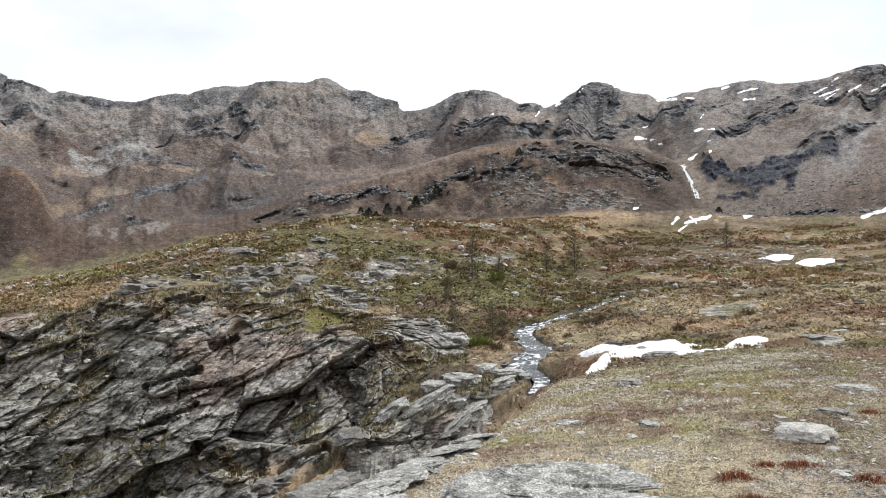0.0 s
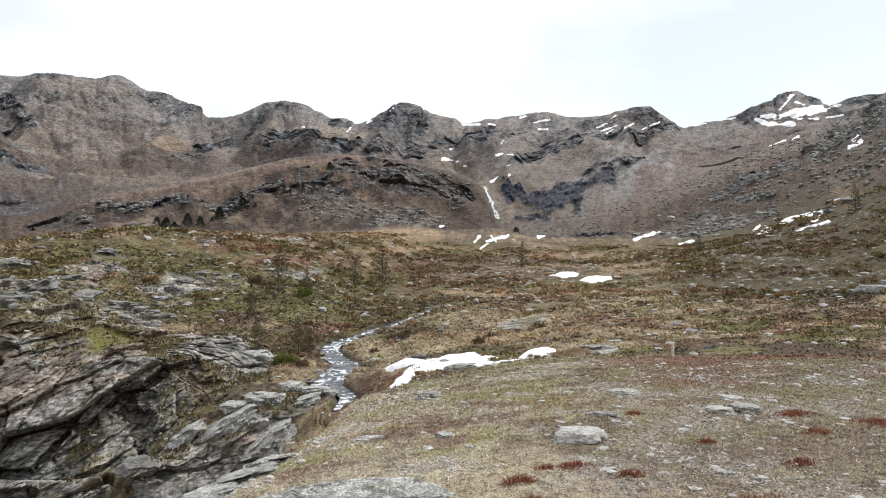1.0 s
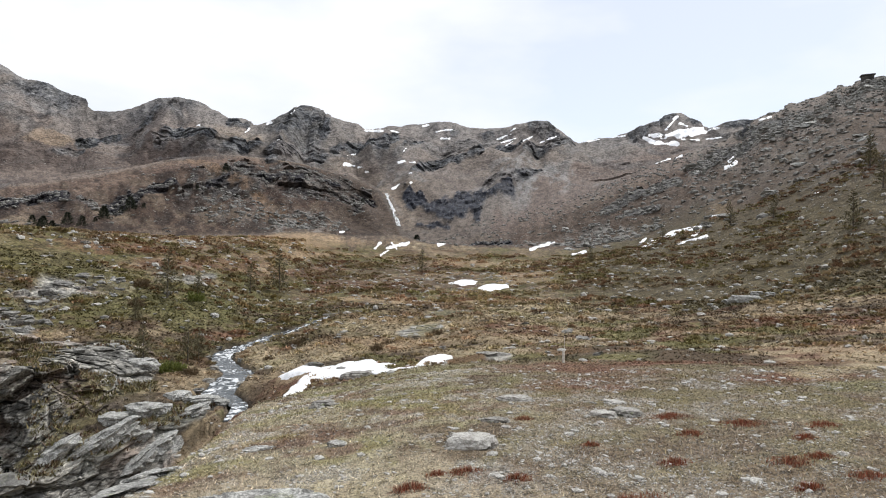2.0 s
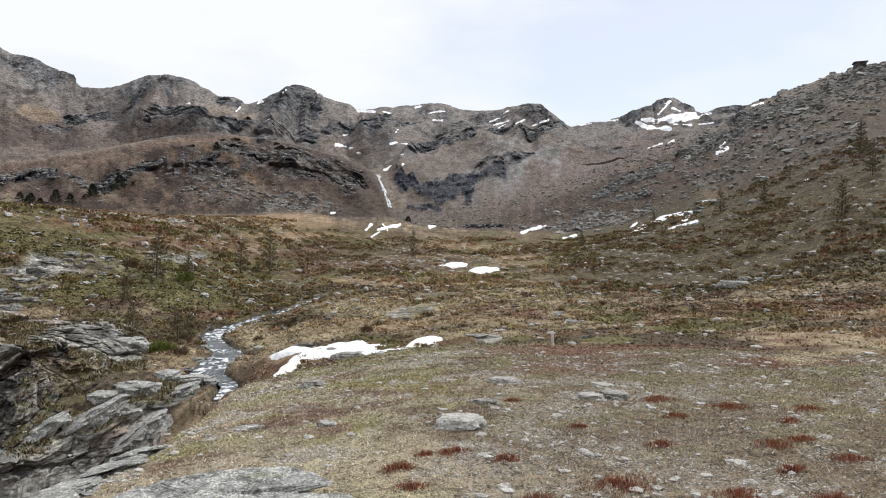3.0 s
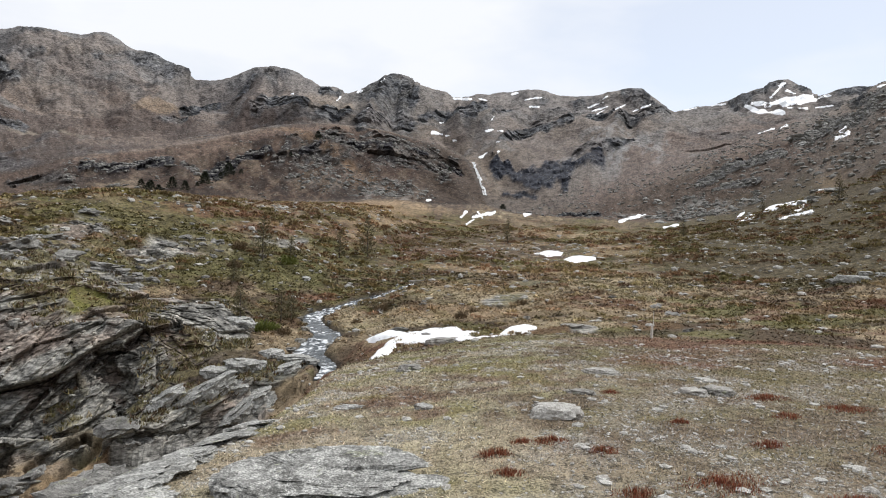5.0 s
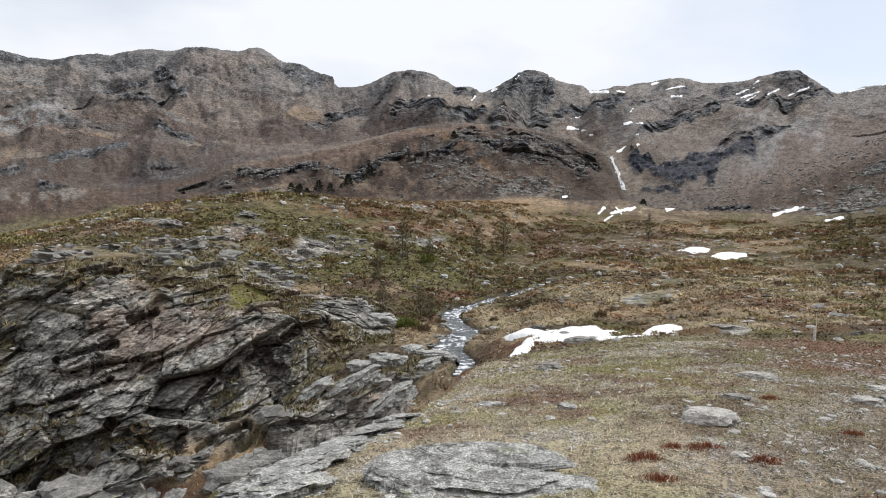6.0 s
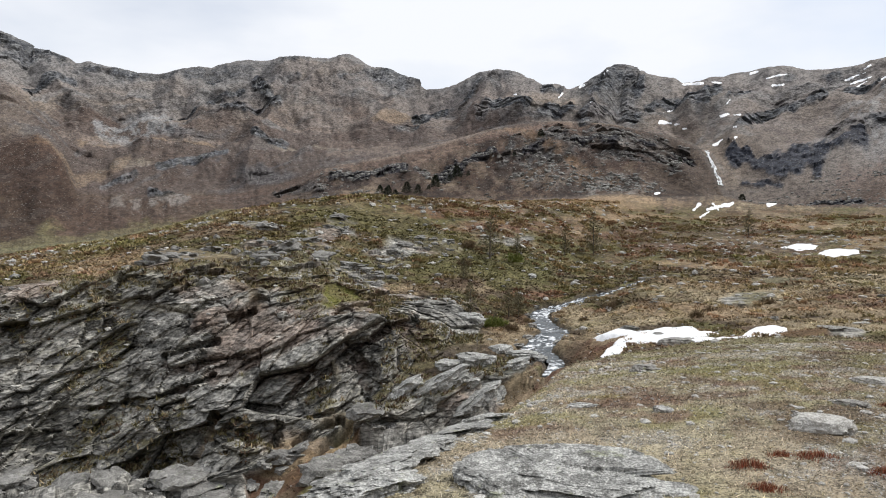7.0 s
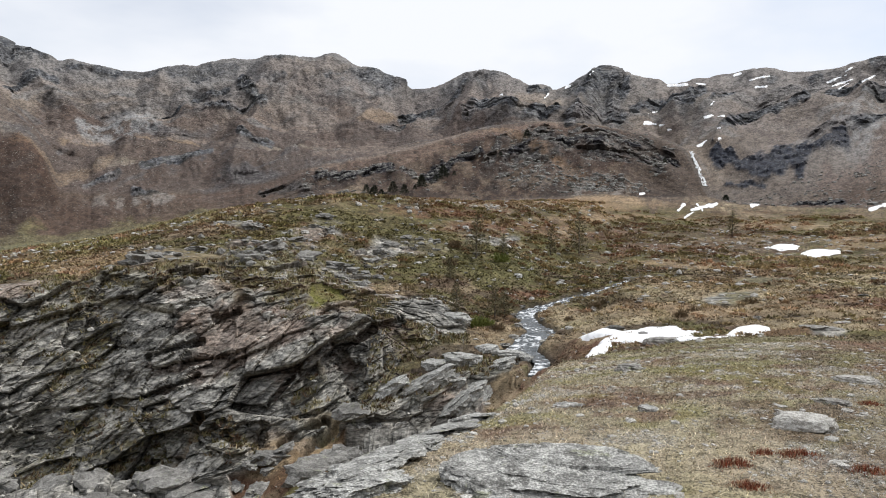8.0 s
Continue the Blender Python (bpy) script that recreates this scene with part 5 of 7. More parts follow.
ground = tagged(new("ground", mesh), "alpine valley of dry turf, heath and grey bedded rock rising to ridges", "ground", kind="structure")

RG = np.hypot(X, Y)


def height(a, r):
    """The ground's height at a bearing and a distance."""
    i = int(np.clip(np.searchsorted(BEARINGS, a), 1, cols_n - 1))
    k = (a - BEARINGS[i - 1]) / (BEARINGS[i] - BEARINGS[i - 1])
    return float(np.interp(r, RG[:, i - 1], Z[:, i - 1]) * (1 - k) + np.interp(r, RG[:, i], Z[:, i]) * k)


def heights(a, r):
    """The same for arrays."""
    a, r = np.asarray(a, float), np.asarray(r, float)
    i = np.clip(np.searchsorted(BEARINGS, a), 1, cols_n - 1)
    k = (a - BEARINGS[i - 1]) / (BEARINGS[i] - BEARINGS[i - 1])
    out = np.zeros(a.shape)
    for q in np.unique(i):
        m = i == q
        out[m] = np.interp(r[m], RG[:, q - 1], Z[:, q - 1]) * (1 - k[m]) + np.interp(r[m], RG[:, q], Z[:, q]) * k[m]
    return out


def sheet_value(field, a, r):
    """What a field of the sheet says at bearings and distances."""
    i = np.clip(np.searchsorted(BEARINGS, a), 1, cols_n - 1)
    out = np.zeros(np.shape(a))
    for q in np.unique(i):
        m = i == q
        out[m] = np.interp(r[m], RG[:, q], field[:, q])
    return out


def spot(a, r, lift=0.0):
    return Vector((r * math.sin(radians(a)), r * math.cos(radians(a)), height(a, r) + lift))

# ---- builders ----
def mesh_from(name, verts, faces, mat, smooth=False, tint=None, extra=None):
    me = bpy.data.meshes.new(name)
    verts, faces = np.asarray(verts, float), np.asarray(faces, int)
    k = faces.shape[1]
    me.vertices.add(len(verts))
    me.vertices.foreach_set("co", verts.ravel())
    me.loops.add(faces.size)
    me.loops.foreach_set("vertex_index", faces.ravel())
    me.polygons.add(len(faces))
    me.polygons.foreach_set("loop_start", np.arange(len(faces)) * k)
    me.polygons.foreach_set("loop_total", np.full(len(faces), k))
    me.polygons.foreach_set("use_smooth", np.full(len(faces), smooth))
    me.update()
    if tint is not None:
        at = me.attributes.new("tint", "FLOAT_COLOR", "POINT")
        at.data.foreach_set("color", np.concatenate([tint, np.ones((len(tint), 1))], 1).ravel())
    for key, val in (extra or {}).items():
        at = me.attributes.new(key, "FLOAT", "POINT")
        at.data.foreach_set("value", np.asarray(val, float).ravel())
    me.materials.append(mat)
    return me


def part(name, bm_or_mesh, mat, parent, label=""):
    me = bm_or_mesh
    if isinstance(me, bmesh.types.BMesh):
        me = bpy.data.meshes.new(name)
        bm_or_mesh.to_mesh(me)
        bm_or_mesh.free()
        me.materials.append(mat)
    ob = new(name, me)
    ob.parent = parent
    return tagged(ob, label) if label else ob


def polar(a, r):
    return np.asarray(r) * np.sin(np.radians(a)), np.asarray(r) * np.cos(np.radians(a))


def tube(bm, p, q, r0, r1, sides=6):
    p, q = Vector(p), Vector(q)
    turn = (q - p).to_track_quat("Z", "Y").to_matrix()
    rings = []
    for base, rad in ((p, r0), (q, r1)):
        rings.append([bm.verts.new(base + turn @ Vector((rad * math.cos(2 * math.pi * k / sides), rad * math.sin(2 * math.pi * k / sides), 0))) for k in range(sides)])
    for k in range(sides):
        bm.faces.new((rings[0][k], rings[0][(k + 1) % sides], rings[1][(k + 1) % sides], rings[1][k]))
    bm.faces.new(rings[1])


# ---- the beck ----
def beck():
    across = np.linspace(-1, 1, 9)
    tx, ty = np.gradient(c_x), np.gradient(c_y)
    ln = np.hypot(tx, ty)
    nx, ny = -ty / ln, tx / ln
    fall = np.clip(-np.gradient(c_z) / np.maximum(ln, 1e-3), 0, 2)
    foam = np.clip(0.16 + np.convolve(fall, np.ones(7) / 7, "same") * 1.6, 0, 0.95)
    gx = c_x[:, None] + nx[:, None] * across * (c_w[:, None] * 1.25)
    gy = c_y[:, None] + ny[:, None] * across * (c_w[:, None] * 1.25)
    gz = c_z[:, None] + 0.05 * vnoise(gx * 2.2, gy * 2.2, 0 * gx, 5) + 0.03 * vnoise(gx * 6, gy * 6, 0 * gx, 6) + 0 * across
    f = foam[:, None] + 0.25 * vnoise(gx * 1.5, gy * 1.5, 0 * gx, 9)
    i = np.arange(gx.size).reshape(gx.shape)
    quads = np.stack([i[:-1, :-1], i[:-1, 1:], i[1:, 1:], i[1:, :-1]], -1).reshape(-1, 4)
    me = mesh_from("beck_water", np.stack([gx, gy, gz], -1).reshape(-1, 3), quads, WATER, True, extra={"foam": f})
    return tagged(new("beck_water", me), "clear mountain beck with white riffles between turf banks", "stream", kind="structure")


beck()


FALL_BEARINGS, FALL_SIGHT_RISE = (19.49, 19.68, 20.02, 20.27, 20.61), (0.0890, 0.0783, 0.0668, 0.0553, 0.0413)


def waterfall():
    """The far fall in the rock step: broken strands down the gully, placed to fit the camera's view."""
    k = np.linspace(0, 1, 70)
    a0 = np.interp(k, [0, 0.25, 0.5, 0.75, 1.0], FALL_BEARINGS)
    rise = np.interp(k, [0, 0.25, 0.5, 0.75, 1.0], FALL_SIGHT_RISE)
    lift = np.maximum.accumulate(np.where(RG > 100, (Z - EYE) / RG, -9), 0)
    verts, quads, n0 = [], [], 0
    for strand in range(6):
        wob = 0.11 * vnoise(k * 16, 0 * k + strand * 5, 0 * k, 12) + (strand - 2.5) * 0.025
        w = np.clip(0.3 + 0.8 * vnoise(k * 22, 0 * k + strand * 9, 0 * k, 14), 0.0, 0.26) + 0.015
        for s in (-1, 1):
            aa = a0 + wob + s * np.degrees(w / 320)
            col = np.clip(np.searchsorted(BEARINGS, aa), 1, cols_n - 1)
            row = np.array([int(np.searchsorted(lift[:, c], q)) for c, q in zip(col, rise)])  # first ground met by the sight line from the eye
            base = np.stack([X[row, col], Y[row, col], Z[row, col]], -1)
            # four metres nearer the eye, so the slope's relief doesn't hide it
            near_r = np.hypot(base[:, 0], base[:, 1]) - 4.0
            x, y = polar(aa, near_r)
            verts.append(np.stack([x, y, base[:, 2] + 0.3], -1))
        i = np.arange(len(k) - 1)
        quads.append(np.stack([n0 + i, n0 + i + 1, n0 + len(k) + i + 1, n0 + len(k) + i], -1))
        n0 += 2 * len(k)
    me = mesh_from("waterfall", np.concatenate(verts), np.concatenate(quads), WATER, True, extra={"foam": np.full(n0, 0.8)})
    return tagged(new("waterfall", me), "thin white waterfall in a gully of the rock step", "waterfall", kind="structure")


waterfall()


# ---- snow ----
def snow_islands(verts, quads, label):
    """Each separate island of a snow sheet as a patch of its own; crumbs are left out."""
    lab = np.arange(len(verts))
    while True:
        low = lab[quads].min(1)
        nxt = lab.copy()
        np.minimum.at(nxt, quads.ravel(), np.repeat(low, 4))
        if (nxt == lab).all():
            break
        lab = nxt
    for island in np.unique(lab[quads[:, 0]]):
        own = quads[lab[quads[:, 0]] == island]
        if len(own) < 6:
            continue
        used, inv = np.unique(own, return_inverse=True)
        me = mesh_from("snow_patch", verts[used], inv.reshape(-1, 4), SNOW, True)
        tagged(new("snow_patch", me), label, "snow", group="snow patches")


def snow_patch(a, r, ha, hr, lean=0.0, seed=0, thick=0.25, ragged_edge=0.5, label="patch of old white snow on the slope"):
    """A patch draped on the ground: middle, half sizes across (degrees) and away (metres), metres away per degree."""
    na, nr = max(14, int(ha * 2.6 / 0.09)), 40
    ga, gr = np.meshgrid(np.linspace(a - ha * 1.3, a + ha * 1.3, na), np.linspace(-1.3, 1.3, nr))
    gd = r + gr * hr + lean * (ga - a)
    size = max(hr, radians(ha) * r)
    x, y = polar(ga, gd)
    edge = 1 - np.sqrt(((ga - a) / ha) ** 2 + gr**2) + ragged_edge * fbm(x + seed * 31.7, y, 0 * x, size * 0.55, 4, 300 + seed, 0.6)
    z = heights(ga.ravel(), gd.ravel()).reshape(ga.shape)
    z = z + np.clip(edge * 3, -1, 1) * thick
    i = np.arange(ga.size).reshape(ga.shape)
    quads = np.stack([i[:-1, :-1], i[:-1, 1:], i[1:, 1:], i[1:, :-1]], -1).reshape(-1, 4)
    ok = (edge.ravel()[quads] > -0.12).all(1)
    snow_islands(np.stack([x, y, z], -1).reshape(-1, 3), quads[ok], label)


MELTING = "melting snow patch lying in a hollow of the dry meadow"
for row in ((12.5, 23.5, 1.15, 5.5, 5.0), (12.9, 32.0, 2.0, 1.2, -0.3), (17.0, 30.5, 3.9, 2.8, 0.2), (20.4, 25.5, 2.7, 2.0, -0.2), (23.8, 29.0, 1.5, 2.4, 0.2)):
    snow_patch(*row, seed=int(row[0]), thick=0.14, ragged_edge=0.36, label=MELTING)
for row in ((26.2, 86.0, 1.1, 3.6, 0.0), (28.6, 79.0, 1.35, 3.4, 0.6)):
    snow_patch(*row, seed=int(row[1]), thick=0.14, ragged_edge=0.45, label="flat snow patch in the valley meadow")


def snow_strip(half, points, v0, v1, thick, seed, label):
    """A ragged strip of snow lying on a slope along a line of bearings and elevations."""
    pa, pe = (np.array(q) for q in zip(*points))
    reach = half * 1.9
    ga = np.arange(pa.min() - reach, pa.max() + reach, max(0.02, half * 0.1))
    rows_v = np.nonzero((V[:, 0] > v0) & (V[:, 0] < v1))[0]
    col = np.clip(np.searchsorted(BEARINGS, ga), 1, cols_n - 1)
    k = ((ga - BEARINGS[col - 1]) / (BEARINGS[col] - BEARINGS[col - 1]))[None, :]
    grid = [q[rows_v][:, col - 1] * (1 - k) + q[rows_v][:, col] * k for q in (X, Y, Z)]
    rise = np.degrees(np.arctan2(grid[2] - EYE, np.hypot(grid[0], grid[1])))
    shown = rise >= np.maximum.accumulate(rise, 0) - 0.02
    close = ((rise > pe.min() - reach) & (rise < pe.max() + reach) & shown).any(1)
    if not close.any():
        return
    lo, hi = np.nonzero(close)[0][[0, -1]]
    fine = np.arange(max(lo - 1, 0), min(hi + 2, len(rows_v) - 1), 0.34)
    b0 = fine.astype(int)
    w = (fine - b0)[:, None]
    x, y, z = (q[b0] * (1 - w) + q[np.minimum(b0 + 1, len(rows_v) - 1)] * w for q in grid)
    a, e, d = np.broadcast_to(ga, x.shape), np.degrees(np.arctan2(z - EYE, np.hypot(x, y))), np.full(x.shape, 1e9)
    for q in range(len(points) - 1):
        ua, ue = pa[q + 1] - pa[q], pe[q + 1] - pe[q]
        t = np.clip(((a - pa[q]) * ua + (e - pe[q]) * ue) / (ua * ua + ue * ue + 1e-9), 0, 1)
        d = np.minimum(d, np.hypot(a - pa[q] - t * ua, e - pe[q] - t * ue))
    edge = 0.62 - d / half + 1.3 * fbm(a + seed, e * 1.6, 0 * a, half * 3.6, 5, 300 + seed, 0.6)
    lift = np.clip(edge * 3, -0.6, 1) * thick + 0.25 * thick
    x, y, z = x - np.sin(np.radians(a)) * lift * 0.7, y - np.cos(np.radians(a)) * lift * 0.7, z + lift * 0.6
    i = np.arange(x.size).reshape(x.shape)
    quads = np.stack([i[:-1, :-1], i[:-1, 1:], i[1:, 1:], i[1:, :-1]], -1).reshape(-1, 4)
    quads = quads[(edge.ravel()[quads] > -0.1).all(1) & (d.ravel()[quads] < reach).all(1)]
    if len(quads):
        snow_islands(np.stack([x, y, z], -1).reshape(-1, 3), quads, label)


for k, (half, points) in enumerate(SNOW_SLOPE):
    snow_strip(half * 1.0, points, 8.6, 11.0, 0.14, k, "snow patch among stones on the valley side")
for k, (half, points) in enumerate(SNOW_FAR_WEST + SNOW_FAR_NORTH + SNOW_FAR_EAST):
    snow_strip(half * 1.05, points, 11.05, 14.2, 0.35, 40 + k, "small far snowfield below the ridge")


# ---- rocks ----
def rock_mesh(name, sx, sy, sz, seed, mat, detail=4, blocky=0.35, flat=0.0):
    """A weathered block: a ball cut into facets and broken by joints."""
    bm = bmesh.new()
    bmesh.ops.create_icosphere(bm, subdivisions=detail, radius=1.0)
    p = np.array([v.co for v in bm.verts])
    rnd, off, gap = cells(p[:, 0] * 1.1 + seed * 7.3, p[:, 1] * 1.1, p[:, 2] * 1.6, seed)
    k = 1 + blocky * (rnd[0] - 0.5) + blocky * 0.9 * ((rnd[1] - 0.5) * off[0] + (rnd[2] - 0.5) * off[2])
    rnd, off, gap = cells(p[:, 0] * 3.2 + seed * 3.1, p[:, 1] * 3.2, p[:, 2] * 6, seed + 50)
    k += 0.25 * blocky * (rnd[0] - 0.5) - 0.12 * blocky * (1 - step(0, 0.12, gap))
    k += 0.08 * fbm(p[:, 0] + seed, p[:, 1], p[:, 2], 0.8, 4, seed)
    p = p * k[:, None]
    if flat:
        p[:, 2] = np.where(p[:, 2] > flat, flat + (p[:, 2] - flat) * 0.25, p[:, 2])
    for v, q in zip(bm.verts, p):
        v.co = (q[0] * sx, q[1] * sy, q[2] * sz)
    me = bpy.data.meshes.new(name)
    bm.to_mesh(me)
    bm.free()
    me.materials.append(mat)
    return me


def boulder(a, r, sx, sy, sz, seed, label, mat=None, turn=0.0, sink=0.35, tilt=0.0, detail=4, flat=0.55, name="boulder", group="boulders on the turf", dive=0.0, blocky=0.45):
    ob = new(name, rock_mesh(name, sx, sy, sz, seed, mat or STONE, detail, blocky, flat))
    p = spot(a, r)
    ob.matrix_world = pose(p.x, p.y, p.z + sz * (0.4 - sink), tilt, dive, -a + turn)
    return tagged(ob, label, "rock", group=group)


boulder(9.4, 4.4, 0.64, 0.4, 0.25, 3, "broad flat slab of grey schist crusted with pale lichen", SLAB, 8, 0.42, 7, 6, 0.3, "rock_slab", "schist slabs", 0.0, 0.6)
for k, (a_, r_, sx, sy, turn) in enumerate(((-9.0, 4.3, 0.42, 0.24, 60), (-5.6, 4.85, 0.46, 0.2, 66), (-2.2, 5.5, 0.42, 0.18, 70), (0.6, 6.15, 0.4, 0.17, 62), (2.9, 6.8, 0.36, 0.14, 58), (-6.5, 4.2, 0.26, 0.16, 40))):
    boulder(a_, r_, sx, sy, 0.13, 90 + k, "lichen-grey block of the rock rib along the gully's brink", SLAB, turn, 0.45, -8, 5, 0.35, "rib_block", "schist rib", 7.5, 0.8)
boulder(27.7, 6.35, 0.25, 0.17, 0.13, 21, "pale rounded boulder half sunk in short dry grass", LICHEN, 10, blocky=0.36, flat=0.7)
boulder(15.1, 10.5, 0.2, 0.16, 0.12, 22, "low grey stone in the turf")
boulder(31.2, 9.2, 0.22, 0.14, 0.1, 23, "flat pale stone in the turf", LICHEN)
boulder(38.3, 8.2, 0.15, 0.12, 0.09, 24, "pale stone beside a darker one", LICHEN)
boulder(40.0, 8.35, 0.19, 0.14, 0.12, 25, "grey rounded stone beside a paler one")
boulder(39.0, 9.3, 0.14, 0.09, 0.06, 26, "flat grey stone in the turf", LICHEN)
boulder(10.3, 7.1, 0.17, 0.08, 0.05, 27, "flat pale stone flush with the turf", SLAB)
boulder(16.5, 6.8, 0.09, 0.08, 0.07, 28, "small grey stone in the turf", SLAB)
boulder(29.6, 7.5, 0.14, 0.08, 0.06, 29, "small flat stone in the turf")
boulder(28.8, 28.3, 0.7, 0.4, 0.3, 30, "grey outcrop breaking through the straw-coloured turf", STONE, 0, 0.4)
boulder(17.5, 24.0, 0.6, 0.35, 0.35, 31, "grey stone standing out of the snow")
for a, r, s, seed in ((48.1, 57.5, 0.9, 41), (49.1, 60.5, 0.5, 42), (50.1, 60.0, 0.45, 43), (51.2, 59.3, 0.5, 44), (47.5, 57.8, 0.6, 45), (48.7, 58.0, 0.7, 46), (45.8, 58.0, 0.3, 47)):
    boulder(a, r, s * 1.1, s * 0.8, s * 0.8, seed, "pale angular boulder of a stone heap at the slope's foot", SLAB, seed * 40, 0.3, group="stone heap")
for a, r, s, seed in ((5.2, 32.0, 0.9, 51), (3.4, 32.6, 0.8, 52), (6.0, 33.2, 0.6, 53), (1.2, 31.0, 1.1, 54), (-1.0, 30.6, 0.9, 55), (6.6, 31.5, 0.5, 56), (0.6, 36.3, 1.1, 57)):
    boulder(a, r, s * 0.75, s * 0.6, s * 0.5, seed, "greenish-grey water-worn rock beside the beck", SLAB, seed * 53, 0.3, 0, 4, 0.3, group="rocks by the beck")
for a, r, sx, sy, sz, turn, dive, seed in ((4.2, 30.6, 0.8, 0.5, 0.4, 30, 14, 951), (2.0, 29.0, 0.9, 0.5, 0.5, 40, 20, 952), (-2.4, 28.5, 1.3, 0.6, 0.75, 20, 24, 953), (0.6, 28.2, 0.8, 0.45, 0.45, 50, 26, 954), (-0.6, 29.0, 0.9, 0.6, 0.6, 25, 20, 955), (5.6, 31.9, 0.6, 0.4, 0.3, 10, 10, 956), (3.0, 28.8, 0.6, 0.35, 0.35, 60, 30, 957), (-5.4, 28.2, 1.0, 0.6, 0.6, 15, 22, 958)):
    boulder(a, r, sx, sy, sz, seed, "smooth greenish-grey slab dipping under the lip of the beck", SLAB, turn, 0.5, -10, 4, 0.3, "lip_slab", "slabs at the beck's lip", -dive, 0.7)
for a, r, s, seed in ((6.0, 39.0, 0.25, 61), (7.9, 39.2, 0.22, 62), (7.2, 43.2, 0.2, 63), (5.8, 41.5, 0.28, 64), (9.2, 37.0, 0.3, 65), (5.6, 36.2, 0.3, 66), (8.2, 35.6, 0.3, 67), (7.0, 38.2, 0.2, 68), (6.7, 36.6, 0.16, 69)):
    boulder(a, r, s * 1.2, s, s * 0.8, seed, "small dark wet stone in the bed of the beck", STONE, seed * 31, 0.25, group="stones in the beck", detail=3)




# stones without number: one soup of little angular blocks
ICO = bmesh.new()
bmesh.ops.create_icosphere(ICO, subdivisions=1, radius=1.0)
ICO_V = np.array([v.co for v in ICO.verts])
ICO_F = np.array([[v.index for v in f.verts] for f in ICO.faces])
ICO.free()


def stone_soup(name, a, r, size, mat, label, squash=0.55, seed=1):
    g = np.random.default_rng(seed)
    count = len(a)
    x, y = polar(a, r)
    base = np.stack([x, y, heights(a, r)], -1)
    v = np.repeat(ICO_V[None], count, 0) * (1 + 0.55 * (g.random((count, len(ICO_V), 1)) - 0.5))
    v = v * (np.stack([0.7 + 0.9 * g.random(count), 0.7 + 0.6 * g.random(count), squash * (0.6 + 0.8 * g.random(count))], -1) * size[:, None])[:, None, :]
    t = g.random(count) * 2 * math.pi
    c, s = np.cos(t)[:, None], np.sin(t)[:, None]
    v = np.stack([v[..., 0] * c - v[..., 1] * s, v[..., 0] * s + v[..., 1] * c, v[..., 2]], -1) + base[:, None, :] + np.array([0, 0, 0.1]) * size[:, None, None]
    f = ICO_F[None] + (np.arange(count) * len(ICO_V))[:, None, None]
    return tagged(new(name, mesh_from(name, v.reshape(-1, 3), f.reshape(-1, 3), mat)), label, "stones", kind="stuff")


def scatter(count, a0, a1, r0, r1, seed):
    g = np.random.default_rng(seed)
    return a0 + (a1 - a0) * g.random(count), np.sqrt(r0**2 + (r1**2 - r0**2) * g.random(count)), g


a, r, g = scatter(9000, -12, 62, 2.6, 15, 71)
ok = (r < np.interp(a, BEARINGS[BEARINGS < 62], brow_r[BEARINGS < 62]) * 1.02) & (g.random(len(a)) < 0.25 + 0.75 * sheet_value(lichen_bed, a, r))
a, r = a[ok], r[ok]
stone_soup("turf_stones", a, r, 0.007 + 0.045 * g.random(len(a)) ** 5, LICHEN, "scattered small pale stones in short dry turf", 0.5, 72)
a, r, g = scatter(60000, -6, 62, 2.6, 13, 69)
ok = (r < np.interp(a, BEARINGS[BEARINGS < 62], brow_r[BEARINGS < 62])) & (g.random(len(a)) < 0.12 + 0.88 * sheet_value(lichen_bed, a, r))
a, r = a[ok], r[ok]
stone_soup("lichen_gravel", a, r, 0.004 + 0.011 * g.random(len(a)) ** 2, LICHEN, "whitish lichened gravel in bare patches of the turf", 0.5, 70)
a, r, g = scatter(34000, 20, 62, 90, 300, 73)
dens = sheet_value(np.maximum(scree, 0.8 * rock) * (0.35 + 0.65 * (A > 36)) + 0.05 * (A > 36) * (V > 9.0) + 0.12 * (A > 22) * (V > 9.8), a, r)
ok = g.random(len(a)) < dens
a, r = a[ok], r[ok]
stone_soup("scree", a, r, 0.13 + 0.75 * g.random(len(a)) ** 4, SCREE, "grey scree blocks spilling down the brown slope", 0.6, 74)
a, r, g = scatter(9000, -40, 20, 36, 75, 75)
dens = sheet_value(0.25 * rock + 0.04 * (V > 6.9), a, r)
ok = g.random(len(a)) < dens
a, r = a[ok], r[ok]
stone_soup("knoll_stones", a, r, 0.06 + 0.28 * g.random(len(a)) ** 3, SCREE, "grey stones lying about the heathy knoll", 0.6, 76)
a, r, g = scatter(16000, -12, 20, 230, 335, 77)
ok = g.random(len(a)) < sheet_value(np.maximum(scree, 0.4 * rock), a, r)
a, r = a[ok], r[ok]
stone_soup("hill_scree", a, r, 0.25 + 0.8 * g.random(len(a)) ** 3, SCREE, "grey scree under the dark cliffs of the hill", 0.6, 78)


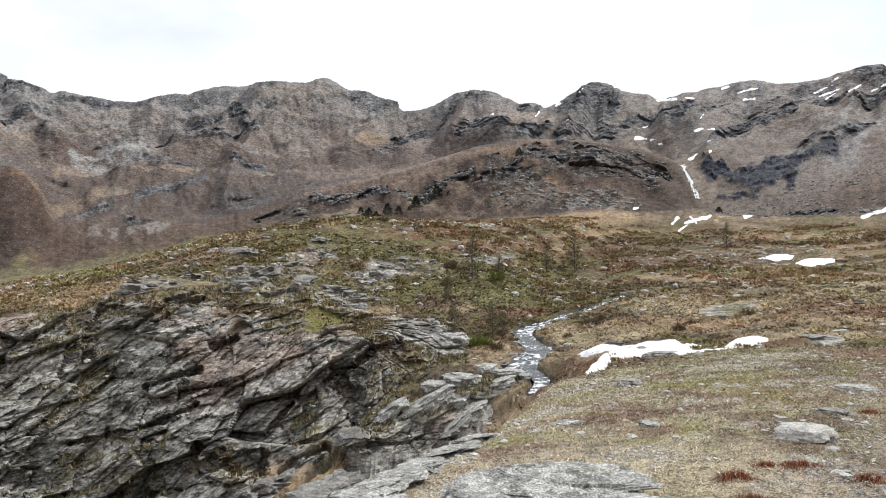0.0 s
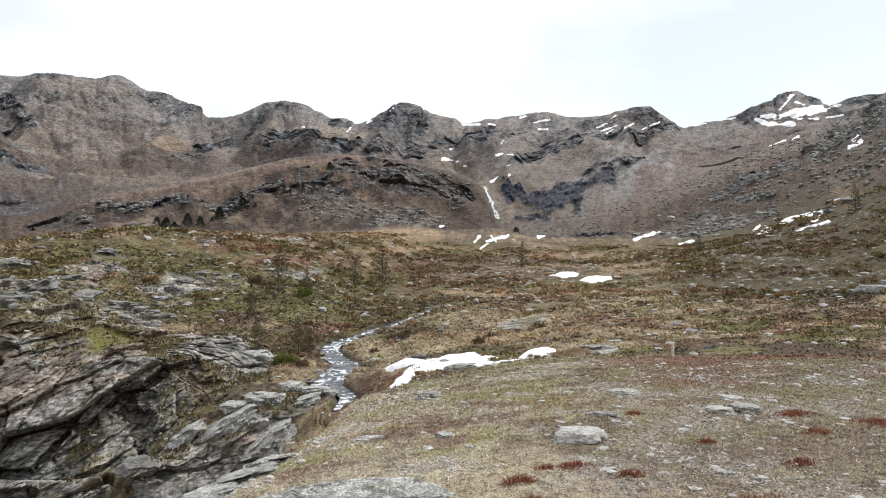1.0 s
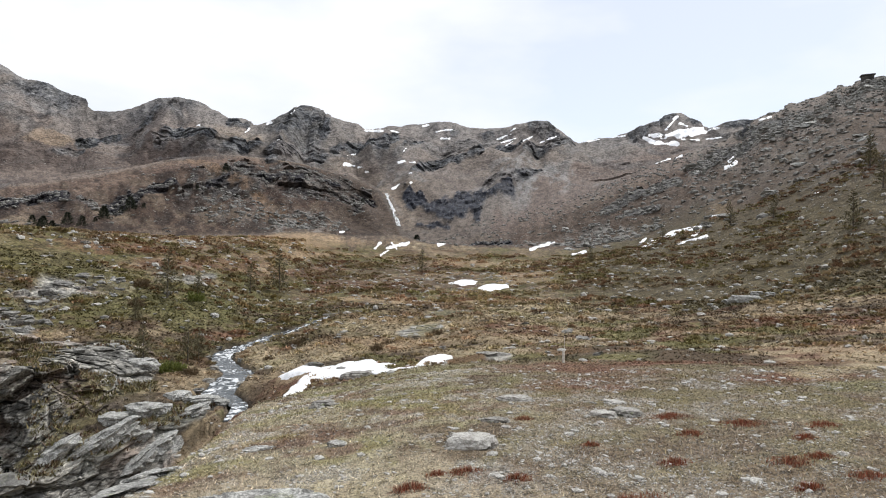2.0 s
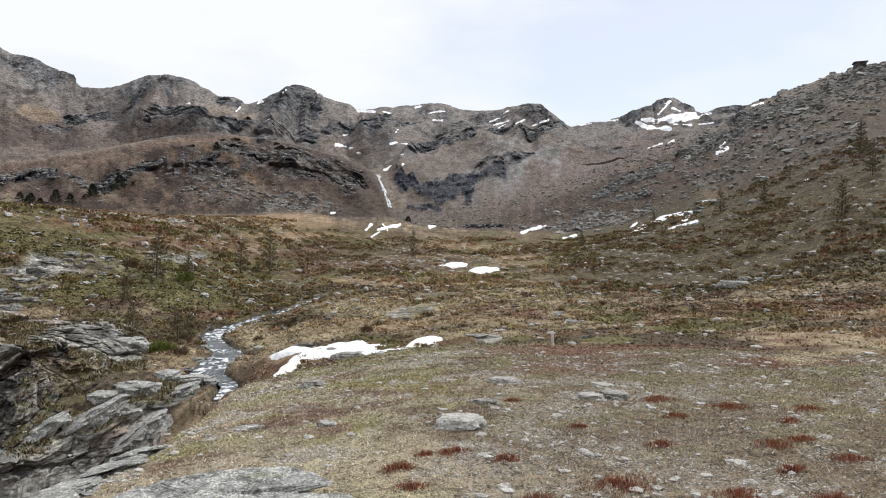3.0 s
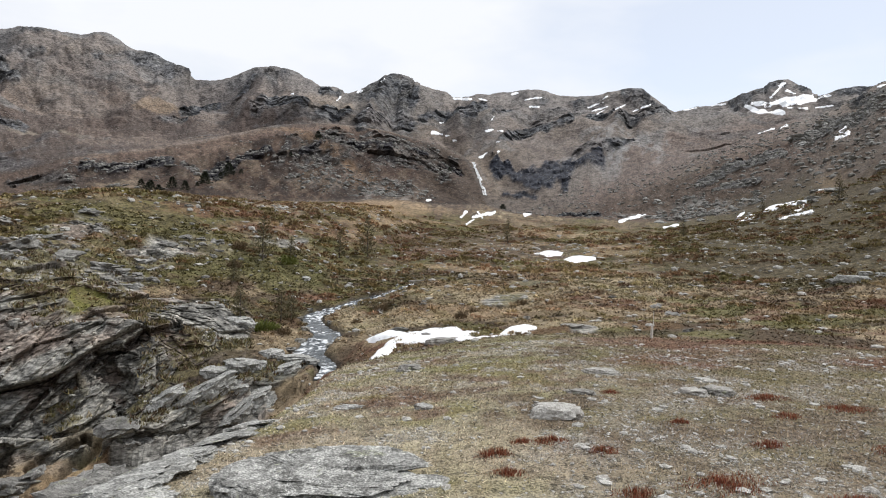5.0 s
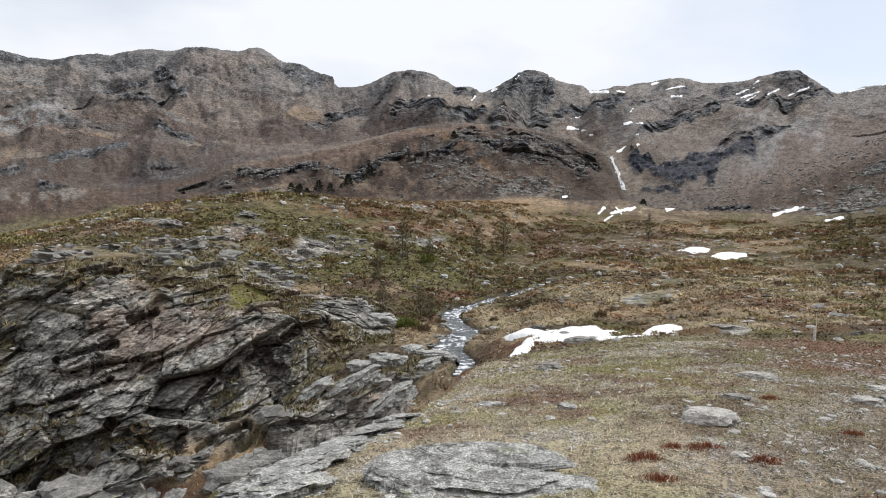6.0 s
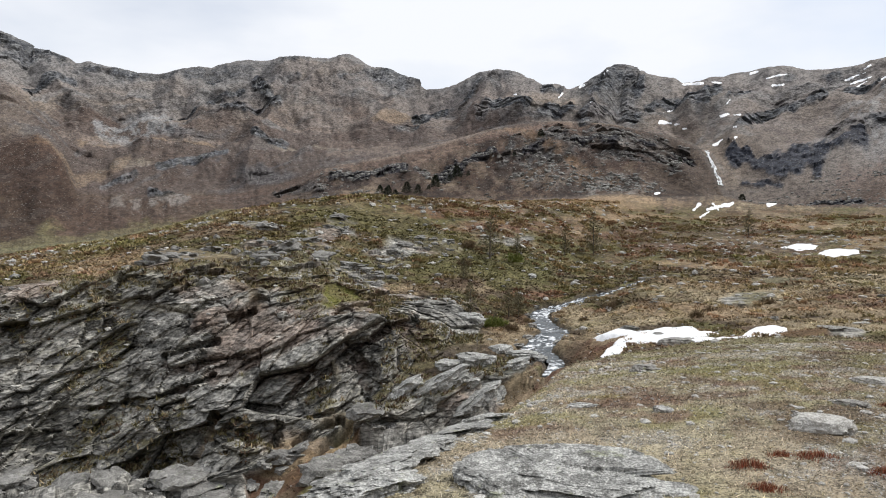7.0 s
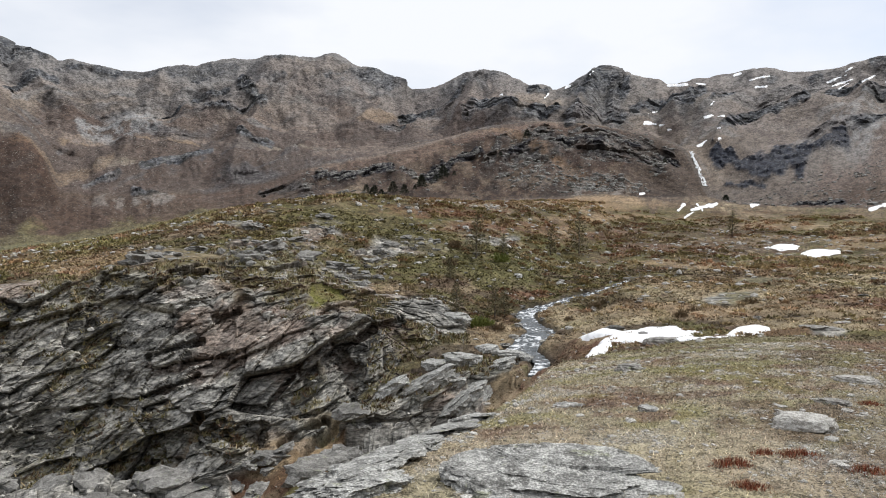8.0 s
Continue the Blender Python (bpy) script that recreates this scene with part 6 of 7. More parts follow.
# ---- turf, tussocks, heath ----
def blades(name, a, r, h, w, col, label, category, mat, lean=0.5, seed=1, per=1, spread=0.0):
    g = np.random.default_rng(seed)
    a, r, h, w, col = (np.repeat(q, per, 0) for q in (a, r, h, w, col))
    n = len(a)
    x, y = polar(a, r)
    if spread:
        dx, dy = g.normal(0, 1, n) * spread * h, g.normal(0, 1, n) * spread * h
    else:
        dx = dy = np.zeros(n)
    z = heights(a, r) - 0.1 * h
    t = g.random(n) * 2 * math.pi
    hh = h * (0.5 + 0.8 * g.random(n))
    lx, ly = g.normal(0, lean, n) * hh + 1.2 * dx, g.normal(0, lean, n) * hh + 1.2 * dy
    wx, wy = np.cos(t) * w, np.sin(t) * w
    v = np.stack([np.stack([x + dx - wx, y + dy - wy, z], -1), np.stack([x + dx + wx, y + dy + wy, z], -1), np.stack([x + dx + lx, y + dy + ly, z + hh], -1)], 1)
    f = np.arange(3 * n).reshape(n, 3)
    return tagged(new(name, mesh_from(name, v.reshape(-1, 3), f, mat, tint=np.repeat(col, 3, 0))), label, category, kind="stuff")


def tint_at(a, r, lift, spread, seed):
    """The ground's own colour, brighter or darker from plant to plant."""
    g = np.random.default_rng(seed)
    return np.stack([sheet_value(tint[..., q], a, r) for q in range(3)], -1) * (lift + spread * g.normal(0, 1, (len(a), 1))).clip(0.35, 2.2)


def palette(a, r, picks, size, seed):
    """A colour for each plant: neighbours mostly share one."""
    g = np.random.default_rng(seed)
    x, y = polar(a, r)
    k = fbm(x, y, 0 * x, size, 4, seed, 0.6) * 2.3 + g.normal(0, 0.2, len(a))
    i = np.clip(((k + 1) / 2 * len(picks)).astype(int), 0, len(picks) - 1)
    return np.array(picks)[i] * (0.75 + 0.5 * g.random((len(a), 1)))


a, r, g = scatter(420000, -16, 63, 2.4, 17, 81)
keep = (r < np.interp(a, BEARINGS[BEARINGS < 62], brow_r[BEARINGS < 62]) * 1.1) & (g.random(len(a)) < np.clip(1.25 - r / 16, 0.3, 1))
a, r = a[keep], r[keep]
farther = 1 - 0.65 * step(7.5, 12, r)[:, None]
col = 0.9 * tint_at(a, r, 1.4, 0.55, 80) + 0.2 * farther * palette(a, r, [(0.2, 0.1, 0.07), (0.46, 0.4, 0.29), (0.24, 0.22, 0.08), (0.54, 0.49, 0.4), (0.4, 0.34, 0.2), (0.25, 0.23, 0.08), (0.58, 0.54, 0.46), (0.17, 0.09, 0.06)], 1.3, 82)
col = col + 0.22 * farther * palette(a, r, [(0.2, 0.11, 0.08), (0.24, 0.22, 0.08), (0.42, 0.36, 0.25), (0.36, 0.32, 0.28), (0.6, 0.56, 0.48), (0.24, 0.15, 0.1)], 0.33, 87)
grey = step(24, 34, a) * step(9.5, 5.5, r) * (g.random(len(a)) < 0.3)
col = col + (np.array((0.36, 0.35, 0.34)) * (0.6 + 0.7 * g.random((len(a), 1))) - col) * grey[:, None]
blades("turf", a, r, 0.009 + 0.018 * g.random(len(a)) ** 2, 0.0009 * r, col, "short dry alpine turf with grey lichen and moss", "grass", GRASS, 1.1, 83)

a, r, g = scatter(30000, -38, 63, 13, 62, 84)
keep = (r > np.interp(a, BEARINGS[BEARINGS < 62], brow_r[BEARINGS < 62])) & (sheet_value(rock + wet, a, r) < 0.3)
a, r = a[keep], r[keep]
col = tint_at(a, r, 1.25, 0.4, 85)
blades("tussocks", a, r, (0.045 + 0.06 * g.random(len(a))) * np.clip(r / 26, 0.5, 1.6), 0.0011 * r, col, "straw-coloured tussock grass on the meadow", "grass", GRASS, 0.9, 86, 5, 0.6)

def heath_cushions(count, per, seed):
    """Low domes of dwarf shrub, each a tuft of short sprays."""
    a, r, g = scatter(count, -38, 63, 17, 125, seed)
    clump = fbm(*polar(a, r), 0 * a, 5.0, 3, seed + 1)
    dens = sheet_value(np.clip(knollside, 0, 1) * 0.55 + 0.35 * middle, a, r) * (0.45 + 1.8 * clump)
    keep = (sheet_value(rock + wet, a, r) < 0.3) & (r > 1.15 * np.interp(a, BEARINGS[BEARINGS < 62], brow_r[BEARINGS < 62])) & (g.random(len(a)) < dens * 1.5) & ~((a > 24.8) & (a < 30.2) & (r > 72) & (r < 93))
    a, r = a[keep], r[keep]
    n = len(a)
    size = (0.12 + 0.34 * g.random(n) ** 2) * np.clip(r / 45, 0.6, 1.5)
    col = 0.75 * tint_at(a, r, 1.3, 0.3, seed) + 0.9 * palette(a, r, [(0.125, 0.112, 0.042), (0.17, 0.09, 0.056), (0.12, 0.098, 0.044), (0.19, 0.155, 0.075), (0.14, 0.088, 0.056), (0.26, 0.205, 0.13), (0.15, 0.075, 0.047)], 4.0, seed + 2)
    x, y = polar(a, r)
    base = np.repeat(np.stack([x, y, heights(a, r)], -1), per, 0)
    d = g.normal(0, 1, (n * per, 3))
    d[:, 2] = np.abs(d[:, 2]) + 0.15
    d = d / np.linalg.norm(d, axis=1, keepdims=True)
    sz = np.repeat(size, per)[:, None]
    p = base + d * np.array((1.0, 1.0, 0.42)) * sz * (0.6 + 0.4 * g.random((n * per, 1)))
    tip = p + (d * np.array((0.4, 0.4, 0.3)) + np.array((0, 0, 0.12))) * sz
    side = np.cross(d, g.normal(0, 1, (n * per, 3)))
    side = side / np.linalg.norm(side, axis=1, keepdims=True) * 0.24 * sz
    v = np.stack([p - side, p + side, tip], 1).reshape(-1, 3)
    me = mesh_from("heath", v, np.arange(len(v)).reshape(-1, 3), SHRUB, tint=np.repeat(np.repeat(col, per, 0), 3, 0))
    return tagged(new("heath", me), "low cushions of brown and olive dwarf-shrub heath", "shrubs", kind="stuff")


heath_cushions(21000, 26, 89)
a, r, g = scatter(9000, -38, 62, 16, 110, 95)
keep = (r > 1.1 * np.interp(a, BEARINGS[BEARINGS < 62], brow_r[BEARINGS < 62])) & (sheet_value(wet, a, r) < 0.3)
a, r = a[keep], r[keep]
stone_soup("meadow_stones", a, r, (0.025 + 0.2 * g.random(len(a)) ** 5) * np.clip(r / 40, 0.6, 1.6), LICHEN, "pale stones strewn thinly over heath and tussocks", 0.55, 96)


# ---- red sedge cushions ----
def sedge_cushion(a, r, size, seed):
    g = np.random.default_rng(seed)
    n = int(900 * min(1.6, size / 0.2))
    x0, y0 = polar(a, r)
    t = g.random(n) * 2 * math.pi
    rad = size * g.random(n) ** 0.6 * (1 + 0.4 * np.sin(2 * t + seed) + 0.3 * np.sin(5 * t + 2 * seed))
    x, y = x0 + rad * np.cos(t) * 1.25, y0 + rad * np.sin(t) * 0.8
    aa, rr = np.degrees(np.arctan2(x, y)), np.hypot(x, y)
    z = heights(aa, rr) - 0.01
    h = (0.025 + 0.04 * g.random(n)) * (1.15 - np.clip(rad / size, 0, 1))
    q = g.random(n) * 2 * math.pi
    w = 0.0035
    v = np.stack([np.stack([x - w * np.cos(q), y - w * np.sin(q), z], -1), np.stack([x + w * np.cos(q), y + w * np.sin(q), z], -1), np.stack([x + g.normal(0, 0.35, n) * h, y + g.normal(0, 0.35, n) * h, z + h + 0.01], -1)], 1)
    v = v - np.array((x0, y0, 0))
    base = height(a, r)
    v[..., 2] -= base
    col = np.array([(0.3, 0.085, 0.05), (0.36, 0.14, 0.08), (0.16, 0.06, 0.04), (0.4, 0.27, 0.17)])[g.integers(0, 4, n)]
    ob = new("sedge_cushion", mesh_from("sedge_cushion", v.reshape(-1, 3), np.arange(3 * n).reshape(n, 3), REDMOSS, tint=np.repeat(col, 3, 0)))
    ob.location = (x0, y0, base)
    return tagged(ob, "cushion of dark red wintering plants in the grey turf", "moss", group="red cushions")


for k, (a_, r_, s_) in enumerate(((27.3, 5.4, 0.16), (22.8, 5.0, 0.15), (31.8, 5.3, 0.13), (41.3, 4.85, 0.34), (48.7, 8.1, 0.3), (52.1, 6.5, 0.22), (53.9, 6.8, 0.15), (54.0, 8.4, 0.22), (45.0, 7.3, 0.16), (53.4, 5.8, 0.14), (34.6, 4.45, 0.15), (24.1, 4.6, 0.12), (43.4, 8.3, 0.28), (31.9, 7.8, 0.12), (52.9, 7.6, 0.15), (25.0, 5.35, 0.08), (44.0, 6.1, 0.16), (50.0, 5.0, 0.2), (46.5, 4.6, 0.16), (57.0, 6.4, 0.2), (56.0, 5.2, 0.22), (37.5, 6.6, 0.1))):
    sedge_cushion(a_, r_, s_, 400 + k)


# ---- trees ----
def larch(a, r, tall, seed, label="bare young larch with fine greenish twigs on the heath", dense=1.0):
    g = np.random.default_rng(seed)
    p = spot(a, r, -0.1)
    top = new("larch")
    top.location = p
    bm = bmesh.new()
    bend = g.normal(0, 0.03, 2)
    rings = []
    for k in range(8):
        q, rad = Vector((bend[0] * tall * (k / 7) ** 2, bend[1] * tall * (k / 7) ** 2, tall * k / 7)), 0.0176 * tall * (1.06 - k / 7)
        rings.append([bm.verts.new(q + Vector((rad * math.cos(j * math.pi / 3), rad * math.sin(j * math.pi / 3), 0))) for j in range(6)])
    for low, up in zip(rings, rings[1:]):
        for j in range(6):
            bm.faces.new((low[j], low[(j + 1) % 6], up[(j + 1) % 6], up[j]))
    bm.faces.new(rings[-1])
    part("trunk", bm, BARK, top)
    bm = bmesh.new()
    tw = []
    for k in range(int(46 * dense)):
        f = 0.12 + 0.86 * (k / (46 * dense))
        ang = k * 2.4 + g.normal(0, 0.3)
        ln = tall * 0.26 * (1.05 - f) ** 0.8 * (0.7 + 0.5 * g.random()) + 0.05
        s = Vector((bend[0] * tall * f * f, bend[1] * tall * f * f, tall * f))
        d = Vector((math.cos(ang), math.sin(ang), 0.15 + 0.35 * f + g.normal(0, 0.1)))
        e = s + d * ln
        tube(bm, s, e, 0.006 * tall * 0.6, 0.002, 3)
        for _ in range(50):
            u = 0.2 + 0.8 * g.random()
            b0 = s + d * ln * u
            o = Vector(g.normal(0, 1, 3)).normalized() * ln * 0.28 * (0.5 + g.random())
            side = o.cross(Vector((0, 0, 1))).normalized() * (0.012 + 0.005 * tall)
            tw.append((b0 - side, b0 + side, b0 + o))
    part("limbs", bm, TWIG, top)
    v = np.array([[*q] for t in tw for q in t])
    part("crown", mesh_from("crown", v, np.arange(len(v)).reshape(-1, 3), TWIG), TWIG, top, "haze of fine olive twigs")
    return tagged(top, label, "tree", group="young larches")


for k, (a_, r_, h_) in enumerate(((2.4, 54.0, 3.8), (0.8, 38.6, 2.0), (4.0, 40.5, 2.3), (4.8, 41.5, 2.0), (10.9, 72.0, 4.6), (8.6, 68.0, 3.0), (22.6, 99.0, 3.8), (0.2, 47.0, 1.7), (4.6, 58.0, 2.0))):
    larch(a_, r_, h_, 500 + k)
for k, (a_, r_, h_) in enumerate(((55.4, 80.0, 4.2), (47.2, 110.0, 4.2), (36.6, 101.0, 2.6), (42.2, 116.0, 3.0), (56.4, 112.0, 5.5), (50.2, 104.0, 3.6), (57.2, 96.0, 4.5))):
    larch(a_, r_, h_, 540 + k, "bare larch on the stony valley side")


def fir(a, r, tall, seed):
    g = np.random.default_rng(seed)
    p = spot(a, r, -0.2)
    top = new("stone_pine")
    top.location = p
    bm = bmesh.new()
    tube(bm, (0, 0, 0), (0, 0, tall * 0.92), 0.02 * tall, 0.004 * tall, 6)
    part("trunk", bm, BARK, top)
    n = 900
    f = g.random(n) ** 0.8
    rad = tall * 0.46 * (1.02 - f) ** 0.6 * np.sqrt(g.random(n)) * (1 + 0.25 * np.sin(f * 30 + seed))
    t = g.random(n) * 2 * math.pi
    c = np.stack([rad * np.cos(t), rad * np.sin(t), tall * (0.06 + 0.94 * f)], -1)
    d = np.stack([np.cos(t), np.sin(t), 0.1 + 0.5 * g.random(n)], -1) * (0.09 * tall)
    s = np.cross(d, g.normal(0, 1, (n, 3)))
    s = s / np.linalg.norm(s, axis=1, keepdims=True) * 0.028 * tall
    v = np.stack([c - s, c + s, c + d], 1).reshape(-1, 3)
    part("crown", mesh_from("crown", v, np.arange(len(v)).reshape(-1, 3), FIR), FIR, top, "dense blackish-green needles")
    return tagged(top, "small dark evergreen below the cliffs of the hill", "tree", group="dark evergreens")


for k, (a_, r_, h_) in enumerate(((-6.3, 233.0, 4.0), (-5.9, 234.0, 4.6), (-5.4, 235.0, 3.6), (-4.7, 236.0, 6.0), (-3.9, 240.0, 3.6), (-2.3, 245.0, 5.6), (-2.0, 248.0, 4.6), (-0.8, 262.0, 4.2), (-0.4, 262.0, 5.0), (0.3, 267.0, 3.6), (-7.0, 232.0, 3.0), (4.5, 285.0, 4.0), (6.8, 290.0, 3.6), (17.6, 280.0, 4.0), (21.9, 285.0, 4.4), (-3.0, 238.0, 2.6))):
    fir(a_ + 0.25 * math.sin(k * 5.1), r_ + 7 * math.sin(k * 2.7), h_ * (0.8 + 0.25 * math.sin(k * 3.3)), 600 + k)


def juniper(a, r, size, seed, mat=JUNIPER, label="low yellow-green juniper bush on the bank"):
    g = np.random.default_rng(seed)
    n = 700
    p = g.normal(0, 1, (n, 3))
    p = p / np.linalg.norm(p, axis=1, keepdims=True) * (0.55 + 0.45 * g.random((n, 1)))
    p[:, 2] = np.abs(p[:, 2]) * 0.8
    p = p * size * (1 + 0.3 * np.sin(5 * np.arctan2(p[:, 1], p[:, 0]) + seed))[:, None]
    d = p * 0.25 + np.array((0, 0, 0.16 * size)) + g.normal(0, 0.05 * size, (n, 3))
    s = np.cross(d, g.normal(0, 1, (n, 3)))
    s = s / np.linalg.norm(s, axis=1, keepdims=True) * 0.05 * size
    v = np.stack([p - s, p + s, p + d], 1).reshape(-1, 3)
    ob = new("juniper_bush", mesh_from("juniper_bush", v, np.arange(len(v)).reshape(-1, 3), mat))
    ob.location = spot(a, r, -0.05)
    return tagged(ob, label, "bush", group="low bushes")


for k, (a_, r_, s_) in enumerate(((2.8, 36.9, 0.5), (2.3, 36.6, 0.4), (3.4, 37.2, 0.4), (4.4, 55.0, 0.7))):
    juniper(a_, r_, s_, 700 + k)
DARKBUSH = plain_material("brown_heath", (0.22, 0.155, 0.095), (0.13, 0.1, 0.06), 6, 0.9)
for k, (a_, r_, s_) in enumerate(((12.3, 42.7, 0.55), (4.2, 36.6, 0.5), (12.9, 43.5, 0.5), (0.2, 51.0, 0.7), (0.6, 57.0, 0.8), (41.0, 46.0, 0.5), (38.5, 50.0, 0.45), (10.2, 39.5, 0.35), (24.0, 40.0, 0.5), (20.0, 38.0, 0.45), (19.0, 36.5, 0.5), (43.8, 112.0, 0.8))):
    juniper(a_, r_, s_ * 0.75, 720 + k, DARKBUSH, "low brown heather bush on the meadow")


# ---- small things ----
BLEACHED = plain_material("bleached_wood", (0.75, 0.72, 0.66), (0.5, 0.47, 0.42), 14, 0.8)


def marker_post(a, r):
    top = new("marker_post")
    top.location = spot(a, r, -0.05)
    bm = bmesh.new()
    tube(bm, (0, 0, 0), (0.01, 0, 0.34), 0.036, 0.03, 7)
    part("stake", bm, BLEACHED, top)
    bm = bmesh.new()
    tube(bm, (0.03, 0, 0.1), (0.05, 0.02, 0.7), 0.009, 0.006, 5)
    part("cane", bm, BLEACHED, top, "thin pale cane tied to the stake")
    return tagged(top, "short pale wooden stake with a thin cane in the meadow", "post")


marker_post(34.7, 17.0)


def driftwood(a, r):
    ob_bm = bmesh.new()
    for p, q, w in (((-1.1, 0, 0.1), (0.9, 0.2, 0.22), 0.06), ((0.2, 0.1, 0.18), (0.0, -0.2, 0.75), 0.035), ((-0.4, 0, 0.14), (-0.9, 0.3, 0.5), 0.03), ((0.5, 0.1, 0.2), (0.9, -0.3, 0.55), 0.03)):
        tube(ob_bm, p, q, w, w * 0.4, 6)
    me = bpy.data.meshes.new("driftwood")
    ob_bm.to_mesh(me)
    ob_bm.free()
    me.materials.append(WEATHERED)
    ob = new("driftwood", me)
    ob.location = spot(a, r, 0.0)
    return tagged(ob, "bleached dead branch lying across the beck", "dead wood")


driftwood(15.6, 53.5)


def stone_hut(a, r):
    p = spot(a, r)
    top = new("stone_hut")
    top.matrix_world = pose(p.x, p.y, p.z - 0.3, 0, 0, -a + 12)
    bm = bmesh.new()
    bmesh.ops.create_cube(bm, size=1.0)
    bmesh.ops.subdivide_edges(bm, edges=bm.edges[:], cuts=5, use_grid_fill=True)
    for v in bm.verts:
        n_ = noise.noise_vector(v.co * 6)
        v.co = Vector((v.co.x * 3.0 + n_.x * 0.12, v.co.y * 2.6 + n_.y * 0.12, (v.co.z + 0.5) * 1.9 + n_.z * 0.06))
    part("wall", bm, HUTSTONE, top)
    bm = bmesh.new()
    bmesh.ops.create_cube(bm, size=1.0)
    bmesh.ops.bevel(bm, geom=bm.edges[:], offset=0.08, segments=1, affect="EDGES")
    for v in bm.verts:
        v.co = Vector((v.co.x * 3.7, v.co.y * 3.2, 2.0 + v.co.z * 0.35 + v.co.x * 0.12))
    part("roof", bm, HUTSTONE, top, "flat dark stone roof")
    return tagged(top, "tiny dark stone hut on the skyline boulders", "hut")


rim = int(np.searchsorted(BEARINGS, 56.2))
on_rim = np.argmax(np.where((V[:, rim] > 10.5) & (V[:, rim] < 11.1), (Z[:, rim] - EYE) / RG[:, rim], -9))
stone_hut(56.2, float(RG[on_rim, rim]))

# ---- loose blocks, told apart one by one ----
PALE_BLOCKS = [rock_mesh("loose_block", 1.0, 0.75 + 0.05 * k, 0.55 + 0.06 * (k % 3), 800 + k, SLAB, 3, 0.7, 0.5) for k in range(7)]


GREY_BLOCKS = [rock_mesh("loose_block", 1.0, 0.75 + 0.05 * k, 0.5 + 0.08 * (k % 3), 820 + k, SCREE, 3, 0.75, 0.6) for k in range(7)]


def blocks(where, label, group, name, sink=0.2, seed=0, shapes=PALE_BLOCKS):
    """Single blocks at (bearing, distance, size), each an object on a shared mesh."""
    g = np.random.default_rng(seed)
    for a, r, s in where:
        ob = new(name, shapes[int(g.integers(0, len(shapes)))])
        p = spot(a, r)
        turn = pose(0, 0, 0, g.normal(0, 9), g.normal(0, 9), g.random() * 360)
        k = s * (0.85 + 0.3 * g.random())
        ob.matrix_world = Matrix.Translation((p.x, p.y, p.z + s * (0.3 - sink))) @ turn @ Matrix.Diagonal((k * (0.9 + 0.4 * g.random()), k, k * (0.7 + 0.4 * g.random()), 1))
        tagged(ob, label, "rock", group=group)


def strewn(count, a0, a1, v0, v1, s0, s1, seed, field=None, least=0.3):
    """Spots on the sheet between two bearings and two terrain lines, where a field says so."""
    g = np.random.default_rng(seed)
    rows_ok = np.nonzero((V[:, 0] >= v0) & (V[:, 0] <= v1))[0]
    cols_ok = np.nonzero((BEARINGS >= a0) & (BEARINGS <= a1))[0]
    out, tries = [], 0
    while len(out) < count and tries < 20000:
        tries += 1
        j, i = int(g.choice(rows_ok)), int(g.choice(cols_ok))
        if field is None or field[j, i] > least:
            out.append((float(BEARINGS[i]), float(RG[j, i]), s0 + (s1 - s0) * g.random() ** 2.5))
    return out


blocks(strewn(60, 44, 61, 10.6, 11.02, 0.7, 2.4, 901), "pale angular block on the bouldery crest of the spur", "crest blocks", "crest_block", seed=1)
blocks(strewn(90, 34, 61, 9.2, 10.7, 0.4, 1.5, 902), "grey block lying on the brown stony slope", "slope blocks", "slope_block", seed=2)
blocks(strewn(45, 33, 39, 9.0, 9.9, 0.4, 1.3, 903, scree, 0.2), "grey block of the boulder fan beside the snow", "fan blocks", "fan_block", seed=3, shapes=GREY_BLOCKS)
blocks(strewn(70, -26, 3, 7.0, 8.4, 0.25, 0.8, 904, rock, 0.3), "grey schist block on the heathy knoll", "knoll blocks", "knoll_block", seed=4, shapes=GREY_BLOCKS)
blocks(strewn(45, -24, 6, 7.4, 9.0, 0.15, 0.45, 905), "small pale stone among the heath of the knoll", "knoll stones", "knoll_stone", seed=5)
blocks(strewn(40, -36, -6, 3.85, 4.6, 0.25, 0.9, 906), "grey fallen block on the floor of the gully", "gully blocks", "gully_block", seed=6, shapes=GREY_BLOCKS)
blocks(strewn(40, -10, 17, 10.1, 10.6, 0.6, 1.8, 907), "grey fallen block at the foot of the hill", "hill blocks", "hill_block", seed=7, shapes=GREY_BLOCKS)
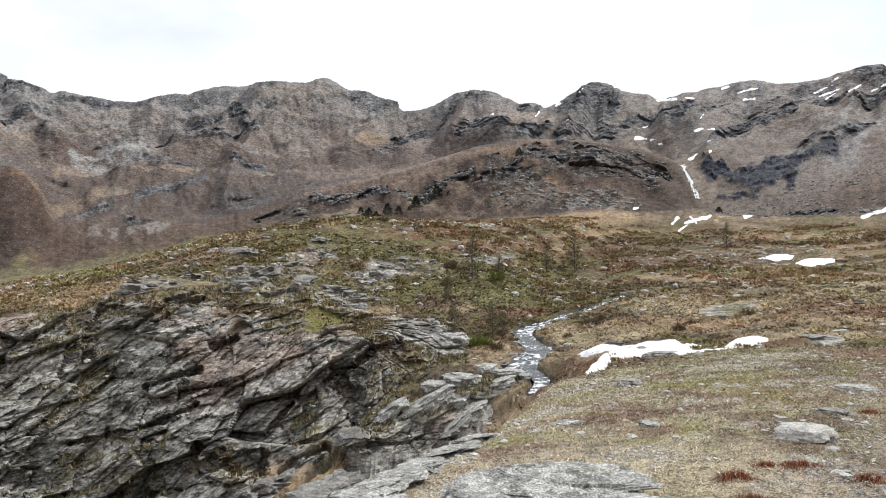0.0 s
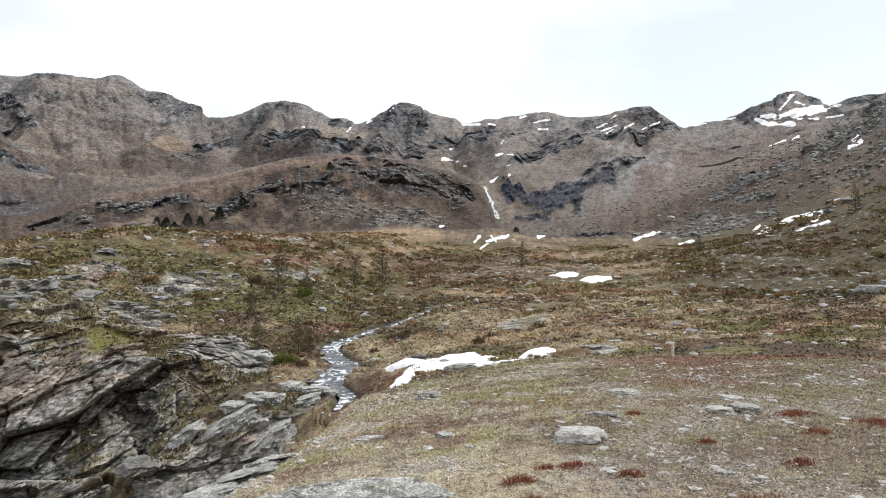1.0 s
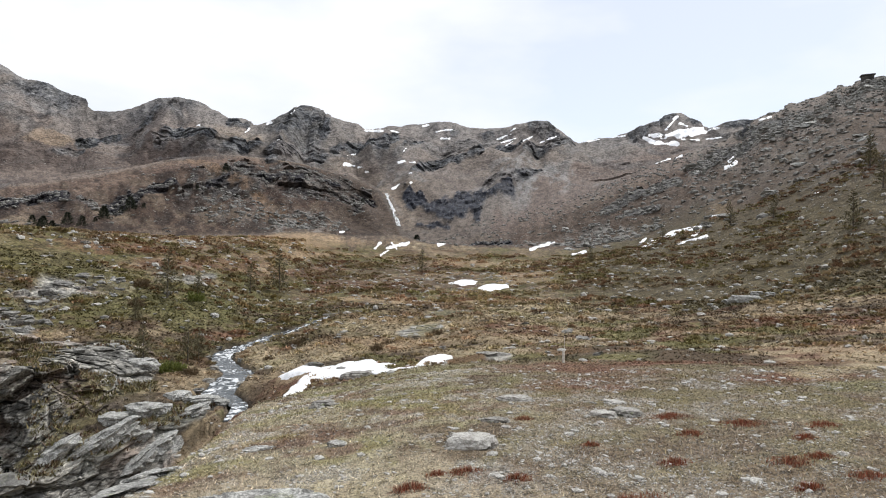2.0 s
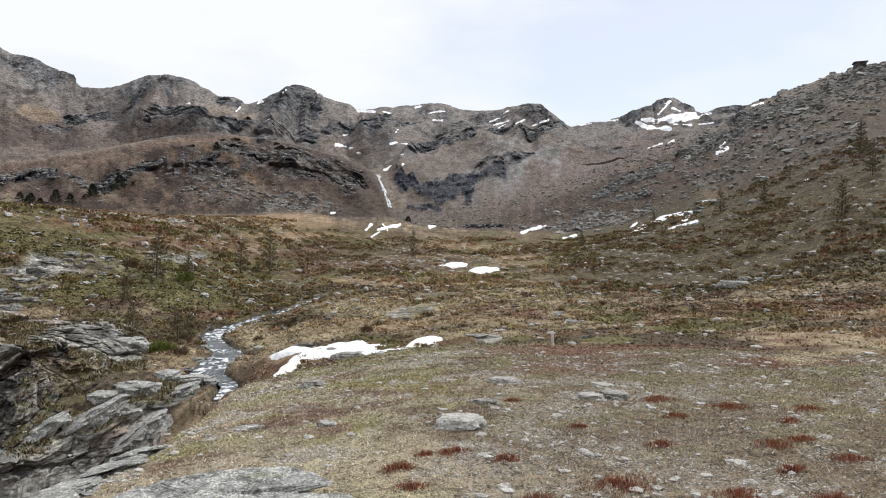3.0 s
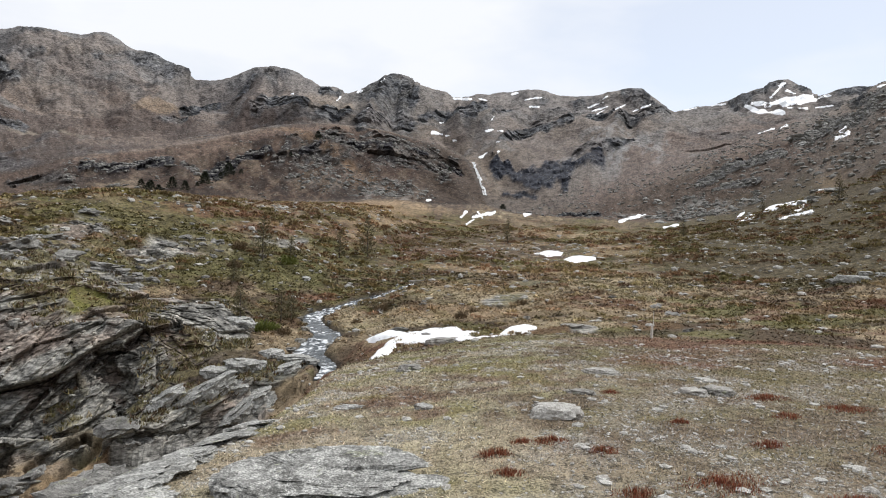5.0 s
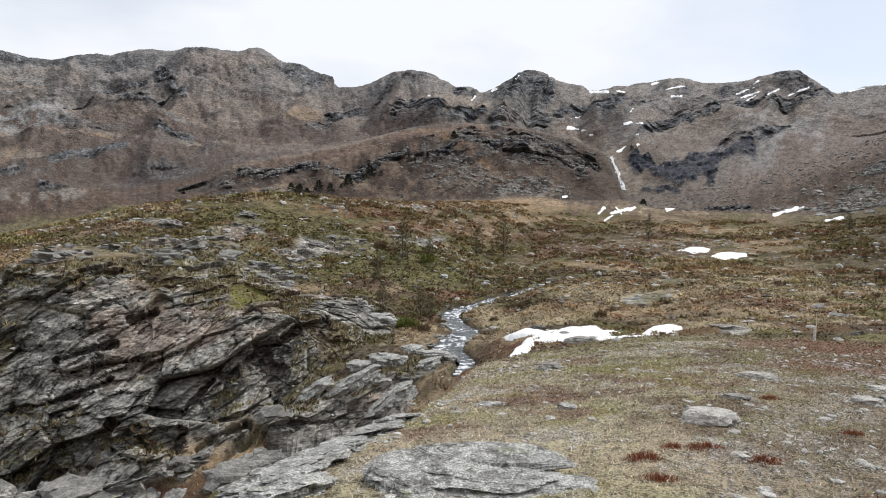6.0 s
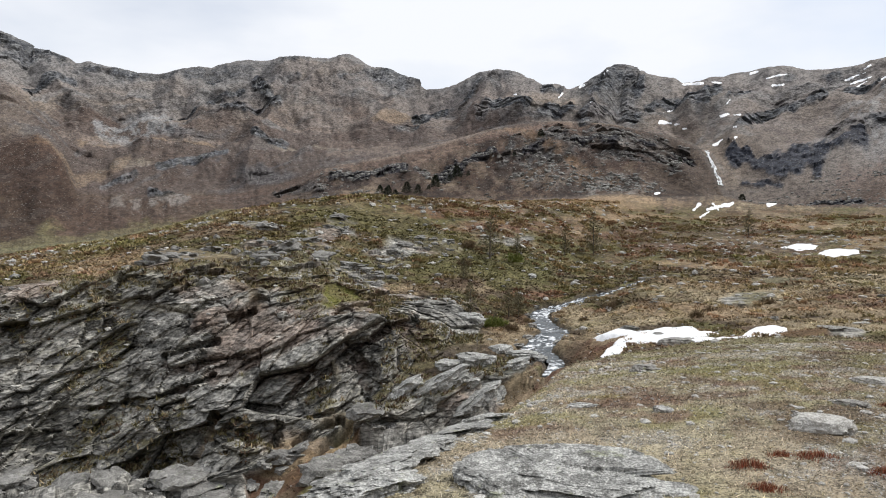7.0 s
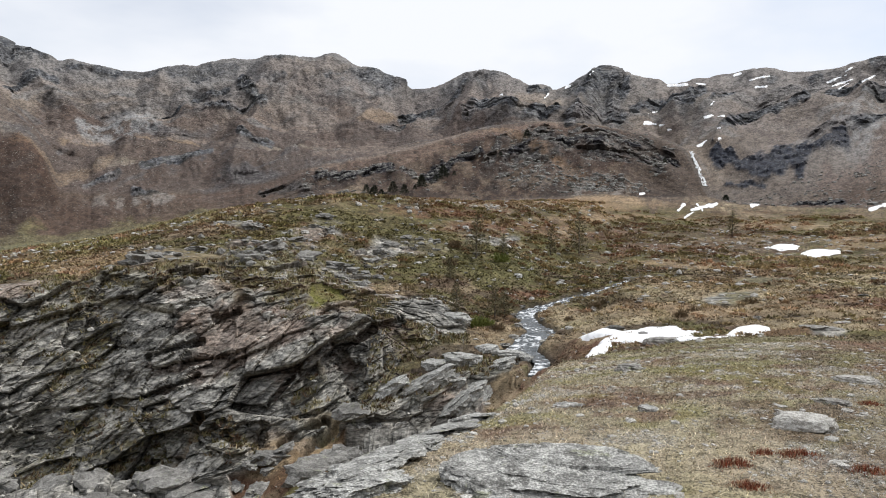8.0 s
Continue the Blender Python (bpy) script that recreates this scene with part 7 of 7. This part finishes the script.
LICHEN_BLOCKS = [rock_mesh("turf_stone", 1.0, 0.7 + 0.07 * k, 0.5 + 0.08 * (k % 3), 840 + k, LICHEN, 3, 0.5, 0.6) for k in range(6)]
blocks(strewn(60, -8, 58, 1.15, 1.95, 0.02, 0.065, 908), "small pale stone bedded in the short turf", "turf stones", "turf_stone", sink=0.2, seed=8, shapes=LICHEN_BLOCKS)
blocks(strewn(40, 12, 50, 3.6, 7.0, 0.12, 0.4, 909), "grey stone in the tussocky meadow", "meadow stones", "meadow_stone", seed=9, shapes=GREY_BLOCKS)
blocks(strewn(26, 4, 10, 5.6, 7.1, 0.12, 0.3, 910, wet, 0.02), "dark stone on the beck's bank", "bank stones", "bank_stone", seed=10, shapes=GREY_BLOCKS)


# ---- tufts on the ledges of the cliff ----
def ledge_tufts(count, seed):
    g = np.random.default_rng(seed)
    ok = np.nonzero((rock > 0.5) & (sod > 0.35) & (N[..., 2] > 0.6) & (A < 7) & (V > 4.4) & (V < 8.3))
    pick = g.integers(0, len(ok[0]), count)
    per = 7
    pts = np.stack([X[ok][pick], Y[ok][pick], Z[ok][pick] - 0.02], -1)
    pts = np.repeat(pts, per, 0)
    n = len(pts)
    h = 0.1 + 0.14 * g.random(n)
    t = g.random(n) * 2 * math.pi
    w = 0.035
    side = np.stack([np.cos(t) * w, np.sin(t) * w, 0 * t], -1)
    tip = np.stack([g.normal(0, 0.55, n) * h, g.normal(0, 0.55, n) * h, h], -1)
    off = np.stack([g.normal(0, 0.08, n), g.normal(0, 0.08, n), 0 * t], -1)
    v = np.stack([pts + off - side, pts + off + side, pts + off + tip], 1).reshape(-1, 3)
    col = np.array([(0.2, 0.17, 0.085), (0.12, 0.105, 0.045), (0.28, 0.22, 0.13), (0.11, 0.07, 0.045)])[g.integers(0, 4, count)]
    me = mesh_from("ledge_tufts", v, np.arange(len(v)).reshape(-1, 3), GRASS, tint=np.repeat(col, per * 3, 0))
    return tagged(new("ledge_tufts", me), "dry grass and heath rooted on the cliff ledges", "grass", kind="stuff")


ledge_tufts(2600, 911)
